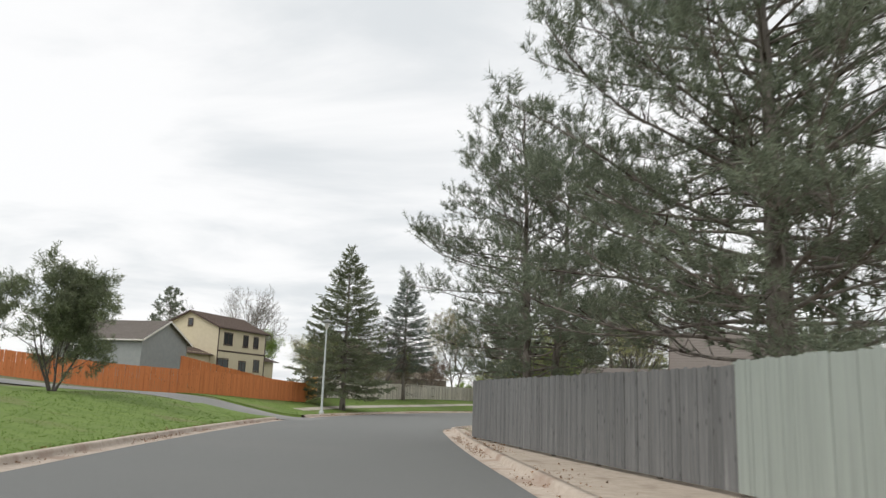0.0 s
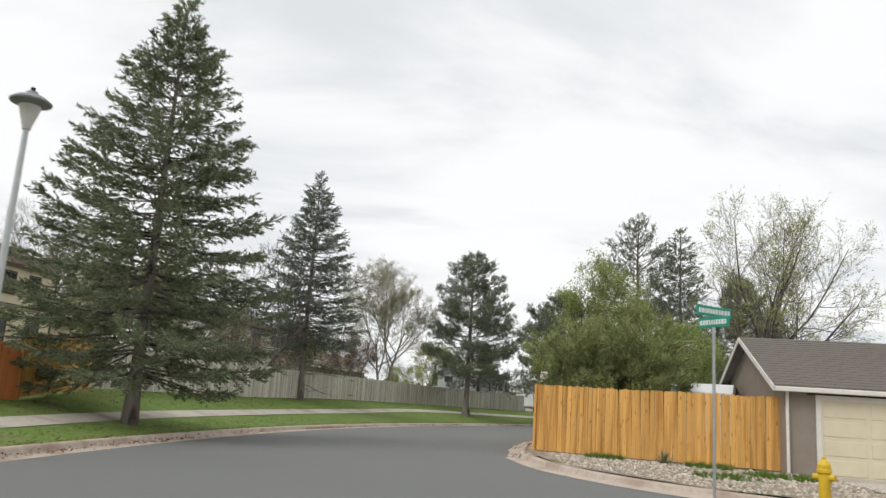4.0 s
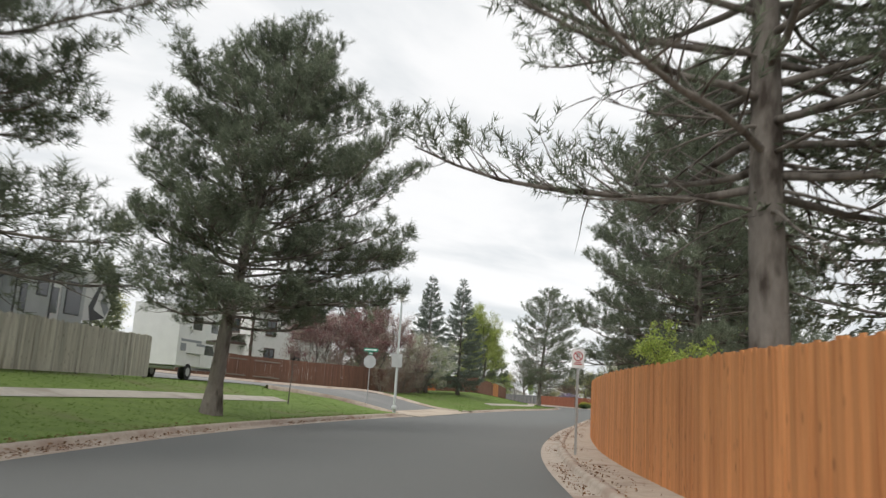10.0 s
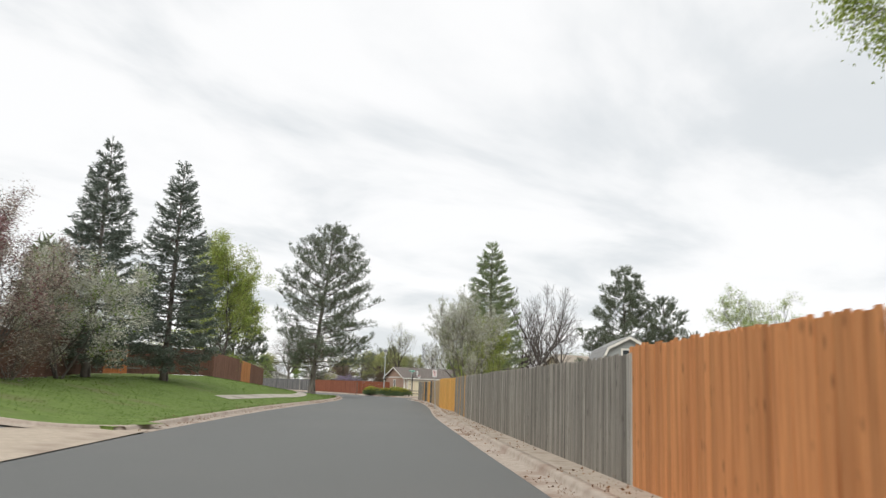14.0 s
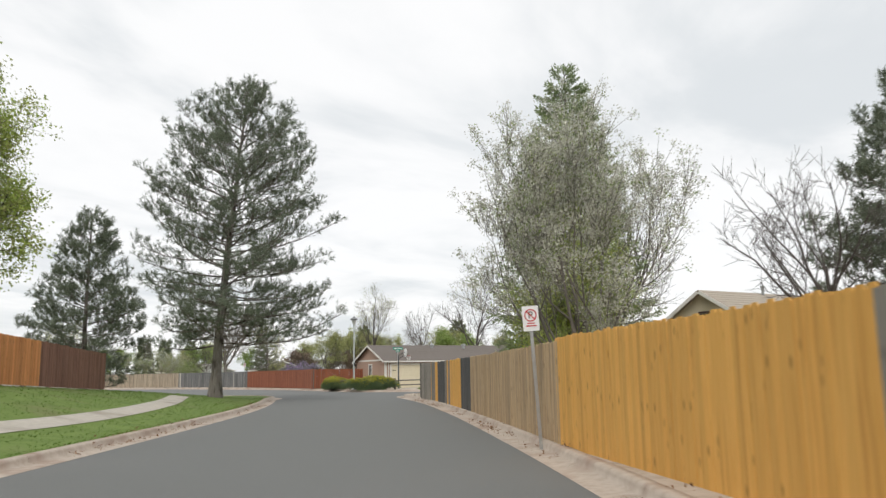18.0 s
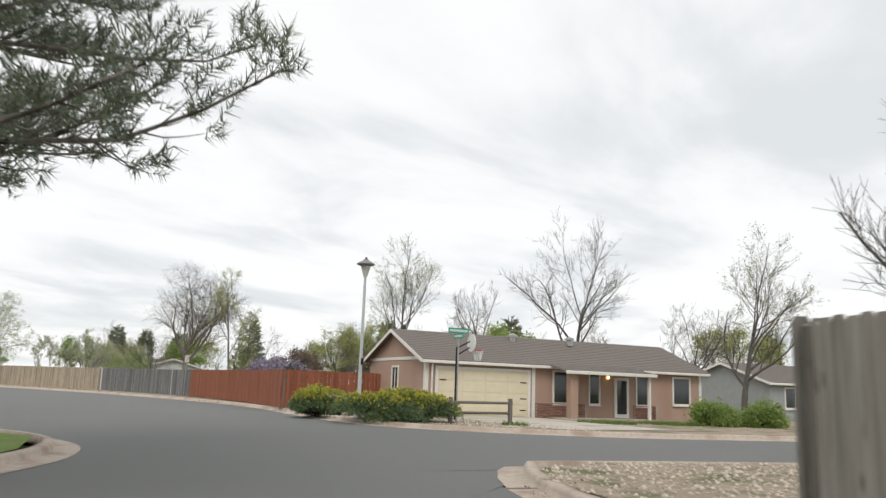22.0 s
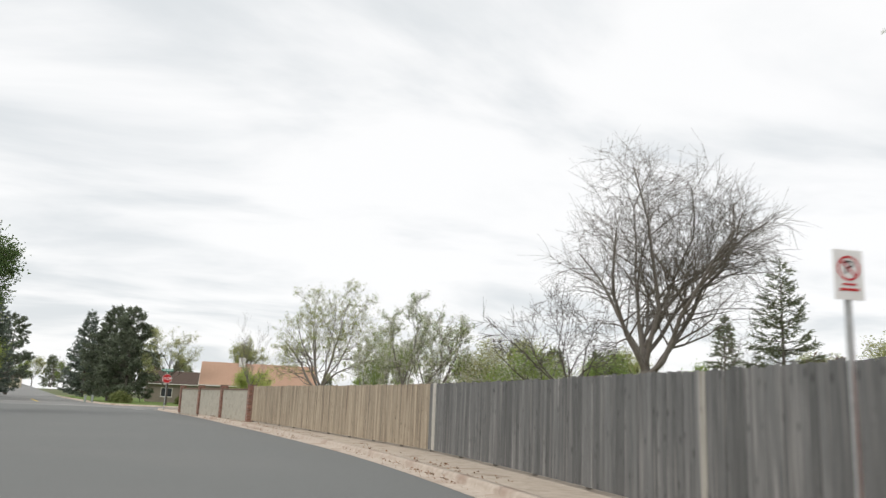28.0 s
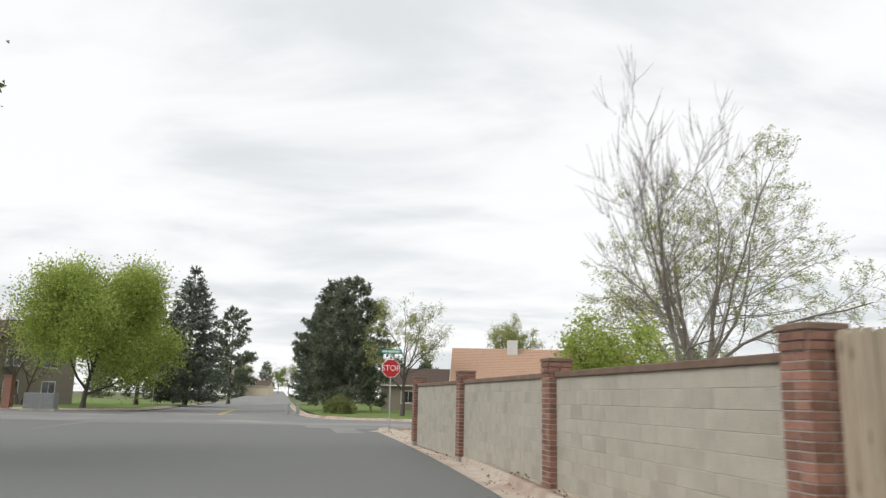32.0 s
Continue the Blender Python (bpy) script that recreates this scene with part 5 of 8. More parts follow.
def window(parent, m, w, h, trim, panes=2, glass=None, depth=0.05, bars=False, label=""):
    """A framed window in its own frame: x across, z up from the sill, y out of the wall (negative)."""
    fr = bmesh.new()
    t = 0.09
    for a in ((-w / 2 - t, -h * 0 - t, w / 2 + t, 0), (-w / 2 - t, h, w / 2 + t, h + t), (-w / 2 - t, 0, -w / 2, h), (w / 2, 0, w / 2 + t, h)):
        add_box(fr, a[0], -depth, a[1], a[2], 0.02, a[3], 0.008)
    win = part("window", fr, trim, parent, label, m)
    for i in range(panes):
        a = -w / 2 + w * i / panes
        part("pane", box(a + 0.02, -0.015, 0.02, a + w / panes - 0.02, -0.003, h - 0.02), glass or GLASS_DARK, win)
        if i:
            part("mullion", box(a - 0.022, -depth * 0.8, 0, a + 0.022, 0.0, h), trim, win)
    part("sill", box(-w / 2 - 0.12, -depth - 0.04, -0.13, w / 2 + 0.12, 0.0, -0.088), trim, win)
    return win


def house(origin, yaw, L, W, eave, rise, wall_mat, roof_mat, trim, label, over=0.35, name="house", lap=0.0, base=None, gable_trim=True):
    """A gabled house: x along the front, y to the back, ridge along x. Returns the thing, for more parts in its frame."""
    x, y = origin
    z = land(x, y) if base is None else base
    ob = thing(name, pose(x, y, z, 0, 0, yaw), label, "house")
    bm = prism([(0, -0.4), (W, -0.4), (W, eave), (W / 2, eave + rise), (0, eave)], 0, L)
    bmesh.ops.transform(bm, verts=bm.verts, matrix=Matrix(((0, 1, 0, 0), (1, 0, 0, 0), (0, 0, 1, 0), (0, 0, 0, 1))))
    bmesh.ops.recalc_face_normals(bm, faces=bm.faces[:])
    part("wall", bm, wall_mat, ob)
    k = over * rise / (W / 2)
    for side in (0, 1):
        m = pose(-over, -over, eave - k + 0.07) if side == 0 else Matrix.Translation((L + over, W + over, eave - k + 0.07)) @ pose(0, 0, 0, 0, 0, 180)
        part("roof", roof_slab(L + 2 * over, W / 2 + over, rise + k, roof_mat), roof_mat, ob, "", m)
        yy = -over - 0.02 if side == 0 else W + over
        part("gutter", box(-over, yy, eave - k - 0.10, L + over, yy + 0.10, eave - k + 0.04, 0.02), trim, ob)
    sl = math.degrees(math.atan2(rise, W / 2))
    for xx in (-over - 0.03, L + over):
        for side in (0, 1):
            ln = math.hypot(W / 2 + over, rise + k)
            m = Matrix.Translation((xx, -over if side == 0 else W + over, eave - k - 0.10)) @ pose(0, 0, 0, sl if side == 0 else 180 - sl, 0, 0)
            part("bargeboard", box(0, 0, 0 if side == 0 else -0.16, 0.03, ln, 0.16 if side == 0 else 0), trim, ob, "", m)
    if lap:
        bm = bmesh.new()
        zz = 0.1
        while zz < eave - 0.05:
            add_box(bm, -0.012, -0.012, zz, L + 0.012, 0.0, zz + 0.02)
            add_box(bm, -0.012, 0, zz, 0.0, W, zz + 0.02)
            add_box(bm, L, 0, zz, L + 0.012, W, zz + 0.02)
            zz += lap
        part("lap_relief", bm, wall_mat, ob)
    return ob


def garage_door(parent, x, w, h, mat, trim, label=""):
    """A sectional door in the front wall, its panels set out in rows."""
    d = part("garage_door", box(x, -0.03, 0.0, x + w, 0.03, h), mat, parent, label)
    for r in range(4):
        for c in range(4):
            a, b = x + w * c / 4 + 0.07, x + w * (c + 1) / 4 - 0.07
            z0, z1 = h * r / 4 + 0.06, h * (r + 1) / 4 - 0.06
            part("door_panel", box(a, -0.045, z0, b, -0.028, z1, 0.006), mat, d)
    for a, b, c, e in ((x - 0.13, 0, x, h + 0.13), (x + w, 0, x + w + 0.13, h + 0.13), (x, h, x + w, h + 0.13)):
        part("door_trim", box(a, -0.05, b, c, 0.02, e), trim, d)
    return d


def face(side, u, z, L, W):
    """The frame of a window on a wall of a house: front, left (x=0), right or back."""
    return {"front": pose(u, 0, z), "left": pose(0, u, z, 0, 0, -90), "right": pose(L, u, z, 0, 0, 90), "back": pose(u, W, z, 0, 0, 180)}[side]


# brown corner house with the cream garage door
CW = 7.2
hc = house((124.3, 217.5), -22.5, 16.7, CW, 2.62, 1.42, SIDE_PINK, ROOF_GREY, TRIM_WHITE, "single-storey pinkish brown house with a cream garage door", base=0.14)
dc = garage_door(hc, 0.62, 4.9, 2.15, DOOR_CREAM, TRIM_WHITE, "cream panelled garage door")
for x in (0.70, 5.06):
    for z in (0.30, 0.85, 1.62):
        part("hinge_strap", box(x, -0.056, z, x + 0.36, -0.044, z + 0.05, 0.004), BLACK_SIGN, dc, "black iron strap")
window(hc, face("left", 3.6, 1.15, 16.7, CW), 0.72, 1.05, TRIM_WHITE, 2)
part("gable_band", box(-0.03, -0.02, 2.55, 0.0, CW + 0.02, 2.70), TRIM_WHITE, hc)
for xx, yy in ((-0.03, -0.03), (5.75, -0.03), (16.55, -0.03)):
    part("corner_board", box(xx, yy, 0, xx + 0.18, yy + 0.03, 2.6), TRIM_WHITE, hc)
part("corner_board", box(-0.035, 0, 0, -0.005, 0.16, 2.55), TRIM_WHITE, hc)
part("downpipe", cyl((0.28, -0.14, 0.1), (0.28, -0.14, 2.35), 0.04), TRIM_WHITE, hc)
for u, w, h, z in ((7.55, 1.0, 1.5, 0.75), (9.5, 0.55, 1.5, 0.75), (12.6, 0.7, 1.5, 0.75), (15.3, 1.1, 1.35, 0.85)):
    window(hc, face("front", u, z, 16.7, CW), w, h, TRIM_WHITE, 1)
dr = part("front_door", box(10.75, -0.06, 0.05, 11.7, 0.02, 2.1, 0.01), TRIM_WHITE, hc, "white storm door with tall glass")
part("pane", box(10.92, -0.075, 0.25, 11.53, -0.06, 1.95), GLASS_DARK, dr)
for a, b in ((5.95, 9.0), (12.0, 13.6)):
    wb = part("brick_skirt", box(a, -0.06, 0.0, b, 0.0, 0.72), MORTAR, hc)
    bme = None
    for r in range(9):
        for c in range(int((b - a) / 0.21)):
            if bme is None:
                bme = part("brick", box(0, 0, 0, 0.2, 0.03, 0.068, 0.004), BRICK, wb, "", pose(a, -0.085, 0.01))
                bk = bme.data
            else:
                place("brick", bk, wb, "", pose(a + c * 0.21 + (0.1 if r % 2 and c < int((b - a) / 0.21) - 1 else 0), -0.085, 0.01 + r * 0.078))
part("porch_roof", roof_slab(5.4, 2.0, 0.42, ROOF_GREY), ROOF_GREY, hc, "", pose(6.6, -1.75, 2.28))
part("porch_gutter", box(6.55, -1.86, 2.14, 12.05, -1.74, 2.30, 0.02), TRIM_WHITE, hc)
part("porch_post", box(7.0, -1.55, 0, 7.42, -1.13, 2.25, 0.02), SIDE_PINK, hc, "broad pinkish brown boxed post")
part("porch_post", box(11.7, -1.6, 0, 11.84, -1.46, 2.25, 0.01), TRIM_WHITE, hc)
part("porch_floor", box(6.6, -1.7, -0.2, 12.0, 0.0, 0.04), PAVING, hc)
for xx, yy in ((6.4, 3.0), (9.8, 2.6)):
    v = lathe([(0.16, 0), (0.16, 0.3), (0.24, 0.32), (0.24, 0.42), (0.05, 0.5)], 12)
    part("roof_vent", v, STEEL, hc, "", pose(xx, yy, 3.75))
lamp_glow = bpy.data.materials.new("porch_bulb_glow")
lamp_glow.use_nodes = True
lamp_glow.node_tree.nodes["Principled BSDF"].inputs["Emission Color"].default_value = (1.0, 0.62, 0.25, 1)
lamp_glow.node_tree.nodes["Principled BSDF"].inputs["Emission Strength"].default_value = 4.0
part("porch_bulb", lathe([(0.02, 0), (0.07, 0.05), (0.07, 0.12), (0.03, 0.17)], 10), lamp_glow, hc, "lit warm porch lamp", pose(10.3, -0.12, 2.0))

# basketball hoop beside the drive
bh = thing("basketball_hoop", pose(122.5, 214.1, 0.16, 0, 0, -22.5), "black-poled basketball hoop beside the driveway", "basketball hoop")
part("pole", cyl((0, 0, 0), (0, 0, 2.95), 0.05), BLACK_SIGN, bh)
part("arm", cyl((0, 0, 2.6), (0.55, -0.1, 2.95), 0.03), BLACK_SIGN, bh)
part("arm", cyl((0, 0, 2.9), (0.55, -0.1, 3.2), 0.03), BLACK_SIGN, bh)
brd = lathe([(0.50, 0), (0.50, 0.03)], 24)
bmesh.ops.transform(brd, verts=brd.verts, matrix=Matrix.Translation((0.6, -0.12, 3.15)) @ pose(0, 0, 0, 0, 90, -10) @ Matrix.Diagonal((0.75, 1.1, 1, 1)))
part("backboard", brd, WHITE_SIGN, bh, "white rounded backboard")
rim = bmesh.new()
for i in range(14):
    a, b = i * 2 * math.pi / 14, (i + 1) * 2 * math.pi / 14
    add_cyl(rim, (0.9 + 0.225 * math.cos(a), -0.16 + 0.225 * math.sin(a), 2.85), (0.9 + 0.225 * math.cos(b), -0.16 + 0.225 * math.sin(b), 2.85), 0.012, sides=6)
part("rim", rim, RED_SIGN, bh)
net = bmesh.new()
for i in range(14):
    a, b = i * 2 * math.pi / 14, (i + 0.5) * 2 * math.pi / 14
    for q in (b, b - 2 * math.pi / 14):
        add_cyl(net, (0.9 + 0.22 * math.cos(a), -0.16 + 0.22 * math.sin(a), 2.84), (0.9 + 0.13 * math.cos(q), -0.16 + 0.13 * math.sin(q), 2.42), 0.007, sides=4)
part("net", net, WHITE_SIGN, bh, "white cord net")


def rail_fence(a, b, posts, label):
    """A low split-rail fence of posts and two rails."""
    dx, dy = b[0] - a[0], b[1] - a[1]
    ln = math.hypot(dx, dy)
    ob = thing("rail_fence", pose(a[0], a[1], land(*a), 0, 0, math.degrees(math.atan2(dy, dx))), label, "rail fence")
    for i in range(posts):
        q = ln * i / (posts - 1)
        part("post", box(q - 0.07, -0.07, -0.1, q + 0.07, 0.07, 0.95, 0.02), W_POST, ob)
        if i < posts - 1:
            for z in (0.38, 0.76):
                part("rail", cyl((q - 0.1, 0, z), (q + ln / (posts - 1) + 0.1, 0.02, z + 0.02), 0.055, 0.05, 7), W_POST, ob)
    return ob


rail_fence((119.8, 212.0), (122.1, 211.0), 2, "weathered split-rail fence at the drive corner")
rail_fence((118.95, 218.0), (119.3, 216.9), 2, "short split-rail fence piece between the juniper bushes")
rail_fence((18.3, 57.0), (30, 53.2), 4, "weathered split-rail fence round the corner yard")

# brick garage house
ha = house((19.95, 74.0), -17.2, 7.0, 9.5, 2.5, 1.7, SIDE_TAUPE, ROOF_GREY, TRIM_WHITE, "taupe garage wing with a cream garage door", base=0.14, name="garage_house")
garage_door(ha, 0.95, 4.9, 2.1, DOOR_CREAM, TRIM_WHITE, "wide cream garage door")
part("name_board", box(0.6, -0.03, 2.22, 6.2, 0.0, 2.48), TRIM_BROWN, ha)
for i in range(5):
    part("number_bar", box(2.95 + i * 0.2, -0.04, 2.29, 3.07 + i * 0.2, -0.03, 2.42), TRIM_WHITE, ha)
part("downpipe", cyl((0.05, -0.1, 0.05), (0.05, -0.1, 2.3), 0.045), TRIM_WHITE, ha)
hb = house((26.6, 71.9), -17.2, 9.5, 7.0, 2.6, 4.4, SIDE_TAUPE, ROOF_GREY, TRIM_BROWN, "steep grey-roofed house with brick front walls", base=0.14)
window(hb, face("front", 3.0, 0.7, 9.5, 7.0), 1.9, 1.5, TRIM_WHITE, 2)
window(hb, face("left", 3.5, 3.5, 9.5, 7.0), 0.8, 0.9, TRIM_WHITE, 1)
window(hb, face("left", 3.5, 5.3, 9.5, 7.0), 0.35, 0.6, TRIM_WHITE, 1)
bw = part("brick_front", box(0.05, -0.05, 0.0, 9.4, 0.0, 2.5), MORTAR, hb)
bm0 = None
for r in range(30):
    for c in range(9):
        if bm0 is None:
            bm0 = part("brick", box(0, 0, 0, 0.2, 0.03, 0.068, 0.004), BRICK, bw, "", pose(0.1, -0.075, 0.02)).data
        else:
            place("brick", bm0, bw, "", pose(0.1 + c * 0.21 + (0.1 if r % 2 and c < 8 else 0), -0.075, 0.02 + r * 0.08))

# cream two-storey house and grey house on the left hill
cream = house((-15.7, 98.6), 72.0, 9.7, 7.6, 5.5, 1.7, SIDE_CREAM, ROOF_BROWN, TRIM_BROWN, "cream two-storey house with dark brown trim on the hill", base=3.0)
for u, z, w in ((1.9, 3.6, 1.5), (5.4, 3.6, 0.9), (7.6, 3.6, 0.9), (1.2, 0.7, 1.9), (5.0, 0.6, 1.3), (8.0, 0.9, 1.1)):
    window(cream, face("front", u, z, 9.7, 7.6), w, 1.25, TRIM_BROWN, 2)
window(cream, face("left", 3.8, 5.6, 9.7, 7.6), 0.5, 0.7, TRIM_BROWN, 1)
part("floor_band", box(-0.03, -0.03, 2.75, 9.73, 0.0, 2.92), TRIM_BROWN, cream)
for xx in (-0.03, 9.6):
    part("corner_board", box(xx, -0.03, 0, xx + 0.16, 0.0, 5.4), TRIM_BROWN, cream)
part("porch_roof", roof_slab(6.0, 3.2, 1.0, ROOF_BROWN), ROOF_BROWN, cream, "", pose(-4.6, 0.4, 2.3))
part("side_wing", box(-3.9, 0.9, -0.5, 0.0, 7.0, 2.5), SIDE_CREAM, cream)
part("chimney", box(-5.2, 3.0, -0.5, -4.0, 4.4, 4.6), BRICK, cream)
part("side_wing", box(9.7, 0.8, -0.5, 13.2, 6.4, 2.3), SIDE_CREAM, cream)
part("porch_roof", roof_slab(4.2, 3.4, 1.0, ROOF_BROWN), ROOF_BROWN, cream, "", pose(9.6, 0.3, 2.2))
grey = house((-24.2, 80.0), -12.0, 8.5, 7.0, 3.0, 1.7, SIDE_GREY, ROOF_GREY, TRIM_WHITE, "pale blue-grey lap-sided house above the orange fence", base=2.6, lap=0.2)
window(grey, face("front", 2.0, 1.2, 8.5, 7.0), 1.2, 1.1, TRIM_WHITE, 2)
gh2 = house((-1.4, 108.6), 72.0, 9.0, 7.0, 5.2, 1.6, SIDE_WHITE, ROOF_BROWN, TRIM_BROWN, "white two-storey house half hidden by bare trees", base=1.2)
for u, z in ((1.8, 3.4), (5.4, 3.4), (1.8, 0.8), (5.6, 0.8)):
    window(gh2, face("front", u, z, 9.0, 7.0), 1.2, 1.2, TRIM_BROWN, 2)
gh3 = house((3.5, 133.0), 55.0, 10.0, 7.0, 3.0, 1.5, SIDE_TAUPE, ROOF_TAN, TRIM_WHITE, "low house behind the parked trailer", base=1.6)
window(gh3, face("front", 3.0, 1.0, 10, 7.0), 1.4, 1.1, TRIM_WHITE, 2)
part("chimney", box(2.0, 2.6, 3.0, 3.0, 3.3, 5.6, 0.02), BRICK, gh3, "red-brown brick chimney")
gh4 = house((42.0, 174.7), 25.0, 10.5, 7.4, 5.6, 1.5, SIDE_WHITE, ROOF_GREY, TRIM_BROWN, "pale two-storey house beyond the brown fence", base=2.2)
for u in (2.2, 5.6):
    window(gh4, face("front", u, 3.4, 10.5, 7.4), 1.1, 1.2, TRIM_BROWN, 2)
    window(gh4, face("front", u, 0.9, 10.5, 7.4), 1.1, 1.2, TRIM_BROWN, 2)
window(gh4, face("left", 2.4, 3.5, 10.5, 7.4), 1.35, 1.15, TRIM_BROWN, 2)
window(gh4, face("left", 3.7, 5.95, 10.5, 7.4), 0.45, 0.55, TRIM_BROWN, 1)
part("corner_board", box(-0.03, -0.03, 0, 0.14, -0.002, 5.5), TRIM_BROWN, gh4)
part("corner_board", box(-0.03, 0.002, 0, -0.002, 0.16, 5.5), TRIM_BROWN, gh4)
part("gable_band", box(-0.04, 0.16, 5.42, -0.004, 7.4, 5.55), TRIM_BROWN, gh4)
part("side_wing", box(-4.2, 1.2, -0.4, 0.0, 7.0, 2.3), SIDE_WHITE, gh4, "low pale wing of the house")
part("porch_roof", roof_slab(6.4, 4.6, 0.9, ROOF_GREY), ROOF_GREY, gh4, "", pose(-4.6, 7.2, 2.35, 0, 0, -90))
part("porch_fascia", box(-4.64, 0.7, 2.18, -4.6, 7.3, 2.36), TRIM_BROWN, gh4)
part("porch_fascia", box(-4.6, 0.68, 2.25, 0.0, 0.72, 2.5), TRIM_BROWN, gh4)
part("roof_vent", cyl((5.0, 3.0, 6.4), (5.0, 3.0, 7.5), 0.08), TRIM_BROWN, gh4)
# houses behind the right-hand fences
def gambrel_shed(apex, yaw, L, W, label):
    """A barn-roofed shed; apex: plan place of the roof's peak on its gable end."""
    u = math.radians(yaw)
    ox, oy = apex[0] + math.sin(u) * W / 2, apex[1] - math.cos(u) * W / 2
    ob = thing("shed", pose(ox, oy, 0.1, 0, 0, yaw), label, "shed")
    e, k, top, q = 2.5, 3.75, 4.35, 0.55
    bm = prism([(0, -0.3), (W, -0.3), (W, e), (W - q, k), (W / 2, top), (q, k), (0, e)], 0, L)
    bmesh.ops.transform(bm, verts=bm.verts, matrix=Matrix(((0, 1, 0, 0), (1, 0, 0, 0), (0, 0, 1, 0), (0, 0, 0, 1))))
    bmesh.ops.recalc_face_normals(bm, faces=bm.faces[:])
    part("wall", bm, SIDE_GREY, ob)
    for side in (0, 1):
        base = Matrix.Identity(4) if side == 0 else Matrix.Translation((L, W, 0)) @ pose(0, 0, 0, 0, 0, 180)
        part("roof", roof_slab(L + 0.4, q + 0.12, k - e + 0.25, ROOF_SHED), ROOF_SHED, ob, "", base @ pose(-0.2, -0.12, e - 0.18))
        part("roof", roof_slab(L + 0.4, W / 2 - q, top - k, ROOF_SHED), ROOF_SHED, ob, "", base @ pose(-0.2, q, k + 0.07))
        for xx in (-0.22, L + 0.2):
            for (y0, z0), (y1, z1) in (((-0.12, e - 0.2), (q, k)), ((q, k), (W / 2, top))):
                ln = math.hypot(y1 - y0, z1 - z0)
                part("bargeboard", box(0, 0, -0.1, 0.025, ln, 0.02), TRIM_WHITE, ob, "", base @ Matrix.Translation((xx, y0, z0)) @ pose(0, 0, 0, math.degrees(math.atan2(z1 - z0, y1 - y0)), 0, 0))
    window(ob, face("left", W / 2, 3.2, L, W), 0.7, 0.45, TRIM_WHITE, 2)
    return ob


gambrel_shed((81.3, 158.3), 40.0, 4.8, 3.4, "pale blue barn-roofed shed behind the weathered fence")
rh = house((106.3, 177.2), -20.0, 11.0, 7.0, 2.9, 2.0, SIDE_CREAM, ROOF_TAN, TRIM_WHITE, "low house with a pale tan shingle roof behind the fence", base=0.1)
window(rh, face("left", 3.5, 3.3, 11, 7.0), 0.5, 0.6, TRIM_BROWN, 1)
for xx, yy, rr in ((4.0, 3.3, 0.07), (6.6, 3.3, 0.07), (8.2, 3.2, 0.11)):
    part("roof_vent", lathe([(rr, -0.3), (rr, 0.3), (rr * 1.7, 0.32), (rr * 1.7, 0.42), (0.02, 0.45)], 10), STEEL, rh, "", pose(xx, yy, 4.9))
gb = house((107.2, 185.7), -5.0, 8.5, 7.0, 2.1, 1.6, SIDE_PALE, ROOF_GREY, TRIM_WHITE, "pale house with a white gable edge behind the corner fence", base=0.1)
part("gable_vent", box(-0.05, 3.2, 2.85, 0.0, 3.5, 3.1, 0.01), TRIM_BROWN, gb)
nb = house((148.5, 210.4), -22.5, 10.0, 7.5, 2.4, 1.2, SIDE_GREY, ROOF_GREY, TRIM_WHITE, "grey lap-sided neighbouring house", base=0.12, lap=0.2)
window(nb, face("front", 2.2, 0.8, 10, 7.5), 1.7, 1.2, TRIM_WHITE, 2)
wh = house((154.0, 264.0), 60.0, 11.0, 7.5, 2.4, 1.3, SIDE_PALE, ROOF_GREY, TRIM_WHITE, "white house behind the lilacs", base=0.1)
window(wh, face("left", 3.0, 1.4, 11, 7.5), 1.0, 1.0, TRIM_WHITE, 2)
eh = house((150.0, 278.0), 80.0, 12.0, 8.0, 2.4, 1.1, SIDE_WHITE, ROOF_GREY, TRIM_WHITE, "low white house behind the willow", base=0.1)
window(eh, face("front", 3.0, 1.0, 12, 8.0), 1.4, 1.1, TRIM_WHITE, 2)
oh = house((124.8, 332.5), -4.0, 13.0, 9.0, 2.7, 2.6, SIDE_TAUPE, ROOF_ORANGE, TRIM_WHITE, "house with a broad faded orange tile roof beyond the crossing", base=0.1)
window(oh, face("front", 4.0, 0.9, 13, 9.0), 1.6, 1.3, TRIM_WHITE, 2)
part("chimney", box(4.0, 3.6, 4.4, 4.8, 4.4, 6.0, 0.02), SIDE_WHITE, oh)
fh = house((118.0, 362.0), 0.0, 14.0, 8.0, 2.9, 1.8, SIDE_TAUPE, ROOF_BROWN, TRIM_WHITE, "low tan house on the far corner", base=0.1)
window(fh, face("front", 3.0, 0.9, 14, 8.0), 1.5, 1.2, TRIM_WHITE, 2)
ap = house((52.0, 352.0), -14.0, 34.0, 11.0, 5.6, 2.2, SIDE_TAUPE, ROOF_BROWN, TRIM_BROWN, "dark grey two-storey apartment building behind trees", base=0.1, name="apartment_building")
for u in (2.6, 7.4):
    for z in (0.8, 3.5):
        window(ap, face("right", u, z, 34, 11.0), 1.7, 1.3, TRIM_WHITE, 2)
for i in range(7):
    for z in (0.8, 3.5):
        window(ap, face("front", 2.5 + i * 4.8, z, 34, 11.0), 1.7, 1.3, TRIM_WHITE, 2)
fy = house((66, 522), 0.0, 9.0, 8.0, 3.4, 1.6, SIDE_CREAM, ROOF_BROWN, TRIM_WHITE, "yellowish house at the far end of the road", base=1.0)
window(fy, face("front", 4.0, 3.2, 16, 9.0), 1.6, 1.3, TRIM_WHITE, 2)


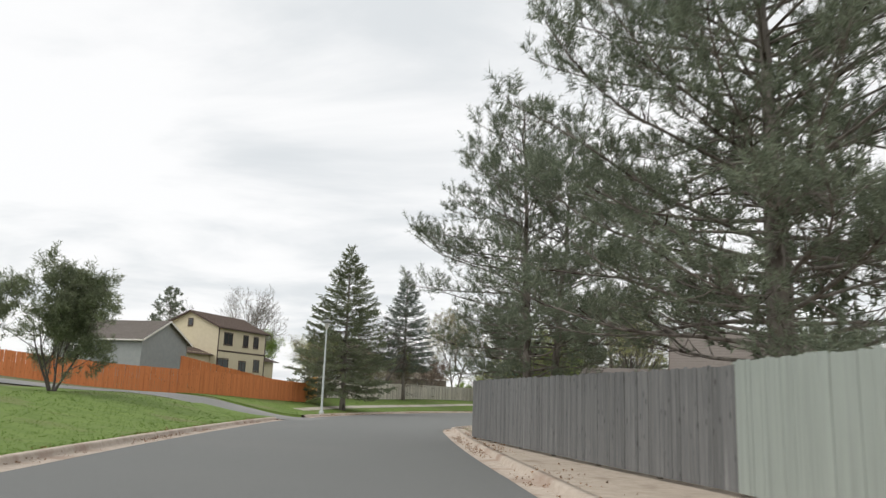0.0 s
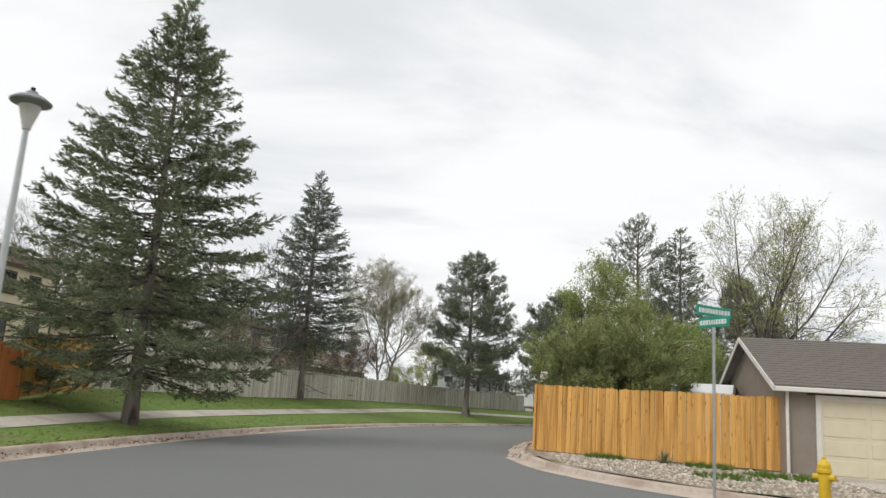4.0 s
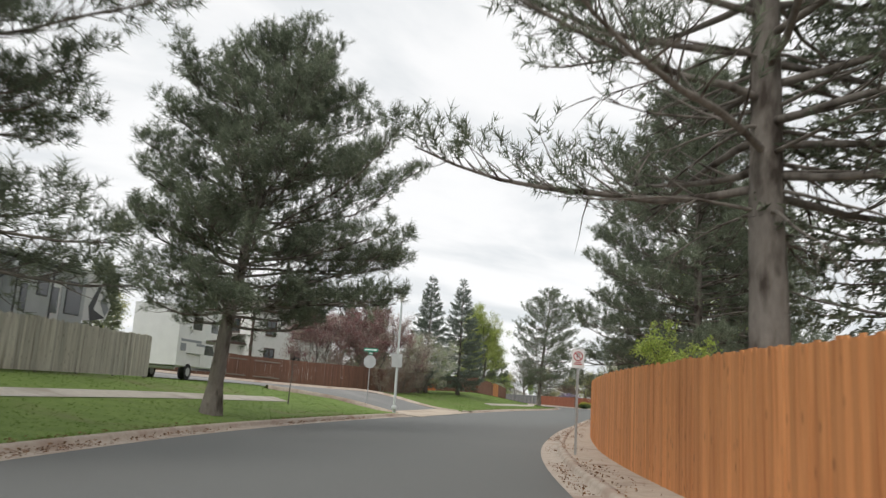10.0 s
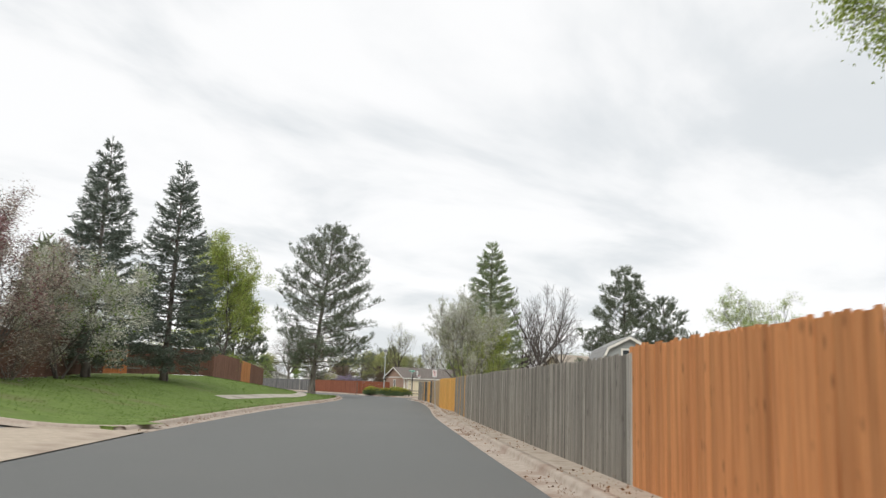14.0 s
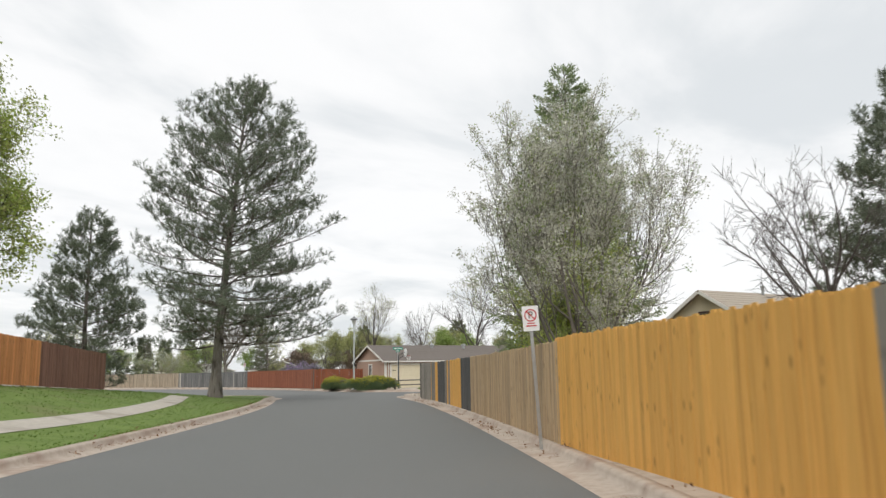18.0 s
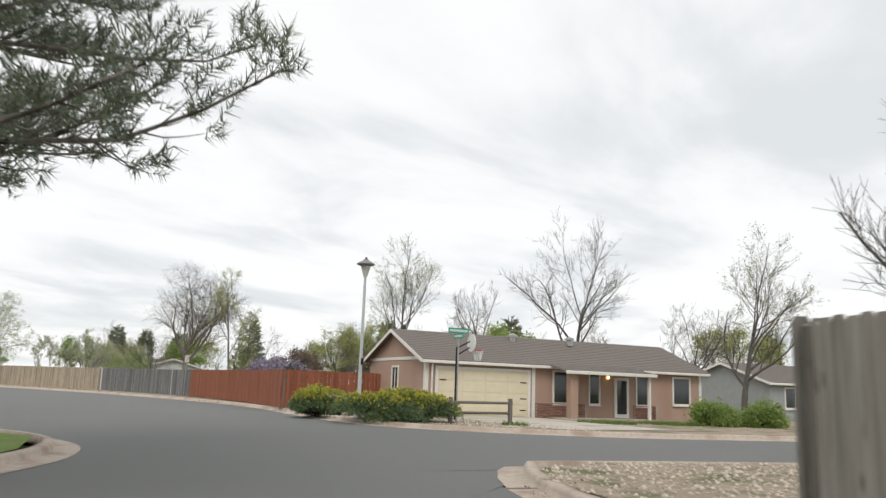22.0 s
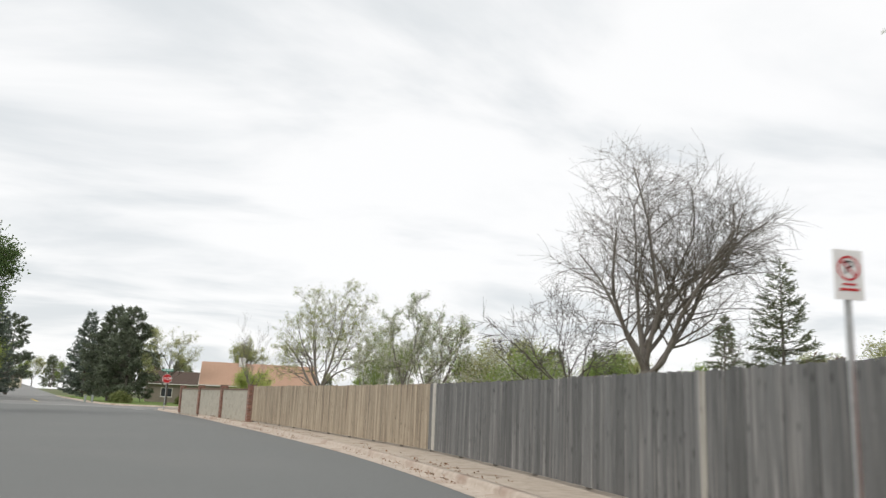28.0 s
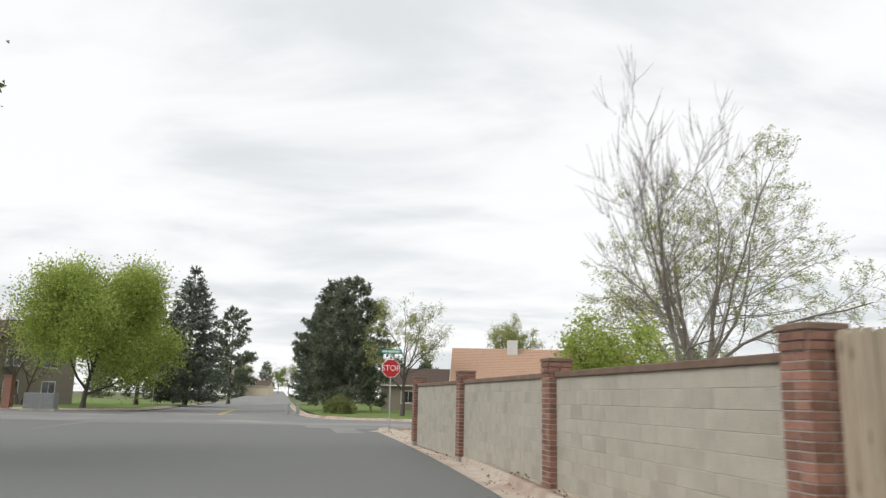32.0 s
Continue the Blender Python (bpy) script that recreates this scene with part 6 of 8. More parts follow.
# ---- street furniture ----
def street_lamp(pos, base, tall, label):
    ob = thing("street_lamp", pose(pos[0], pos[1], base), label, "street lamp", "street lamps along the road")
    part("pole", cyl((0, 0, -0.2), (0, 0, tall - 0.75), 0.085, 0.05, 12), LAMP_PAINT, ob)
    part("base_cover", lathe([(0.17, 0), (0.17, 0.12), (0.12, 0.2), (0.09, 0.22)], 12), LAMP_PAINT, ob)
    part("lens", lathe([(0.075, tall - 0.78), (0.09, tall - 0.7), (0.19, tall - 0.36), (0.20, tall - 0.32)], 16), LAMP_LENS, ob, "clouded tapering lamp lens")
    part("hood", lathe([(0.19, tall - 0.33), (0.36, tall - 0.27), (0.37, tall - 0.24), (0.25, tall - 0.15), (0.12, tall - 0.10), (0.10, tall - 0.05)], 24), LAMP_DARK, ob, "wide flat grey hood")
    part("sensor", lathe([(0.045, tall - 0.06), (0.045, tall + 0.03), (0.02, tall + 0.05)], 10), BLACK_SIGN, ob)
    return ob


street_lamp((1.3, 67.3), 0.18, 6.5, "pale grey street lamp at the side-street corner")
lb = street_lamp((41.6, 145.6), 0.35, 6.75, "pale grey street lamp with a sign on its pole")
part("sign_back", box(-0.3, -0.11, 2.3, 0.3, -0.09, 3.05), SIGN_BACK, lb, "bare metal back of a sign", pose(0, 0, 0, 0, 0, -45))
lc = street_lamp((118.8, 215.9), 0.15, 6.3, "pale grey street lamp among juniper bushes")
part("tag_plate", box(-0.06, -0.10, 2.05, 0.06, -0.07, 2.3), BLACK_SIGN, lc)


def lettering(parent, text, size, mat, m, name="lettering"):
    cu = bpy.data.curves.new(name, 'FONT')
    cu.body, cu.size, cu.align_x, cu.align_y, cu.extrude = text, size, 'CENTER', 'CENTER', 0.0015
    tmp = bpy.data.objects.new("tmp_text", cu)
    me = bpy.data.meshes.new_from_object(tmp)
    bpy.data.objects.remove(tmp)
    bpy.data.curves.remove(cu)
    me.materials.append(mat)
    return place(name, me, parent, "", m)


FLAT = pose(0, -0.004, 0, 90, 0, 0)


def ring(r0, r1, mat, parent, m, n=28):
    bm = bmesh.new()
    a = [[bm.verts.new((r * math.cos(t), y, r * math.sin(t))) for t in (2 * math.pi * i / n for i in range(n))] for r in (r0, r1) for y in (0.0, -0.003)]
    for i in range(n):
        j = (i + 1) % n
        bm.faces.new((a[1][i], a[1][j], a[3][j], a[3][i]))
        bm.faces.new((a[0][i], a[1][i], a[1][j], a[0][j]))
        bm.faces.new((a[2][i], a[2][j], a[3][j], a[3][i]))
    bmesh.ops.recalc_face_normals(bm, faces=bm.faces[:])
    return part("ring", bm, mat, parent, "", m)


def no_parking(pos, yaw, top, lean=0.0, label="white no-parking sign on a steel post beside the fence"):
    ob = thing("no_parking_sign", pose(pos[0], pos[1], land(*pos), 0, lean, yaw), label, "sign", "no-parking signs along the fences")
    part("post", box(-0.03, -0.02, -0.2, 0.03, 0.02, top, 0.006), STEEL, ob)
    pl = part("plate", box(-0.155, -0.032, top - 0.46, 0.155, -0.026, top + 0.01, 0.002), WHITE_SIGN, ob)
    m = Matrix.Translation((0, -0.034, top - 0.165))
    ring(0.098, 0.118, RED_SIGN, pl, m)
    part("slash", box(-0.105, -0.005, -0.009, 0.105, 0.0, 0.009), RED_SIGN, pl, "", m @ pose(0, 0, 0, 0, 45, 0))
    lettering(pl, "P", 0.19, BLACK_SIGN, m @ pose(0, -0.001, 0, 90, 0, 0))
    part("arrow", box(-0.10, -0.036, top - 0.375, 0.10, -0.033, top - 0.352), RED_SIGN, pl)
    part("print_bar", box(-0.07, -0.036, top - 0.325, 0.07, -0.033, top - 0.305), RED_SIGN, pl)
    return ob


def facing(s):
    """The turn of a sign that faces oncoming traffic at that station."""
    return math.degrees(along(s, 0)[2]) - 90


no_parking((15.95, 86.0), facing(100), 2.95)
no_parking((23.5, 104.4), facing(124), 2.95)
no_parking((34.4, 121.9), facing(146), 2.55)
no_parking((84.35, 174.75), facing(222), 2.5, -3.0)
no_parking((127.0, 242.9), facing(298), 2.85)


def street_name(parent, z, yaw, length=0.75):
    """A green street-name blade with plain bars for its unreadable lettering."""
    pl = part("name_blade", box(-length / 2, -0.012, z, length / 2, 0.012, z + 0.19, 0.003), GREEN_SIGN, parent, "green street-name blade", pose(0, 0, 0, 0, 0, yaw))
    rng = random.Random(int(z * 1000) + int(yaw))
    for side in (-1, 1):
        x = -length / 2 + 0.06
        while x < length / 2 - 0.08:
            w = rng.uniform(0.03, 0.07)
            part("print_bar", box(x, side * 0.012, z + 0.05, x + w, side * 0.0145, z + 0.14), WHITE_SIGN, pl)
            x += w + 0.02
    return pl


def street_sign(pos, yaw, tall, label, stop=0, disc=False):
    ob = thing("street_sign", pose(pos[0], pos[1], land(*pos), 0, 0, yaw), label, "street sign")
    part("post", cyl((0, 0, -0.2), (0, 0, tall), 0.03, sides=10), STEEL, ob)
    street_name(ob, tall + 0.20, 0, 0.9)
    street_name(ob, tall, 90, 0.75)
    if stop:
        z = tall - 0.42
        r = 0.38 / math.cos(math.pi / 8)
        face_mat = RED_SIGN if stop > 0 else SIGN_BACK
        oc = [(r * math.cos(math.pi / 8 + i * math.pi / 4), z + r * math.sin(math.pi / 8 + i * math.pi / 4)) for i in range(8)]
        oi = [(x * 0.94, z + (q - z) * 0.94) for x, q in oc]
        rim_ = part("stop_plate", prism(oc, -0.040, -0.034), WHITE_SIGN if stop > 0 else SIGN_BACK, ob, "octagonal stop plate" if stop > 0 else "bare metal back of an octagonal plate")
        part("stop_face", prism(oi, -0.044, -0.0405), face_mat, rim_)
        if stop > 0:
            lettering(rim_, "STOP", 0.33, WHITE_SIGN, pose(0, -0.046, z, 90, 0, 0))
    return ob


street_sign((14.4, 66.9), 20, 3.05, "steel post with green street-name blades by the gravel yard")
street_sign((42.0, 150.0), -45, 2.9, "street-name post with the back of a stop plate", stop=-1)
street_sign((120.6, 212.4), -22, 3.15, "steel post with a green street-name blade at the corner house")
street_sign((121.0, 308.4), facing(330) + 4, 2.95, "red stop sign with green street-name blades", stop=1)
street_sign((98.6, 345.5), 5, 3.2, "street-name post with a round plate beyond the crossing", stop=-1)

# fire hydrant
hy = thing("fire_hydrant", pose(16.3, 66.5, 0.14), "yellow fire hydrant at the kerb", "fire hydrant")
part("barrel", lathe([(0.15, 0), (0.15, 0.05), (0.105, 0.07), (0.10, 0.5), (0.13, 0.52), (0.13, 0.57), (0.11, 0.6)], 16), YELLOW_PAINT, hy)
part("bonnet", lathe([(0.12, 0.6), (0.115, 0.66), (0.07, 0.73), (0.03, 0.75), (0.03, 0.80), (0.01, 0.81)], 16), YELLOW_PAINT, hy)
for a in (0, 90, 180):
    c = cyl((0, 0, 0), (0.2, 0, 0), 0.06, 0.055)
    part("outlet", c, YELLOW_PAINT, hy, "", pose(0, 0, 0.44, 0, 0, a - 60))

# pale covered trailer behind the golden fence
ct = thing("camping_trailer", pose(21.2, 81.5, 0.15, 0, 0, 60), "white rounded camping trailer behind the golden fence", "trailer")
body = prism([(-2.4, 0.5), (2.4, 0.5), (2.45, 1.6), (2.25, 2.3), (1.8, 2.6), (-1.9, 2.62), (-2.4, 2.3)], -1.05, 1.05)
part("body", body, RV_WHITE, ct)
part("stripe", box(-2.0, -1.062, 1.75, 1.6, -1.05, 1.9), RV_GREY, ct)
for sx in (-0.4, 0.4):
    part("wheel", cyl((sx, -1.0, 0.33), (sx, -0.78, 0.33), 0.33, sides=16), TYRE, ct)

# fifth-wheel trailer behind the pale fence
rv = thing("travel_trailer", pose(23.7, 141.3, 1.5, 0, 0, -128.0), "large grey and white travel trailer with black window bands", "travel trailer")
rb = prism([(11.6, 0.7), (3.0, 0.7), (2.8, 1.6), (0.25, 1.9), (0.0, 2.5), (0.7, 3.3), (1.5, 3.6), (11.45, 3.6), (11.6, 3.4)], 0, 2.5)
part("body", rb, RV_WHITE, rv)
part("roof_cap", box(1.4, -0.04, 3.56, 11.6, 2.54, 3.66, 0.03), RV_WHITE, rv)
part("rear_panel", box(11.6, 0.05, 0.75, 11.607, 2.45, 3.4), RV_PALE, rv, "pale grey rear panel")
part("side_panel", box(1.8, 2.5, 0.75, 7.1, 2.507, 3.3), RV_PALE, rv, "pale blue-grey side panel")
part("rear_window", box(11.607, 0.8, 2.2, 11.62, 1.7, 2.8), GLASS_DARK, rv)
part("nose_stripe", prism([(0.3, 1.95), (1.3, 1.75), (1.5, 2.3), (0.9, 3.2), (0.75, 3.2), (1.15, 2.2)], 2.5, 2.508), RV_BLACK, rv, "black swept graphic on the nose")
part("nose_stripe", prism([(0.1, 2.3), (0.35, 2.0), (0.75, 2.5), (0.55, 2.9)], 2.5, 2.508), RV_GREY, rv)
for a in (11.54, 7.1):
    part("trim_line", box(a - 0.04, 2.5, 0.75, a + 0.04, 2.515, 3.55), RV_BLACK, rv)
so = part("slide_out", box(4.4, 2.5, 1.0, 6.3, 2.95, 3.2, 0.03), RV_PALE, rv, "pale slide-out room with black edges")
for a, b, c, d in ((4.4, 1.0, 4.48, 3.2), (6.22, 1.0, 6.3, 3.2), (4.48, 3.12, 6.22, 3.2)):
    part("seal", box(a, 2.95, b, c, 2.962, d), RV_BLACK, so)
for a, w, z, h, y in ((9.5, 0.5, 1.5, 1.4, 2.5), (7.3, 0.6, 1.3, 1.6, 2.5), (2.1, 0.85, 1.9, 1.1, 2.507), (4.7, 0.5, 2.3, 0.55, 2.95), (5.75, 0.25, 1.7, 0.8, 2.95)):
    wn_ = part("window", box(a - 0.05, y, z - 0.05, a + w + 0.05, y + 0.02, z + h + 0.05, 0.01), RV_BLACK, rv)
    part("pane", box(a, y + 0.02, z, a + w, y + 0.026, z + h), GLASS_DARK, wn_)
for a in (8.2, 3.3):
    part("door_frame", box(a - 0.05, 2.507, 0.85, a + 0.72, 2.522, 3.0), RV_BLACK, rv)
    dd = part("door", box(a, 2.522, 0.9, a + 0.67, 2.545, 2.95, 0.01), RV_WHITE, rv)
    part("pane", box(a + 0.15, 2.545, 1.8, a + 0.52, 2.552, 2.7), GLASS_DARK, dd)
part("awning", cyl((2.2, 2.6, 3.4), (8.7, 2.6, 3.4), 0.07), RV_BLACK, rv)
part("awning_arm", cyl((5.5, 2.62, 3.35), (7.2, 2.56, 2.2), 0.025), RV_BLACK, rv)
for a in (7.6, 8.6):
    part("wheel", cyl((a, 2.3, 0.38), (a, 2.52, 0.38), 0.38, sides=18), TYRE, rv)
part("roof_box", box(5.0, 0.8, 3.66, 5.9, 1.7, 3.95, 0.05), RV_WHITE, rv)
part("jack", box(1.6, 0.8, -0.1, 1.8, 1.7, 1.9), STEEL, rv)

# pickup with a camper body
tk = thing("pickup_camper", pose(29.1, 144.6, land(29.1, 144.6) - 0.02, 0, 0, 53.0), "white pickup truck carrying a slide-in camper", "truck")
part("bed", box(-1.2, -0.95, 0.6, 1.3, 0.95, 1.25, 0.05), RV_WHITE, tk)
cab = prism([(1.3, 0.6), (4.65, 0.6), (4.7, 1.0), (4.6, 1.12), (3.2, 1.22), (2.75, 1.78), (1.35, 1.80)], -0.93, 0.93)
bmesh.ops.bevel(cab, geom=cab.edges[:], offset=0.04, segments=1, affect='EDGES')
cb = part("cab", cab, RV_WHITE, tk)
for y in (-0.94, 0.925):
    part("side_window", prism([(1.5, 1.25), (2.95, 1.25), (2.68, 1.7), (1.5, 1.72)], y, y + 0.015), GLASS_DARK, cb)
part("windscreen", box(2.72, -0.8, 1.26, 3.2, 0.8, 1.3), GLASS_DARK, cb, "", None)
part("bumper", box(4.62, -0.95, 0.5, 4.78, 0.95, 0.72, 0.04), STEEL, tk)
part("bumper", box(-1.35, -0.95, 0.45, -1.2, 0.95, 0.62, 0.03), STEEL, tk)
for y in (-0.7, 0.5):
    part("headlight", box(4.66, y, 0.82, 4.72, y + 0.22, 0.98), LAMP_LENS, cb)
camper = prism([(-1.6, 1.25), (1.35, 1.25), (1.4, 1.95), (3.3, 2.1), (3.45, 2.7), (3.0, 3.35), (-1.65, 3.38)], -1.1, 1.1)
cm = part("camper_body", camper, RV_WHITE, tk, "white slide-in camper with an overcab bunk")
for y in (-1.115, 1.1):
    part("window", box(1.9, y, 2.35, 2.7, y + 0.015, 2.9), GLASS_DARK, cm)
    part("window", box(-0.2, y, 2.35, 0.8, y + 0.015, 2.95), GLASS_DARK, cm)
    part("stripe", box(-1.3, y, 1.75, 0.9, y + 0.012, 1.86), RV_GREY, cm)
    part("locker", box(-1.3, y, 1.32, -0.75, y + 0.014, 1.66), RV_GREY, cm)
    part("stripe", box(0.4, y, 1.6, 1.3, y + 0.012, 1.72), RV_GREY, cm)
part("wing_panel", box(-1.6, -1.1, 0.65, -0.6, 1.1, 1.25), RV_WHITE, tk)
for x in (0.0, 3.55):
    for y in (-0.98, 0.76):
        w = part("wheel", cyl((x, y, 0.38), (x, y + 0.22, 0.38), 0.38, sides=18), TYRE, tk)
        part("rim", cyl((x, y - 0.012, 0.38), (x, y + 0.232, 0.38), 0.2, sides=14), STEEL, w)

# sapling on the lawn corner
sp = thing("sapling", pose(33.8, 141.0, land(33.8, 141.0)), "thin young sapling tied on the lawn", "tree")
part("stem", tubes_bm([(0, 0, 0, 0.05, 0, 1.4, 0.03, 0.02), (0.05, 0, 1.4, 0.0, 0.05, 2.3, 0.02, 0.008), (0.03, 0, 1.2, 0.35, 0.1, 1.9, 0.012, 0.005)]), BARK_GREY, sp)

# old stump and logs in the corner yard
st_ = thing("tree_stump", pose(14.6, 51.6, 0.14, 0, 0, 30), "weathered dark fallen stump with torn roots", "stump")
part("bole", gnarled((-0.55, 0, 0.28), (0.6, 0.1, 0.33), 0.30, 0.24, 5), BARK_GREY, st_)
for i, (a, b) in enumerate((((-0.5, 0, 0.3), (-1.0, 0.3, 0.05)), ((-0.5, 0, 0.25), (-1.1, -0.2, 0.15)), ((-0.4, 0, 0.4), (-0.9, 0.1, 0.5)))):
    part("root", cyl(a, b, 0.09, 0.03, 7), BARK_GREY, st_)
for i, (x, y, a, r, L) in enumerate(((13.6, 50.4, 70, 0.10, 0.8), (15.6, 50.6, 20, 0.09, 0.7), (14.0, 49.4, 110, 0.12, 0.6))):
    lg = thing("log", pose(x, y, 0.14 + r, 0, 0, a), "short weathered log lying in the yard", "log", "logs in the corner yard")
    part("bole", gnarled((-L / 2, 0, 0), (L / 2, 0, 0), r, r * 0.9, 7 + i), BARK_PALE, lg)

# utility box and fence beyond the crossing
ub = thing("utility_box", pose(95.5, 331.5, 0.1, 0, 0, 10), "dark green utility cabinet on the far lawn", "utility box")
part("body", box(-1.0, -0.6, 0, 1.0, 0.6, 1.15, 0.04), LAMP_DARK, ub)
part("plinth", box(-1.1, -0.7, -0.1, 1.1, 0.7, 0.06), PAVING, ub)
for x, y in ((112.6, 333.2), (113.3, 333.6)):
    pd = thing("utility_pedestal", pose(x, y, 0.1), "pale green utility pedestal on the lawn", "utility box")
    part("body", box(-0.12, -0.12, 0, 0.12, 0.12, 0.8, 0.03), W_GREEN, pd)


# ---- block wall with brick piers ----
WALL = [(125.5, 281.3), (124.43, 287.35), (123.35, 293.6), (122.25, 299.7)]
BLOCK_MESH = []
for i in range(3):
    a, b = np.array(WALL[i]), np.array(WALL[i + 1])
    d = unit(b - a)
    yaw = math.degrees(math.atan2(d[1], d[0]))
    a2 = a + d * 0.2
    L = float(np.linalg.norm(b - a)) - 0.40
    ob = thing("block_wall", pose(a2[0], a2[1], 0.14, 0, 0, yaw), "grey-beige concrete block wall between brick piers", "wall", "block wall panels")
    part("core", box(0, -0.071, -0.1, L, 0.071, 1.66), BLOCK, ob)
    n = int(L / 0.405)
    bl = L / n
    rng = random.Random(i)
    for r in range(8):
        for c in range(n):
            if not BLOCK_MESH:
                BLOCK_MESH.append(part("block", box(0, -0.075, 0, 0.398, 0.075, 0.199, 0.004), BLOCK, ob, "", pose(0, 0, 0.03)).data)
                continue
            if r % 2 and c == n - 1:
                continue
            place("block", BLOCK_MESH[0], ob, "", pose(c * bl + (bl / 2 if r % 2 else 0), rng.uniform(-0.002, 0.002), 0.03 + r * 0.2045))
    part("cap", box(0, -0.11, 1.66, L, 0.11, 1.75, 0.01), BLOCK_CAP, ob, "dark brown cap course")
PIER_BRICK = []
for i, (x, y) in enumerate(WALL):
    d = unit(np.array(WALL[min(i + 1, 3)]) - np.array(WALL[min(i, 2)]))
    ob = thing("brick_pier", pose(x, y, 0.13, 0, 0, math.degrees(math.atan2(d[1], d[0]))) @ Matrix.Diagonal((0.84, 0.84, 1, 1)), "red-brown brick pier with a projecting cap", "pier", "brick piers of the wall")
    part("core", box(-0.213, -0.213, -0.1, 0.213, 0.213, 1.95), MORTAR, ob)
    for r in range(24):
        g = 0.024 if r >= 22 else 0.0
        for k in range(4):
            for q in range(2):
                if not PIER_BRICK:
                    PIER_BRICK.append(part("brick", box(-0.099, -0.02, 0, 0.099, 0.02, 0.066, 0.003), BRICK, ob, "", pose(-0.11, -0.20, 0.01)).data)
                    continue
                m = pose(0, 0, 0, 0, 0, 90 * k) @ pose(-0.108 + q * 0.212 + (0.012 if r % 2 else -0.012), -0.200 - g, 0.01 + r * 0.0795)
                place("brick", PIER_BRICK[0], ob, "", m)
    part("cap", box(-0.245, -0.245, 1.92, 0.245, 0.245, 1.98, 0.01), BLOCK_CAP, ob)

# iron fence with brick posts by the apartments
for i in range(4):
    x, y = 72 + i * 6.5, 336.5 - i * 0.6
    ob = thing("brick_post", pose(x, y, 0.1), "brick gate post by the apartments", "pier", "brick posts by the apartments")
    part("shaft", box(-0.3, -0.3, -0.1, 0.3, 0.3, 2.3, 0.02), BRICK, ob)
    part("cap", box(-0.36, -0.36, 2.3, 0.36, 0.36, 2.42, 0.02), BLOCK_CAP, ob)
    if i < 3:
        fe = thing("iron_fence", pose(x + 0.4, y, 0.1, 0, 0, -5.3), "black iron railing between brick posts", "fence", "iron railings by the apartments")
        for z in (0.15, 1.35):
            part("rail", box(0, -0.02, z, 5.7, 0.02, z + 0.04), BLACK_SIGN, fe)
        bars = None
        for k in range(28):
            if bars is None:
                bars = part("bar", box(-0.01, -0.01, 0, 0.01, 0.01, 1.5), BLACK_SIGN, fe, "", pose(0.1, 0, 0.02)).data
            else:
                place("bar", bars, fe, "", pose(0.1 + k * 0.2, 0, 0.02))
# first stretch: behind the grey fence and up the left bank
pine((17.0, 30.0), 15, 6.6, 11, "large dark ponderosa pine towering behind the grey fence", bare=0.15, limbs=120, lean_dead=8, trunk_r=0.28, fat=0.98, dense=0.95, low=1.0, top=0.45)
pine((12.75, 40.8), 11.8, 4.4, 12, "broad many-stemmed pine behind the grey fence", bare=0.16, limbs=96, top=0.42, fat=0.85, low=0.5, dense=0.66, tilt=(-0.02, 0))
pine((13.7, 41.6), 11.2, 4.3, 121, "second stem of a broad pine behind the grey fence", bare=0.14, limbs=66, top=0.42, fat=0.9, low=0.7, dense=0.55, tilt=(0.08, 0.02))
pine((20.5, 37.5), 13, 4.6, 61, "dark pine in the yard behind the grey fence", bare=0.05, limbs=46, fat=1.4)
broadleaf((-7.4, 47.8), 5.9, 62, "clump of grey-green junipers on the lawn", N_SPRUCE, 7500, 0.15, trunks=4, name="juniper_tree", ball=0.24, wide=3.2, needle=True, first=0.12, clump=0.6)
spruce((1.4, 76.8), 13.4, 4.9, 21, "big dense spruce with drooping branches on the lawn", N_SPRUCE, bare=0.12, dense=1.9, fat=0.9, hang=0.10)
spruce((4.6, 102.8), 14.6, 4.2, 22, "tall blue-green spruce behind the grey fence", N_BLUE, bare=0.24, dead=75, dense=1.5)
broadleaf((-2.9, 90.5), 6.2, 631, "wide willowy tree in pale grey-green leaf behind the pale fence", L_BUD, 5200, 0.08, levels=5, trunks=3, second=L_WHITE, second_n=1500, wide=3.0, ball=0.2)
broadleaf((2.0, 99.5), 9.5, 63, "bare twiggy tree behind the pale fence", levels=5, trunks=2, wide=4.2, fill=1.5, twig=0.010)
for i, (x, y, h, w) in enumerate(((-2.6, 86.5, 6.5, 3.0), (-0.6, 93.0, 6.0, 3.0), (1.0, 96.4, 4.6, 2.4), (4.2, 107.0, 4.6, 2.6))):
    broadleaf((x, y), h, 640 + i, "tangle of bare greyish twigs behind the pale fence", L_DRY, 1500, 0.06, levels=5, trunks=3, wide=w, second=L_BUD, second_n=700, first=0.08, fill=1.2)
broadleaf((10.5, 123.5), 12.5, 64, "wide budding tree with pinkish buds behind the fence", L_PINKBUD, 7000, 0.07, levels=5, bark=BARK_PALE, trunks=2, wide=5.2, second=L_BUD, second_n=5000, clump=0.8, fill=1.3, ball=0.1)
broadleaf((3.4, 110.5), 5.6, 651, "brownish budding shrub tree behind the fence", L_DRY, 3000, 0.07, levels=5, trunks=3, wide=2.8, second=L_BUD, second_n=900)
broadleaf((7.6, 118.5), 5.0, 652, "tangled budding shrub tree behind the fence", L_DRY, 3000, 0.07, levels=5, trunks=3, wide=2.8, second=L_PURPLE, second_n=500)
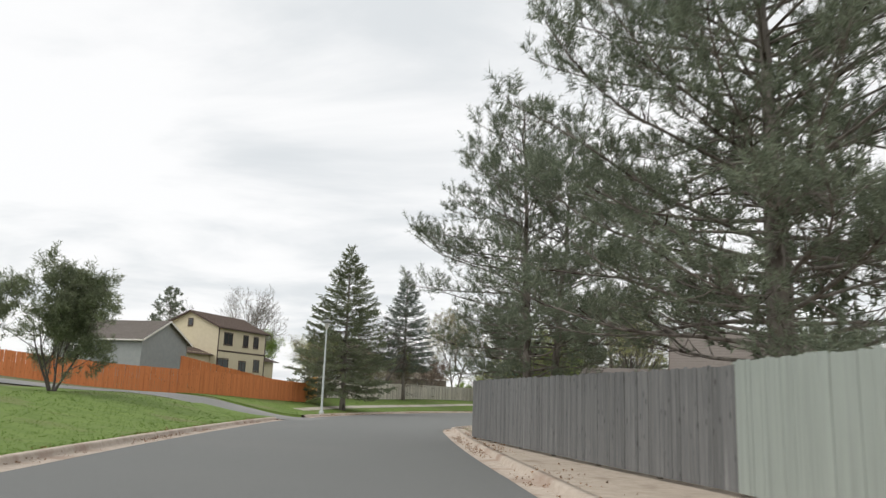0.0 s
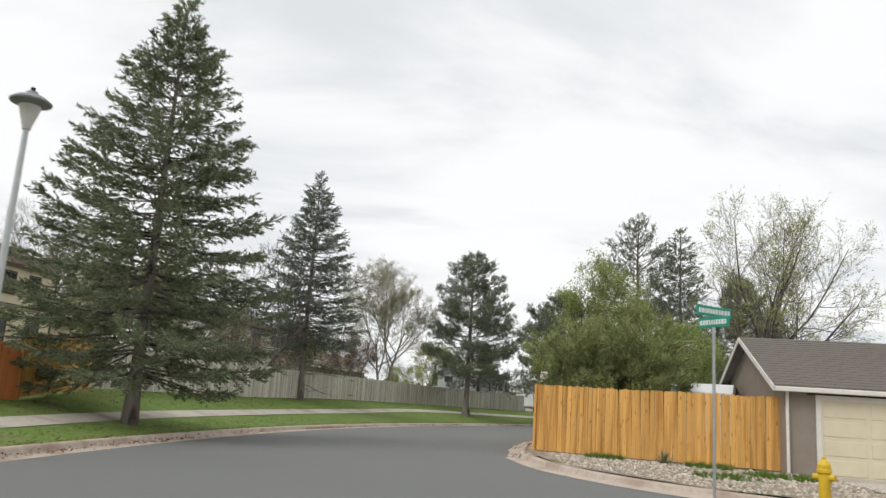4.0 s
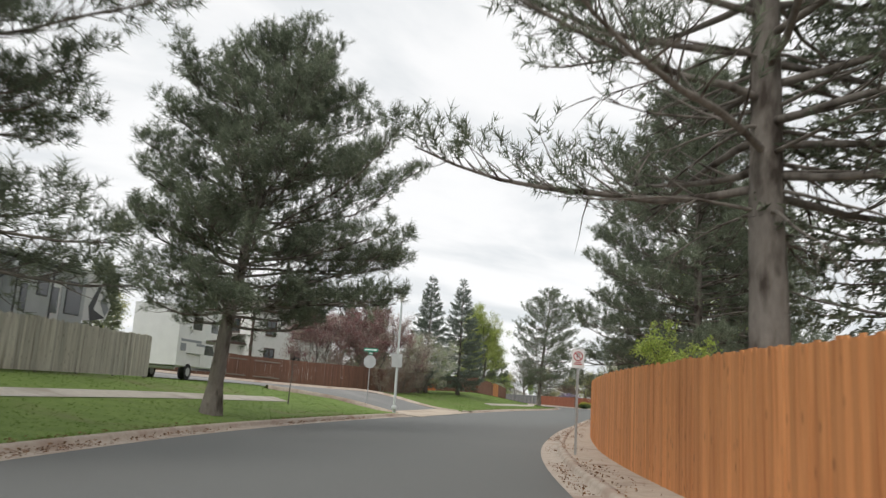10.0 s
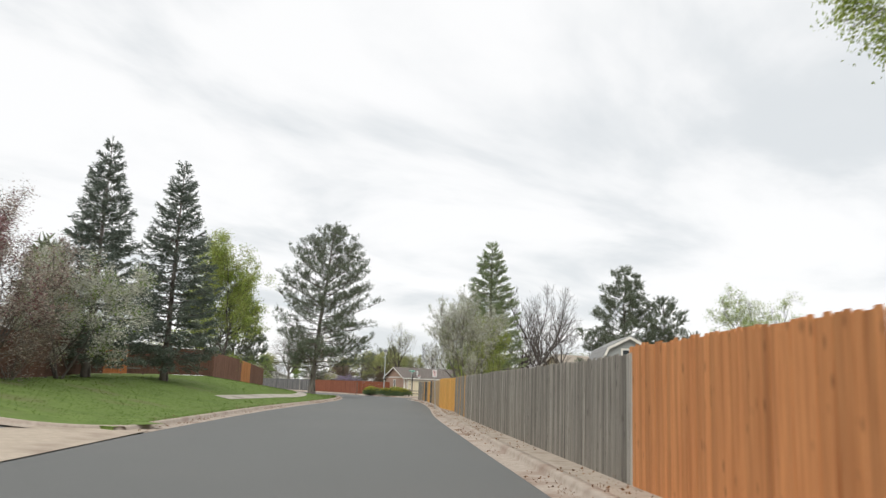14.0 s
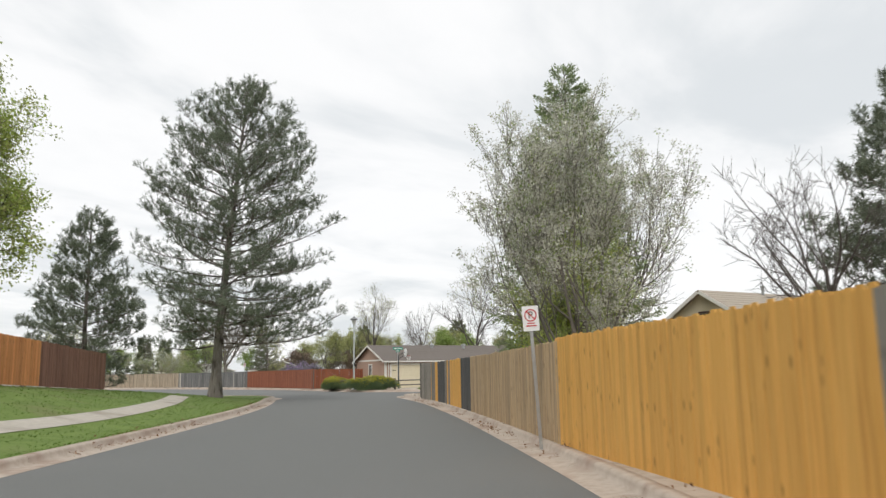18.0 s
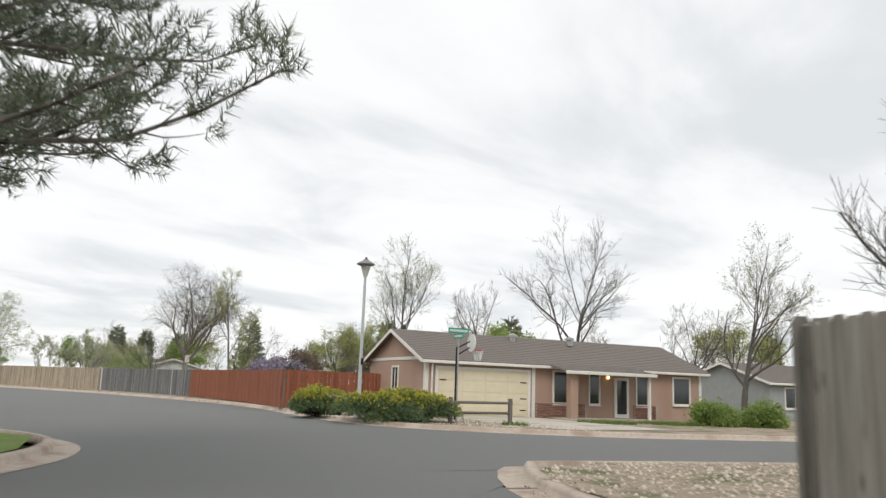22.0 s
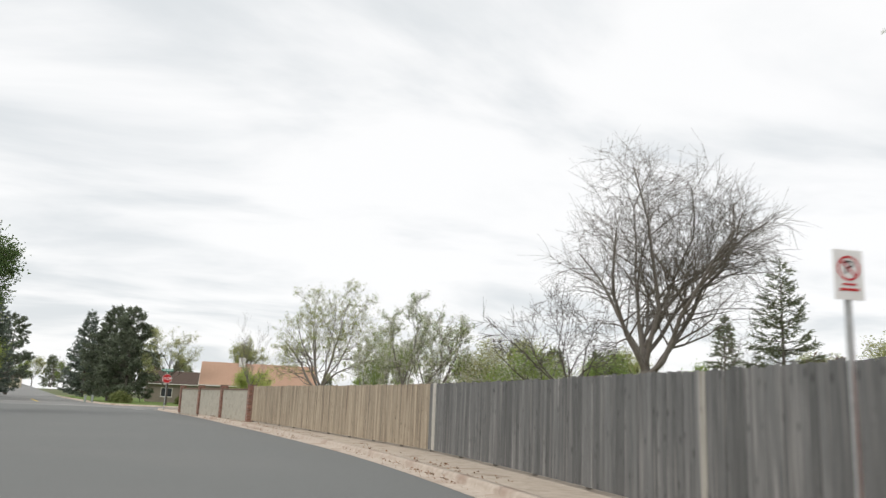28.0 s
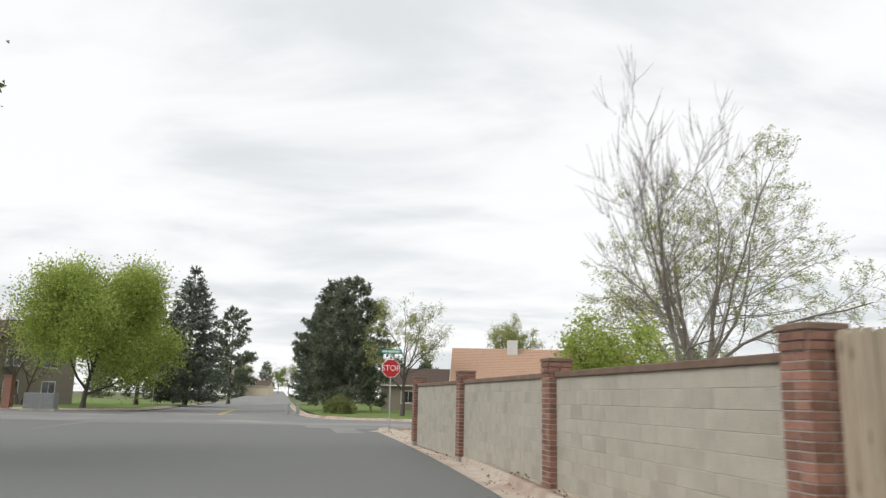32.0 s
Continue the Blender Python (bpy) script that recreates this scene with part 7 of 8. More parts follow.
broadleaf((7.0, 114.0), 6.0, 65, "reddish budding shrub tree behind the fence", L_DRY, 2200, 0.07, levels=4, kids=5, trunks=3)
broadleaf((-28, 119), 10.5, 66, "bare tree behind the cream house", levels=5, bark=BARK_PALE, wide=5)
broadleaf((-18, 118), 13.0, 662, "wide bare tree behind the cream house", levels=5, bark=BARK_PALE, wide=6.2, fill=1.4, twig=0.011, tip=0.011)
pine((-27, 114), 11, 3.2, 67, "dark pine beyond the houses", limbs=50, fat=1.4, dense=1.0)
# beyond the golden fence
broadleaf((19.0, 87.6), 8.8, 68, "tall tree in fresh green leaf with bare top twigs", L_GREEN, 2600, 0.085, levels=5, trunks=2, second=L_BUD, second_n=4600, wide=3.1, clump=0.55, first=0.14, ball=0.14)
broadleaf((21.5, 84.0), 5.2, 69, "bushy tree in fresh green leaf behind the golden fence", L_GREEN, 2600, 0.10, levels=4, trunks=3, wide=2.4, second=L_BUD, second_n=2000)
broadleaf((17.7, 80.9), 5.2, 70, "dense olive-brown juniper behind the golden fence", N_JUNIPER, 9000, 0.14, trunks=4, kids=4, name="juniper_tree", ball=0.24, wide=2.7, needle=True, first=0.08)
broadleaf((27.0, 88.0), 12.6, 72, "wide budding tree behind the garage house", L_BUD, 5200, 0.07, levels=5, wide=6.0, fill=1.3, clump=0.8, ball=0.12)
broadleaf((24.3, 101.0), 5.2, 73, "small tree in bright lime leaf by the fence", L_LIME, 2800, 0.085, levels=4, wide=1.6, first=0.36, ball=0.1, bark=BARK_PALE)
pine((18.0, 121.6), 14.0, 5.0, 13, "tall ponderosa pine with a bare trunk on the lawn", bare=0.19, limbs=104, lean_dead=4, fat=0.95, trunk_r=0.29, pull=(0.26, -0.14), low=0.9, sag=0.04, dense=1.3, brush=1.2)
pine((28.2, 132.6), 12.9, 5.3, 14, "bushy leaning pine on the lawn beside the drive", bare=0.23, limbs=112, tilt=(0.12, -0.06), top=0.4, pull=(0.28, -0.21), fat=0.95, trunk_r=0.28, low=0.8, sag=-0.02, dense=1.4, brush=1.2)
pine((30.4, 113.4), 17, 5.6, 15, "tall ponderosa pine with dead lower branches behind the fence", bare=0.25, limbs=84, lean_dead=26, fat=0.95, trunk_r=0.32, low=0.95, sag=0.05, dense=0.8)
spruce((33.2, 111.4), 16.5, 4.2, 16, "tall dark conifer behind the red fence", N_PINE, bare=0.12, slim=0.8, dense=0.9)
pine((53.9, 133.6), 13.0, 3.8, 171, "dark bushy pine hanging over the red fence", bare=0.10, limbs=110, top=0.3, dense=1.6, fat=1.05, low=1.05, sag=0.06)
pine((47.8, 129.8), 16.0, 5.9, 17, "dense pyramidal pine leaning over the red fence", bare=0.15, limbs=140, dense=1.3, top=0.3, fat=0.98, low=1.05, sag=0.05, brush=1.15)
broadleaf((40.0, 123.6), 3.5, 74, "yellow-green spring tree behind the red fence", L_LIME, 1300, 0.085, levels=4, wide=1.7, ball=0.08)
broadleaf((60.0, 139.6), 13.6, 75, "tall spring tree in fresh lime leaf behind the red fence", L_LIME, 4200, 0.085, levels=5, wide=2.5, first=0.25, ball=0.12, clump=0.9)
# left bank by the side street
broadleaf((49.5, 165.8), 7.4, 33, "purple-leaved plum tree in blossom", L_PURPLE, 5200, 0.085, trunks=3, wide=3.7, levels=5, first=0.12, second=L_PINKBUD, second_n=2600)
broadleaf((45.0, 166.2), 6.8, 331, "wide purple-leaved plum tree behind the brown fence", L_PURPLE, 3800, 0.085, trunks=3, wide=3.4, levels=5, first=0.12, second=L_PINKBUD, second_n=2600)
broadleaf((54.0, 168.6), 6.8, 76, "tangled budding tree by the brown fence", L_PINKBUD, 3400, 0.075, levels=5, trunks=4, wide=3.3, first=0.1, second=L_PURPLE, second_n=1200)
broadleaf((58.4, 173.0), 5.6, 77, "small tree in white blossom by the brown fence", L_WHITE, 5600, 0.085, trunks=3, wide=3.5, first=0.1, second=L_GREEN, second_n=1200)
for i, (x, y, h) in enumerate([(46.2, 163.9, 2.6), (49.4, 163.2, 3.0), (52.4, 166.2, 3.2), (55.2, 169.4, 2.8)]):
    broadleaf((x, y), h, 780 + i, "tangle of dry greyish stems under the plum trees", L_DRY, 700, 0.06, levels=4, trunks=4, wide=1.7, first=0.05, bark=BARK_PALE, second=L_PINKBUD, second_n=500)
broadleaf((51.0, 176.5), 14.0, 78, "bare tree rising behind the plum trees", levels=5, bark=BARK_PALE, wide=3.6, fill=1.3)
pine((53.5, 176.0), 10.2, 3.2, 79, "dark pine behind the plum trees", limbs=50, fat=1.2, dense=1.2)
pine((47.0, 182.0), 8.5, 3.0, 80, "dark pine behind the brown fence", limbs=34, fat=1.3, dense=0.8)
spruce((66.6, 179.2), 12.6, 3.5, 23, "slender dark spruce on the lawn bank", N_BLUE, bare=0.08, dense=1.7)
spruce((61.0, 176.4), 12.0, 3.0, 24, "dark spruce beside the brown fence", N_BLUE, bare=0.08, dense=1.7)
broadleaf((79.2, 194.8), 12.2, 31, "yellow-green spring tree by the brown fence", L_LIME, 9000, 0.11, levels=5, trunks=2, wide=4.2, first=0.12, second=L_BUD, second_n=4500, clump=0.6, ball=0.2)
pine((97.7, 205.0), 17.8, 6.1, 18, "tall open-crowned ponderosa pine at the bend", bare=0.16, limbs=130, tilt=(0.05, -0.062), top=0.58, pull=(0.22, -0.26), fat=0.95, dense=0.95, low=0.95, sag=0.03)
pine((97.0, 219.5), 12.4, 4.4, 19, "dark pine beside the far fence", bare=0.08, limbs=90, dense=1.5, fat=1.2, low=0.8, top=0.25)
# behind the weathered and patchwork fences
pine((103.4, 170.8), 11.6, 4.4, 20, "dark layered pine behind the weathered fence", bare=0.08, limbs=72, dense=1.7, fat=1.15, low=0.9, top=0.2)
pine((105.8, 168.4), 9.2, 3.4, 201, "smaller dark pine behind the weathered fence", bare=0.08, limbs=56, fat=1.25, dense=1.6, low=0.9)
broadleaf((106.4, 160.5), 11.5, 81, "yellow-green budding tree beyond the yards", L_LIME, 2600, 0.10, levels=5, kids=3, wide=3.6)
spruce((102.0, 184.2), 15.2, 4.0, 25, "tall narrow soft green conifer rising over blossoming trees", N_SOFT, bare=0.06, slim=0.75, dense=1.7)
broadleaf((90.5, 177.2), 8.4, 32, "wide tree in grey-white blossom behind the fence", L_WHITE, 17000, 0.05, trunks=4, kids=4, levels=5, wide=4.4, second=L_GREEN, second_n=3500, up=0.22, shoot=0.85, ball=0.07, clump=0.9, lead=0.5, first=0.1, bark=BARK_PALE)
broadleaf((98.8, 182.4), 8.6, 82, "spring tree in soft bright green leaf behind the fence", L_LIME, 3600, 0.09, levels=5, trunks=3, second=L_BUD, second_n=3200, wide=2.9, first=0.08, ball=0.22, clump=0.7)
broadleaf((104.5, 187.6), 3.6, 83, "bush in fresh green leaf behind the fence", L_GREEN, 4200, 0.10, trunks=3, kids=4, wide=2.2)
broadleaf((96.5, 172.5), 8.5, 84, "bare tree behind the yard roofs", levels=5, kids=4)
broadleaf((122.8, 193.0), 15.0, 85, "tall bare tree with a thick trunk across the side street", levels=5, wide=5.6, r=0.36, twig=0.010, tip=0.011, up=0.12, fill=1.2)
broadleaf((120.2, 194.8), 11.5, 852, "bare tree leaning over the side street", levels=5, wide=4.8, r=0.22, lean=0.35, tip=0.010, up=0.1)
broadleaf((118.8, 192.5), 6.5, 853, "small bare tree beside the side street", levels=5, kids=4, wide=2.4)
broadleaf((136.2, 207.4), 10.5, 86, "bare budding tree beside the corner house", L_BUD, 700, 0.07, levels=5, kids=4, wide=4.0)
shrub((102.6, 188.0), 1.2, 1.0, 2.6, 431, "dark evergreen shrub behind the corner fence", N_JUNIPER, 1500, name="shrub", size=0.14)
shrub((105.2, 190.6), 1.1, 1.0, 2.4, 432, "dark evergreen shrub behind the corner fence", N_JUNIPER, 1300, name="shrub", size=0.14)
# corner house and lilacs
broadleaf((136.6, 231.0), 12.0, 87, "tall bare tree with a few green shoots behind the corner house", L_BUD, 900, 0.08, levels=5, kids=4, wide=3.4)
broadleaf((146.1, 231.7), 12.4, 88, "bare tree behind the corner house", levels=5, kids=4, wide=3.2)
broadleaf((142.6, 221.6), 13.8, 36, "large bare spreading tree behind the corner house", levels=5, kids=4, wide=4.4, r=0.24, first=0.26)
broadleaf((163, 222), 10, 89, "bare tree beyond the neighbouring house", levels=5, kids=4)
broadleaf((130.2, 242.2), 9.0, 904, "young tree in thin yellow-green leaf behind the grey fence", L_BUD, 3400, 0.05, levels=5, wide=2.5, first=0.12, r=0.10, up=0.1, clump=0.9, lead=0.9, ball=0.08, bend=0.06, bark=BARK_PALE)
broadleaf((140.3, 266.0), 12.8, 34, "large bare weeping willow behind the grey fence", droop=0.14, levels=5, shoot=0.75, tip=0.009, shoots=4, r=0.36, wide=6.4, first=0.22, lean=0.02, lead=0.22, bend=0.17, twig=0.007, fill=1.6, bark=BARK_PALE)
broadleaf((134.5, 262.0), 5.6, 91, "drooping bare tree beside the willow", droop=0.12, levels=5, wide=3.2, bend=0.16)
broadleaf((129.8, 264.6), 5.4, 92, "young tree in grey-green bud behind the tan fence", L_WHITE, 4000, 0.045, levels=5, second=L_GREEN, second_n=2600, wide=1.9, trunks=2, up=0.16, shoot=0.6, bark=BARK_PALE, first=0.1, ball=0.05, clump=0.8, lead=0.7)
broadleaf((132.4, 281.0), 5.0, 93, "tree in grey-green bud behind the tan fence", L_WHITE, 2600, 0.05, levels=4, trunks=2, second=L_GREEN, second_n=1600, wide=1.8, up=0.16, bark=BARK_PALE, ball=0.06, clump=0.8)
broadleaf((131.6, 273.0), 4.2, 931, "small upright tree in grey-green bud behind the tan fence", L_WHITE, 2600, 0.05, levels=4, trunks=3, second=L_GREEN, second_n=2000, wide=1.5, up=0.2, shoot=0.6, bark=BARK_PALE, ball=0.06, clump=0.8)
broadleaf((136.0, 268.5), 3.4, 932, "bushy tree in fresh leaf behind the dark fence", L_GREEN, 2600, 0.09, levels=4, trunks=3, second=L_WHITE, second_n=900, wide=2.4, ball=0.25, bark=BARK_PALE)
broadleaf((138.5, 276.0), 4.6, 933, "tree in pale spring leaf behind the tan fence", L_BUD, 2600, 0.09, levels=4, trunks=2, second=L_WHITE, second_n=1200, wide=2.8, ball=0.25, bark=BARK_PALE)
spruce((148.2, 266.6), 8.8, 2.6, 94, "dark spruce behind the yards", N_SPRUCE)
spruce((172, 300), 11, 2.8, 95, "dark spruce far behind the yards", N_SPRUCE, dense=0.7, fat=1.4)
broadleaf((133.9, 306.8), 13.2, 35, "budding tree with arching limbs behind the block wall", L_BUD, 5600, 0.075, levels=5, second=L_LIME, second_n=2600, wide=6.9, r=0.34, first=0.14, up=-0.06, lead=0.1, bend=0.16, clump=0.8, ball=0.08, bark=BARK_PALE)
broadleaf((125.75, 285.2), 6.1, 351, "slender bare tree with upright shoots behind the block wall", levels=5, fill=1.0, wide=1.35, bark=BARK_PALE, r=0.06, up=0.22, first=0.25, twig=0.004, tip=0.005, shoot=0.7, lead=0.4, bend=0.06)
broadleaf((126.8, 292.5), 3.5, 96, "bush in bright lime leaf behind the block wall", L_LIME, 3000, 0.08, trunks=4, kids=5, wide=1.2)
# crossing and beyond
broadleaf((106.6, 289.5), 13.5, 97, "tall tree with dark fresh leaves beside the road", L_DEEP, 9500, 0.16, levels=5, wide=5.6, ball=0.3, clump=0.2)
broadleaf((95.6, 338.2), 11.3, 981, "round street tree in lime leaf beyond the crossing", L_LIME, 24000, 0.19, levels=5, first=0.10, wide=7.0, up=0.0, ball=0.6, clump=0.85)
spruce((96.0, 364.0), 15.5, 5.2, 99, "big dark spruce beyond the crossing", N_BLUE, dense=1.5, fat=1.7)
pine((92.0, 360.0), 12, 4.4, 100, "dark pine beyond the crossing", limbs=60, fat=1.6, bare=0.06, dense=1.8)
pine((95.5, 386.0), 13, 4.5, 101, "dark rounded pine along the far road", limbs=60, fat=1.7, bare=0.06, dense=1.8)
spruce((106.0, 399.0), 16, 4.8, 102, "dark spruce along the far road", N_BLUE, dense=1.5, fat=1.8)
pine((116.0, 346.0), 11.5, 4.2, 103, "tall dark pine on the far corner lawn", limbs=90, fat=1.6, bare=0.08, dense=2.1, low=0.8)
pine((113.6, 352.0), 12.0, 4.0, 104, "tall dark pine on the far corner lawn", limbs=90, fat=1.6, bare=0.08, dense=2.1, low=0.8)
broadleaf((87.2, 345.0), 9.6, 107, "bare brownish tree before the apartment building", L_DRY, 900, 0.1, levels=5, wide=4.2, trunks=2)
broadleaf((131, 352), 10, 105, "yellow-green spring tree on the far corner", L_BUD, 3600, 0.12, levels=5, kids=3, wide=4.0)
broadleaf((121, 334), 9.5, 106, "thin budding tree on the far corner", L_BUD, 1800, 0.10, levels=4, kids=4)

# bushes and hedges
shrub((118.8, 218.5), 1.4, 1.25, 1.32, 41, "low juniper bush with golden tips at the corner", N_BUSH, 9500, N_GOLDTIP, 2400, "juniper_bush", size=0.075)
shrub((119.0, 213.75), 1.45, 2.25, 1.32, 42, "wide juniper bush with golden tips by the rail", N_BUSH, 14000, N_GOLDTIP, 3300, "juniper_bush", size=0.075, turn=20)
for i, (x, y, h) in enumerate(((125.9, 229.4, 2.9), (127.2, 232.8, 3.2), (128.3, 236.2, 3.1))):
    shrub((x, y), 1.9, 1.9, h, 43 + i, "lilac bush in pale purple bloom behind the red fence", L_DEEP, 2200, L_LILAC, 900, "lilac_bush", size=0.12, blade=False)
for i, (x, y, h) in enumerate(((133.0, 207.6, 1.3), (135.0, 206.0, 1.4))):
    shrub((x, y), 1.2, 1.1, h, 47 + i, "clipped green bush in front of the corner house", L_GREEN, 1800, name="green_bush", size=0.12, blade=False)
for i, (x, y) in enumerate(((30.0, 74.0), (33.5, 73.0))):
    shrub((x, y), 1.1, 0.9, 1.0, 50 + i, "clipped dark shrub below the house window", L_DEEP, 1300, name="clipped_shrub", size=0.10, blade=False)
shrub((116.0, 337.0), 1.1, 1.1, 1.6, 53, "round dark bush on the far corner lawn", N_JUNIPER, 1300, name="round_bush", size=0.16)
for i, (x, y) in enumerate(((123.0, 345.0), (125.0, 344.5), (127.0, 344.0))):
    shrub((x, y), 0.8, 0.8, 1.2, 54 + i, "clipped dark bush before the far house", N_JUNIPER, 700, name="round_bush", size=0.16)

# far trees that close the view beyond the yards
FAR = [broadleaf((300, 40), 10, 501, "far bare tree beyond the yards", levels=4, fill=0.5, shoots=2, shoot=0.9, twig=0.014, kids=4, wide=4.0, bark=BARK_PALE, group="far trees beyond the yards"),
       broadleaf((306, 40), 9, 502, "far budding tree beyond the yards", L_BUD, 900, 0.2, levels=4, fill=0.5, shoots=2, shoot=0.9, twig=0.014, kids=3, wide=3.8, group="far trees beyond the yards", ball=0.3),
       broadleaf((312, 40), 8, 503, "far tree in green leaf beyond the yards", L_GREEN, 900, 0.24, levels=4, fill=0.5, shoots=2, shoot=0.9, twig=0.014, kids=3, wide=3.2, group="far trees beyond the yards", ball=0.3),
       spruce((318, 40), 10, 2.6, 504, "far dark conifer beyond the yards", N_SPRUCE, dense=0.5, fat=3.0),
       broadleaf((324, 40), 6, 505, "far brownish shrub tree beyond the yards", L_DRY, 700, 0.26, levels=4, fill=0.5, shoots=2, shoot=0.9, twig=0.014, kids=3, wide=3.4, trunks=2, group="far trees beyond the yards", ball=0.3)]
rng_far = random.Random(77)


def far_belt(n, s0, s1, o0, o1):
    for _ in range(n):
        s, o = rng_far.uniform(s0, s1), rng_far.uniform(o0, o1)
        x, y, _ = along(s, o)
        if min((SXY[:, 0] - x) ** 2 + (SXY[:, 1] - y) ** 2) < (min(abs(o0), abs(o1)) * 0.9) ** 2 or (95 < x < 125 and 300 < y < 500):
            continue
        k = rng_far.uniform(0.75, 1.2)
        src = FAR[rng_far.choice((0, 0, 1, 1, 2, 2, 3, 4))]
        o2 = copy_thing(src, pose(x, y, land(x, y) - 0.05, 0, 0, rng_far.uniform(0, 360)))
        o2.scale = (k, k, k)


far_belt(16, 60, 180, 36, 75)
far_belt(22, 180, 335, 40, 95)
far_belt(18, 60, 200, -75, -38)
for i in range(30):
    if i < 18:
        x, y, k = rng_far.uniform(152, 200), rng_far.uniform(310, 370), (1, 2, 0, 2, 1, 3)
    else:
        x, y, k = rng_far.uniform(165, 210), rng_far.uniform(222, 285), (0, 1, 1, 2, 0, 3)
    copy_thing(FAR[rng_far.choice(k)], pose(x, y, 0.1, 0, 0, rng_far.uniform(0, 360)))
for i in range(40):
    x, y = rng_far.uniform(166, 205), rng_far.uniform(255, 300)
    copy_thing(FAR[rng_far.choice((0, 1, 1, 0, 4))], pose(x, y, 0.1, 0, 0, rng_far.uniform(0, 360)))
far_belt(12, 205, 262, -60, -26)
far_belt(14, 300, 340, -110, -45)
for i in range(34):
    x, y = rng_far.uniform(20, 200), rng_far.uniform(420, 520)
    if i > 15:
        y = 395 + (i - 16) * 6.5
        x = 100 - (y - 390) * 0.17 + rng_far.uniform(12, 22) * (1 if i % 2 else -1)
    copy_thing(FAR[rng_far.choice((0, 1, 2, 3, 3, 4))], pose(x, y, 0.0, 0, 0, rng_far.uniform(0, 360)))

for i in range(16):
    o2 = copy_thing(FAR[(2, 1, 3, 0)[i % 4]], pose(26 + i * 4.2 + rng_far.uniform(-1, 1), 632 + rng_far.uniform(-12, 25), 2.0, 0, 0, rng_far.uniform(0, 360)))
    o2.scale = (1.5, 1.5, 1.4)

# ---- grass, litter and pebbles ----
PATHS = ((84, 161, (-9.2, -9.7, -10.1, -10.6, -11.4, -11.3, -11.0, -10.6)), (208, 246, (-9.0, -8.5, -7.9, -8.2, -9.2)))


def grass(s0, s1, deep, per_m2, seed, label):
    """Blades over the lawn, thickest near the kerb."""
    rng = np.random.default_rng(seed)
    n = int((s1 - s0) * deep * per_m2)
    P, D = [], []
    for _ in range(n):
        s = rng.uniform(s0, s1)
        o = -float(left_kerb(s)) - 0.24 - deep * rng.uniform(0, 1) ** 1.6
        if any(a < s < b and abs(o - np.interp(s, np.linspace(a, b, len(q)), q)) < 0.55 for a, b, q in PATHS):
            continue
        x, y, _h = along(s, o)
        P.append((x, y, float(height(s, o)) - 0.01)), D.append((rng.normal() * 0.25, rng.normal() * 0.25, 1))
    shapes = [tuft_shape(rng, 5, 0.055, 0.012, 0.9) for _ in range(4)]
    V, F = scatter(shapes, P, D, rng.uniform(0.6, 1.4, len(P)), rng)
    tagged(new("grass", np_mesh("grass", V, F, GRASS)), label, "grass", kind="stuff")


grass(34, S_L1A - 1, 8, 26, 1, "short spring grass blades beside the kerb")
grass(S_L1B + 0.5, S_L3A, 8, 26, 2, "short spring grass blades under the pines")
grass(S_L3B, S_NOSE, 8, 26, 3, "short spring grass blades on the bank")


def litter(s0, s1, side, n, seed, mat, label, size=0.038, lo=-0.35, hi=0.8, name="leaf_litter"):
    rng = np.random.default_rng(seed)
    P, D = [], []
    while len(P) < n:
        s = rng.uniform(s0, s1)
        if math.sin(s * 0.9 + seed) + math.sin(s * 0.37) < rng.uniform(-1.2, 1.6):
            continue
        k = float(left_kerb(s) if side < 0 else right_kerb(s))
        a = rng.uniform(lo, hi)
        if 0.0 < a < 0.12:
            continue
        x, y, _h = along(s, side * (k + a))
        z = 0.018 if a < 0 else (0.165 if side < 0 or a < 0.22 else 0.095)
        P.append((x, y, z + rng.uniform(0, 0.015))), D.append((rng.normal(), rng.normal(), 0.25))
    shapes = [leaf_shape(rng, 3, size, size * 0.7) for _ in range(5)]
    V, F = scatter(shapes, P, D, rng.uniform(0.6, 1.6, n), rng)
    tagged(new(name, np_mesh(name, V, F, mat)), label, "litter", kind="stuff")


litter(32, S_R1A, 1, 900, 5, LITTER, "brown fallen leaves in the gutter below the grey fence")
litter(S_R1B, S_R2A, 1, 2600, 6, LITTER, "brown fallen leaves along the kerb and fences")
litter(S_R2B, S_END - 5, 1, 1200, 7, LITTER, "brown fallen leaves along the kerb")
litter(S_L1B, S_L3A, -1, 1800, 8, LITTER, "brown fallen leaves and cones in the gutter", hi=0.25)
litter(S_L3B, S_NOSE, -1, 500, 9, LITTER, "brown fallen leaves in the gutter", hi=0.25)
litter(32, S_L1A, -1, 500, 10, LITTER, "brown fallen leaves in the gutter", hi=0.25)


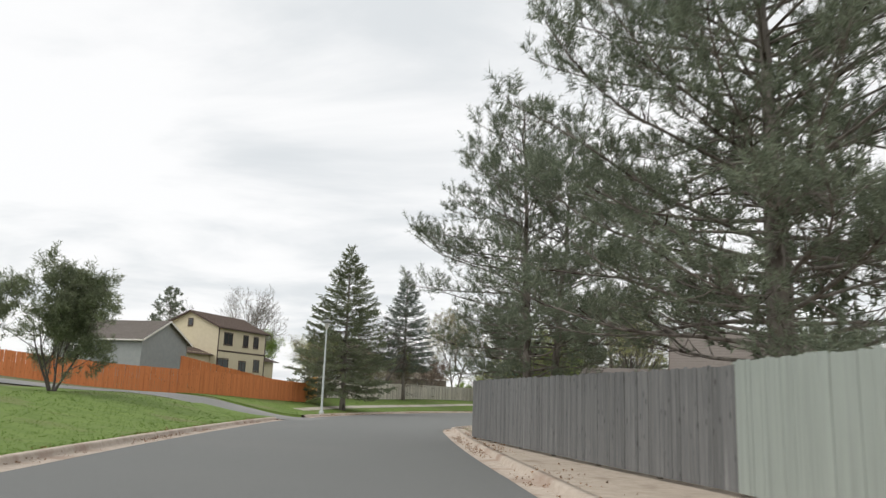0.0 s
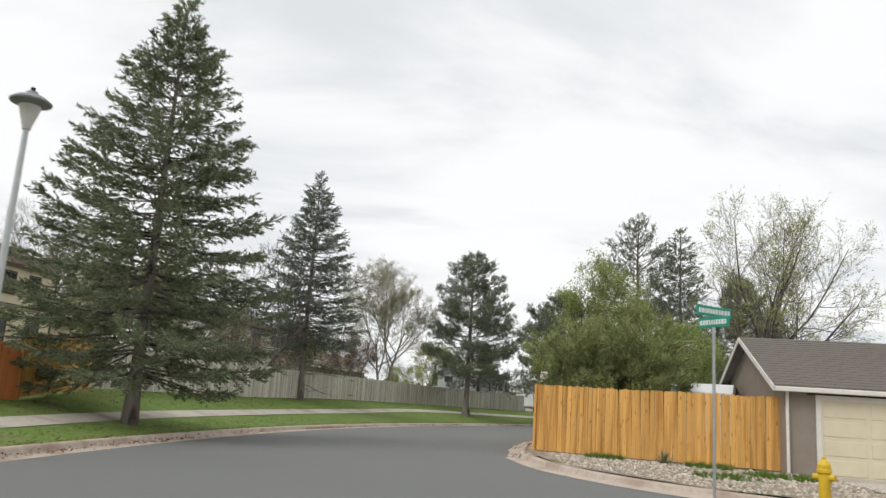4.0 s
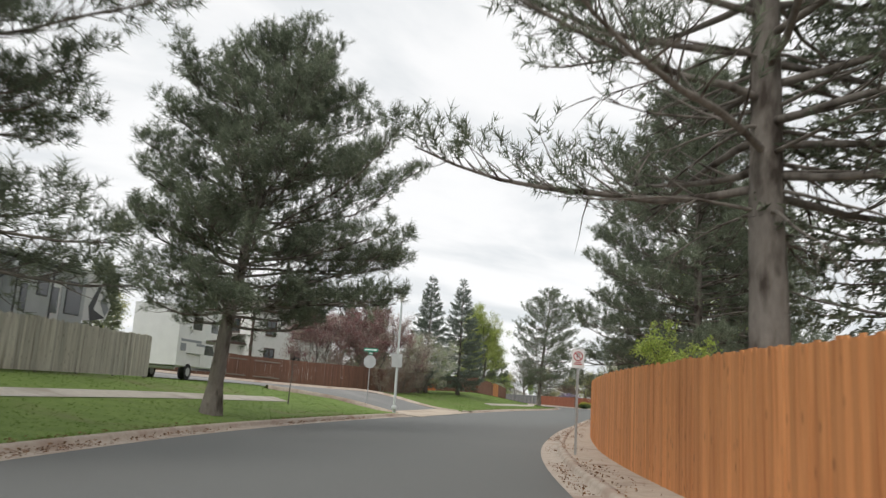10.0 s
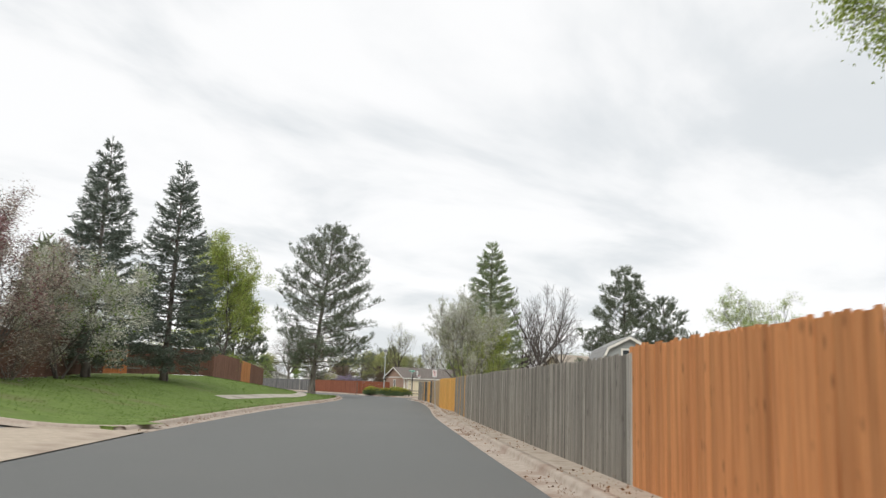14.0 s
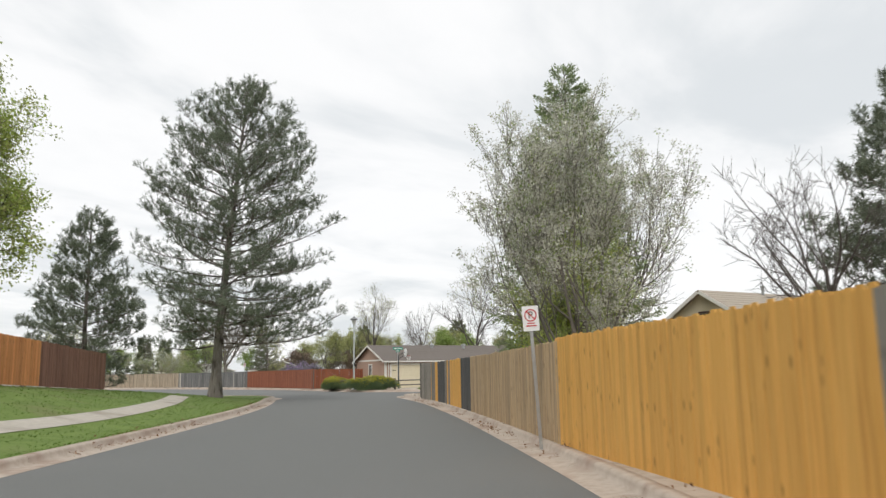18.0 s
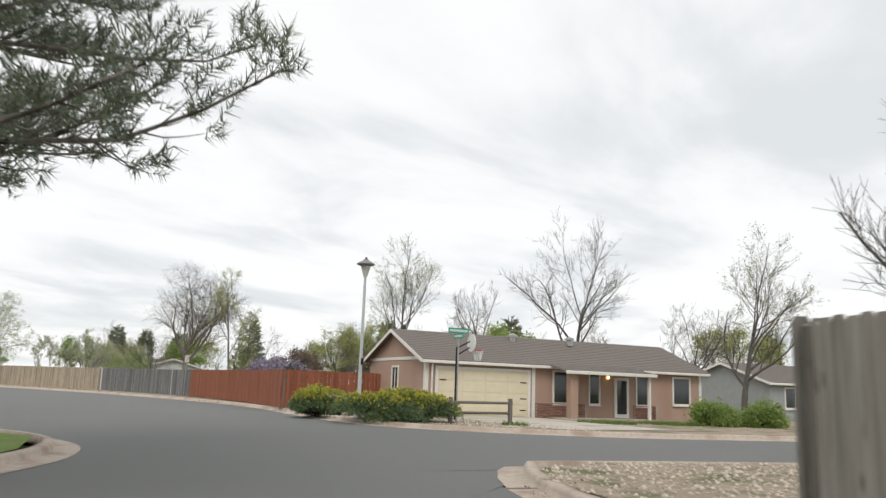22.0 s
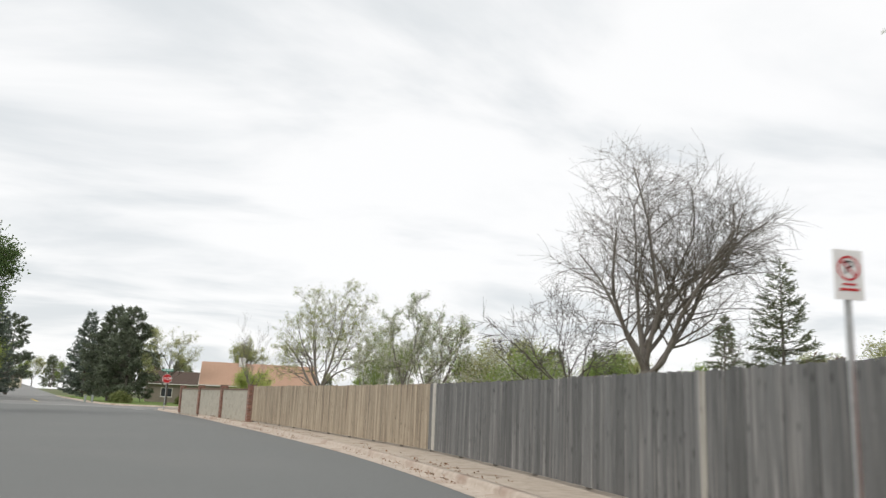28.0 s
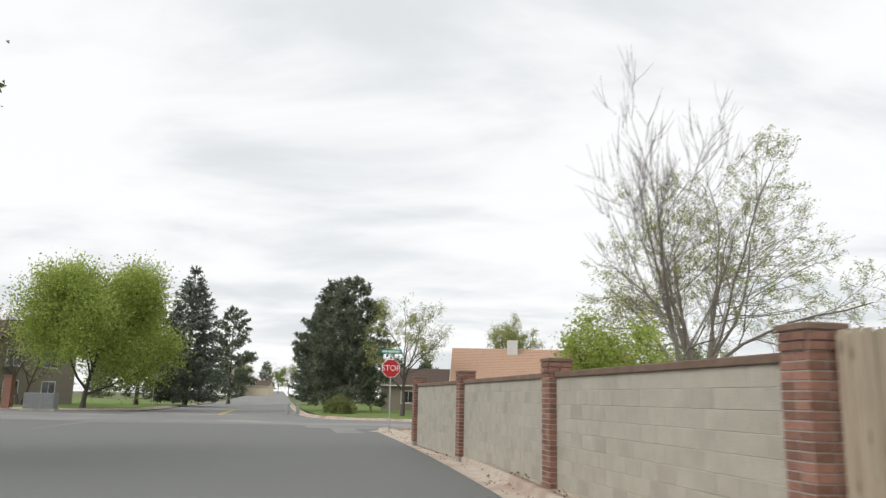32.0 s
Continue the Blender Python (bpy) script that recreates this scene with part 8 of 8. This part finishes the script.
def pebbles(corners, n, seed, mat, label, size=0.05, z=0.15):
    """Loose stones over a yard."""
    rng = np.random.default_rng(seed)
    cs = np.array(corners)
    lo, hi = cs.min(0), cs.max(0)
    P = []
    while len(P) < n:
        x, y = rng.uniform(lo[0], hi[0]), rng.uniform(lo[1], hi[1])
        inside = False
        for i in range(len(cs)):
            (x0, y0), (x1, y1) = cs[i], cs[i - 1]
            if (y0 > y) != (y1 > y) and x < (x1 - x0) * (y - y0) / (y1 - y0) + x0:
                inside = not inside
        if inside:
            P.append((x, y, z))
    V, F = [], []
    octa = np.array(((1, 0, 0), (0, 1, 0), (-1, 0, 0), (0, -1, 0), (0, 0, 0.8), (0, 0, -0.5)), float)
    faces = np.array(((0, 1, 4), (1, 2, 4), (2, 3, 4), (3, 0, 4), (1, 0, 5), (2, 1, 5), (3, 2, 5), (0, 3, 5)))
    Vs = np.array(P)[:, None, :] + octa[None] * (rng.uniform(0.4, 1.2, (n, 1, 1)) * size) * rng.uniform(0.6, 1.3, (n, 1, 3))
    Fs = faces[None] + (np.arange(n) * 6)[:, None, None]
    tagged(new("pebbles", np_mesh("pebbles", Vs.reshape(-1, 3), Fs.reshape(-1, 3), mat)), label, "gravel", kind="stuff")


pebbles([(13.2, 72.5), (14.9, 68.0), (18.5, 65.2), (21.5, 68), (20, 74), (14, 78)], 4500, 1, PEBBLE, "pale river gravel over the front yard")
pebbles([(108.2, 200.2), (109.4, 200.8), (111.2, 200.7), (122, 193.6), (114, 190), (104.2, 194.6)], 4200, 2, PEBBLE, "pale tan gravel in the corner yard")
pebbles([(118.6, 219.5), (118.1, 213.6), (119.4, 209.8), (121.8, 206.8), (124, 210), (123.5, 217)], 2600, 3, PEBBLE, "pale gravel round the juniper bushes")
pebbles([(10.8, 51.5), (11.7, 54.2), (12.9, 55.3), (15.5, 55.1), (18, 53), (16, 44), (11.2, 44)], 2200, 4, PEBBLE, "loose stones in the corner yard", 0.045)


def weeds(spots, seed, mat, label):
    rng = np.random.default_rng(seed)
    P, D = [], []
    for x, y, r, n in spots:
        for _ in range(n):
            a, q = rng.uniform(0, 6.28), r * math.sqrt(rng.uniform(0, 1))
            P.append((x + q * math.cos(a), y + q * math.sin(a), 0.14)), D.append((rng.normal() * 0.4, rng.normal() * 0.4, 1))
    shapes = [tuft_shape(rng, 8, 0.16, 0.02, 0.9) for _ in range(4)]
    V, F = scatter(shapes, P, D, rng.uniform(0.6, 1.5, len(P)), rng)
    tagged(new("weeds", np_mesh("weeds", V, F, mat)), label, "weeds", kind="stuff")


weeds([(15.5, 76.3, 0.6, 120), (18.0, 74.6, 0.7, 160), (18.8, 72.0, 1.0, 160), (16.6, 71.0, 0.8, 90), (13.5, 51.5, 1.4, 260), (16.0, 52.8, 1.6, 300), (14.0, 47.5, 1.8, 320),
       (128.5, 210.5, 1.3, 220), (131.5, 209.0, 1.5, 260), (134.5, 207.0, 1.6, 280), (121.6, 210.4, 0.5, 60)], 3, GRASS, "tufts of weeds and grass in the yards")

# spiky yucca and low cover in the gravel yard
yu = thing("yucca", pose(16.9, 75.2, 0.14), "pale green spiky yucca clump in the gravel", "plant")
ry = np.random.default_rng(91)
YUCCA = material("yucca_blades", (0.22, 0.26, 0.15), (0.32, 0.35, 0.21), 3.0, 0.6, 0, island=0.3, thin=0.2)
for k in range(46):
    az, el, ln = ry.uniform(0, 6.28), ry.uniform(0.25, 1.35), ry.uniform(0.35, 0.55)
    d = np.array((math.cos(az) * math.cos(el), math.sin(az) * math.cos(el), math.sin(el)))
    side = np.array((-math.sin(az), math.cos(az), 0.0)) * 0.014
    up = np.array((0, 0, 0.006))
    V = [-side, up, side, -up, d * ln * 0.5 - side * 1.2, d * ln * 0.5 + up, d * ln * 0.5 + side * 1.2, d * ln * 0.5 - up, d * ln]
    F = [(0, 1, 5, 4), (1, 2, 6, 5), (2, 3, 7, 6), (3, 0, 4, 7), (4, 5, 8, 8), (5, 6, 8, 8), (6, 7, 8, 8), (7, 4, 8, 8)]
    bm = bmesh.new()
    vs = [bm.verts.new(v) for v in V]
    for f in F:
        bm.faces.new([vs[q] for q in dict.fromkeys(f)])
    part("leaf", bm, YUCCA, yu)
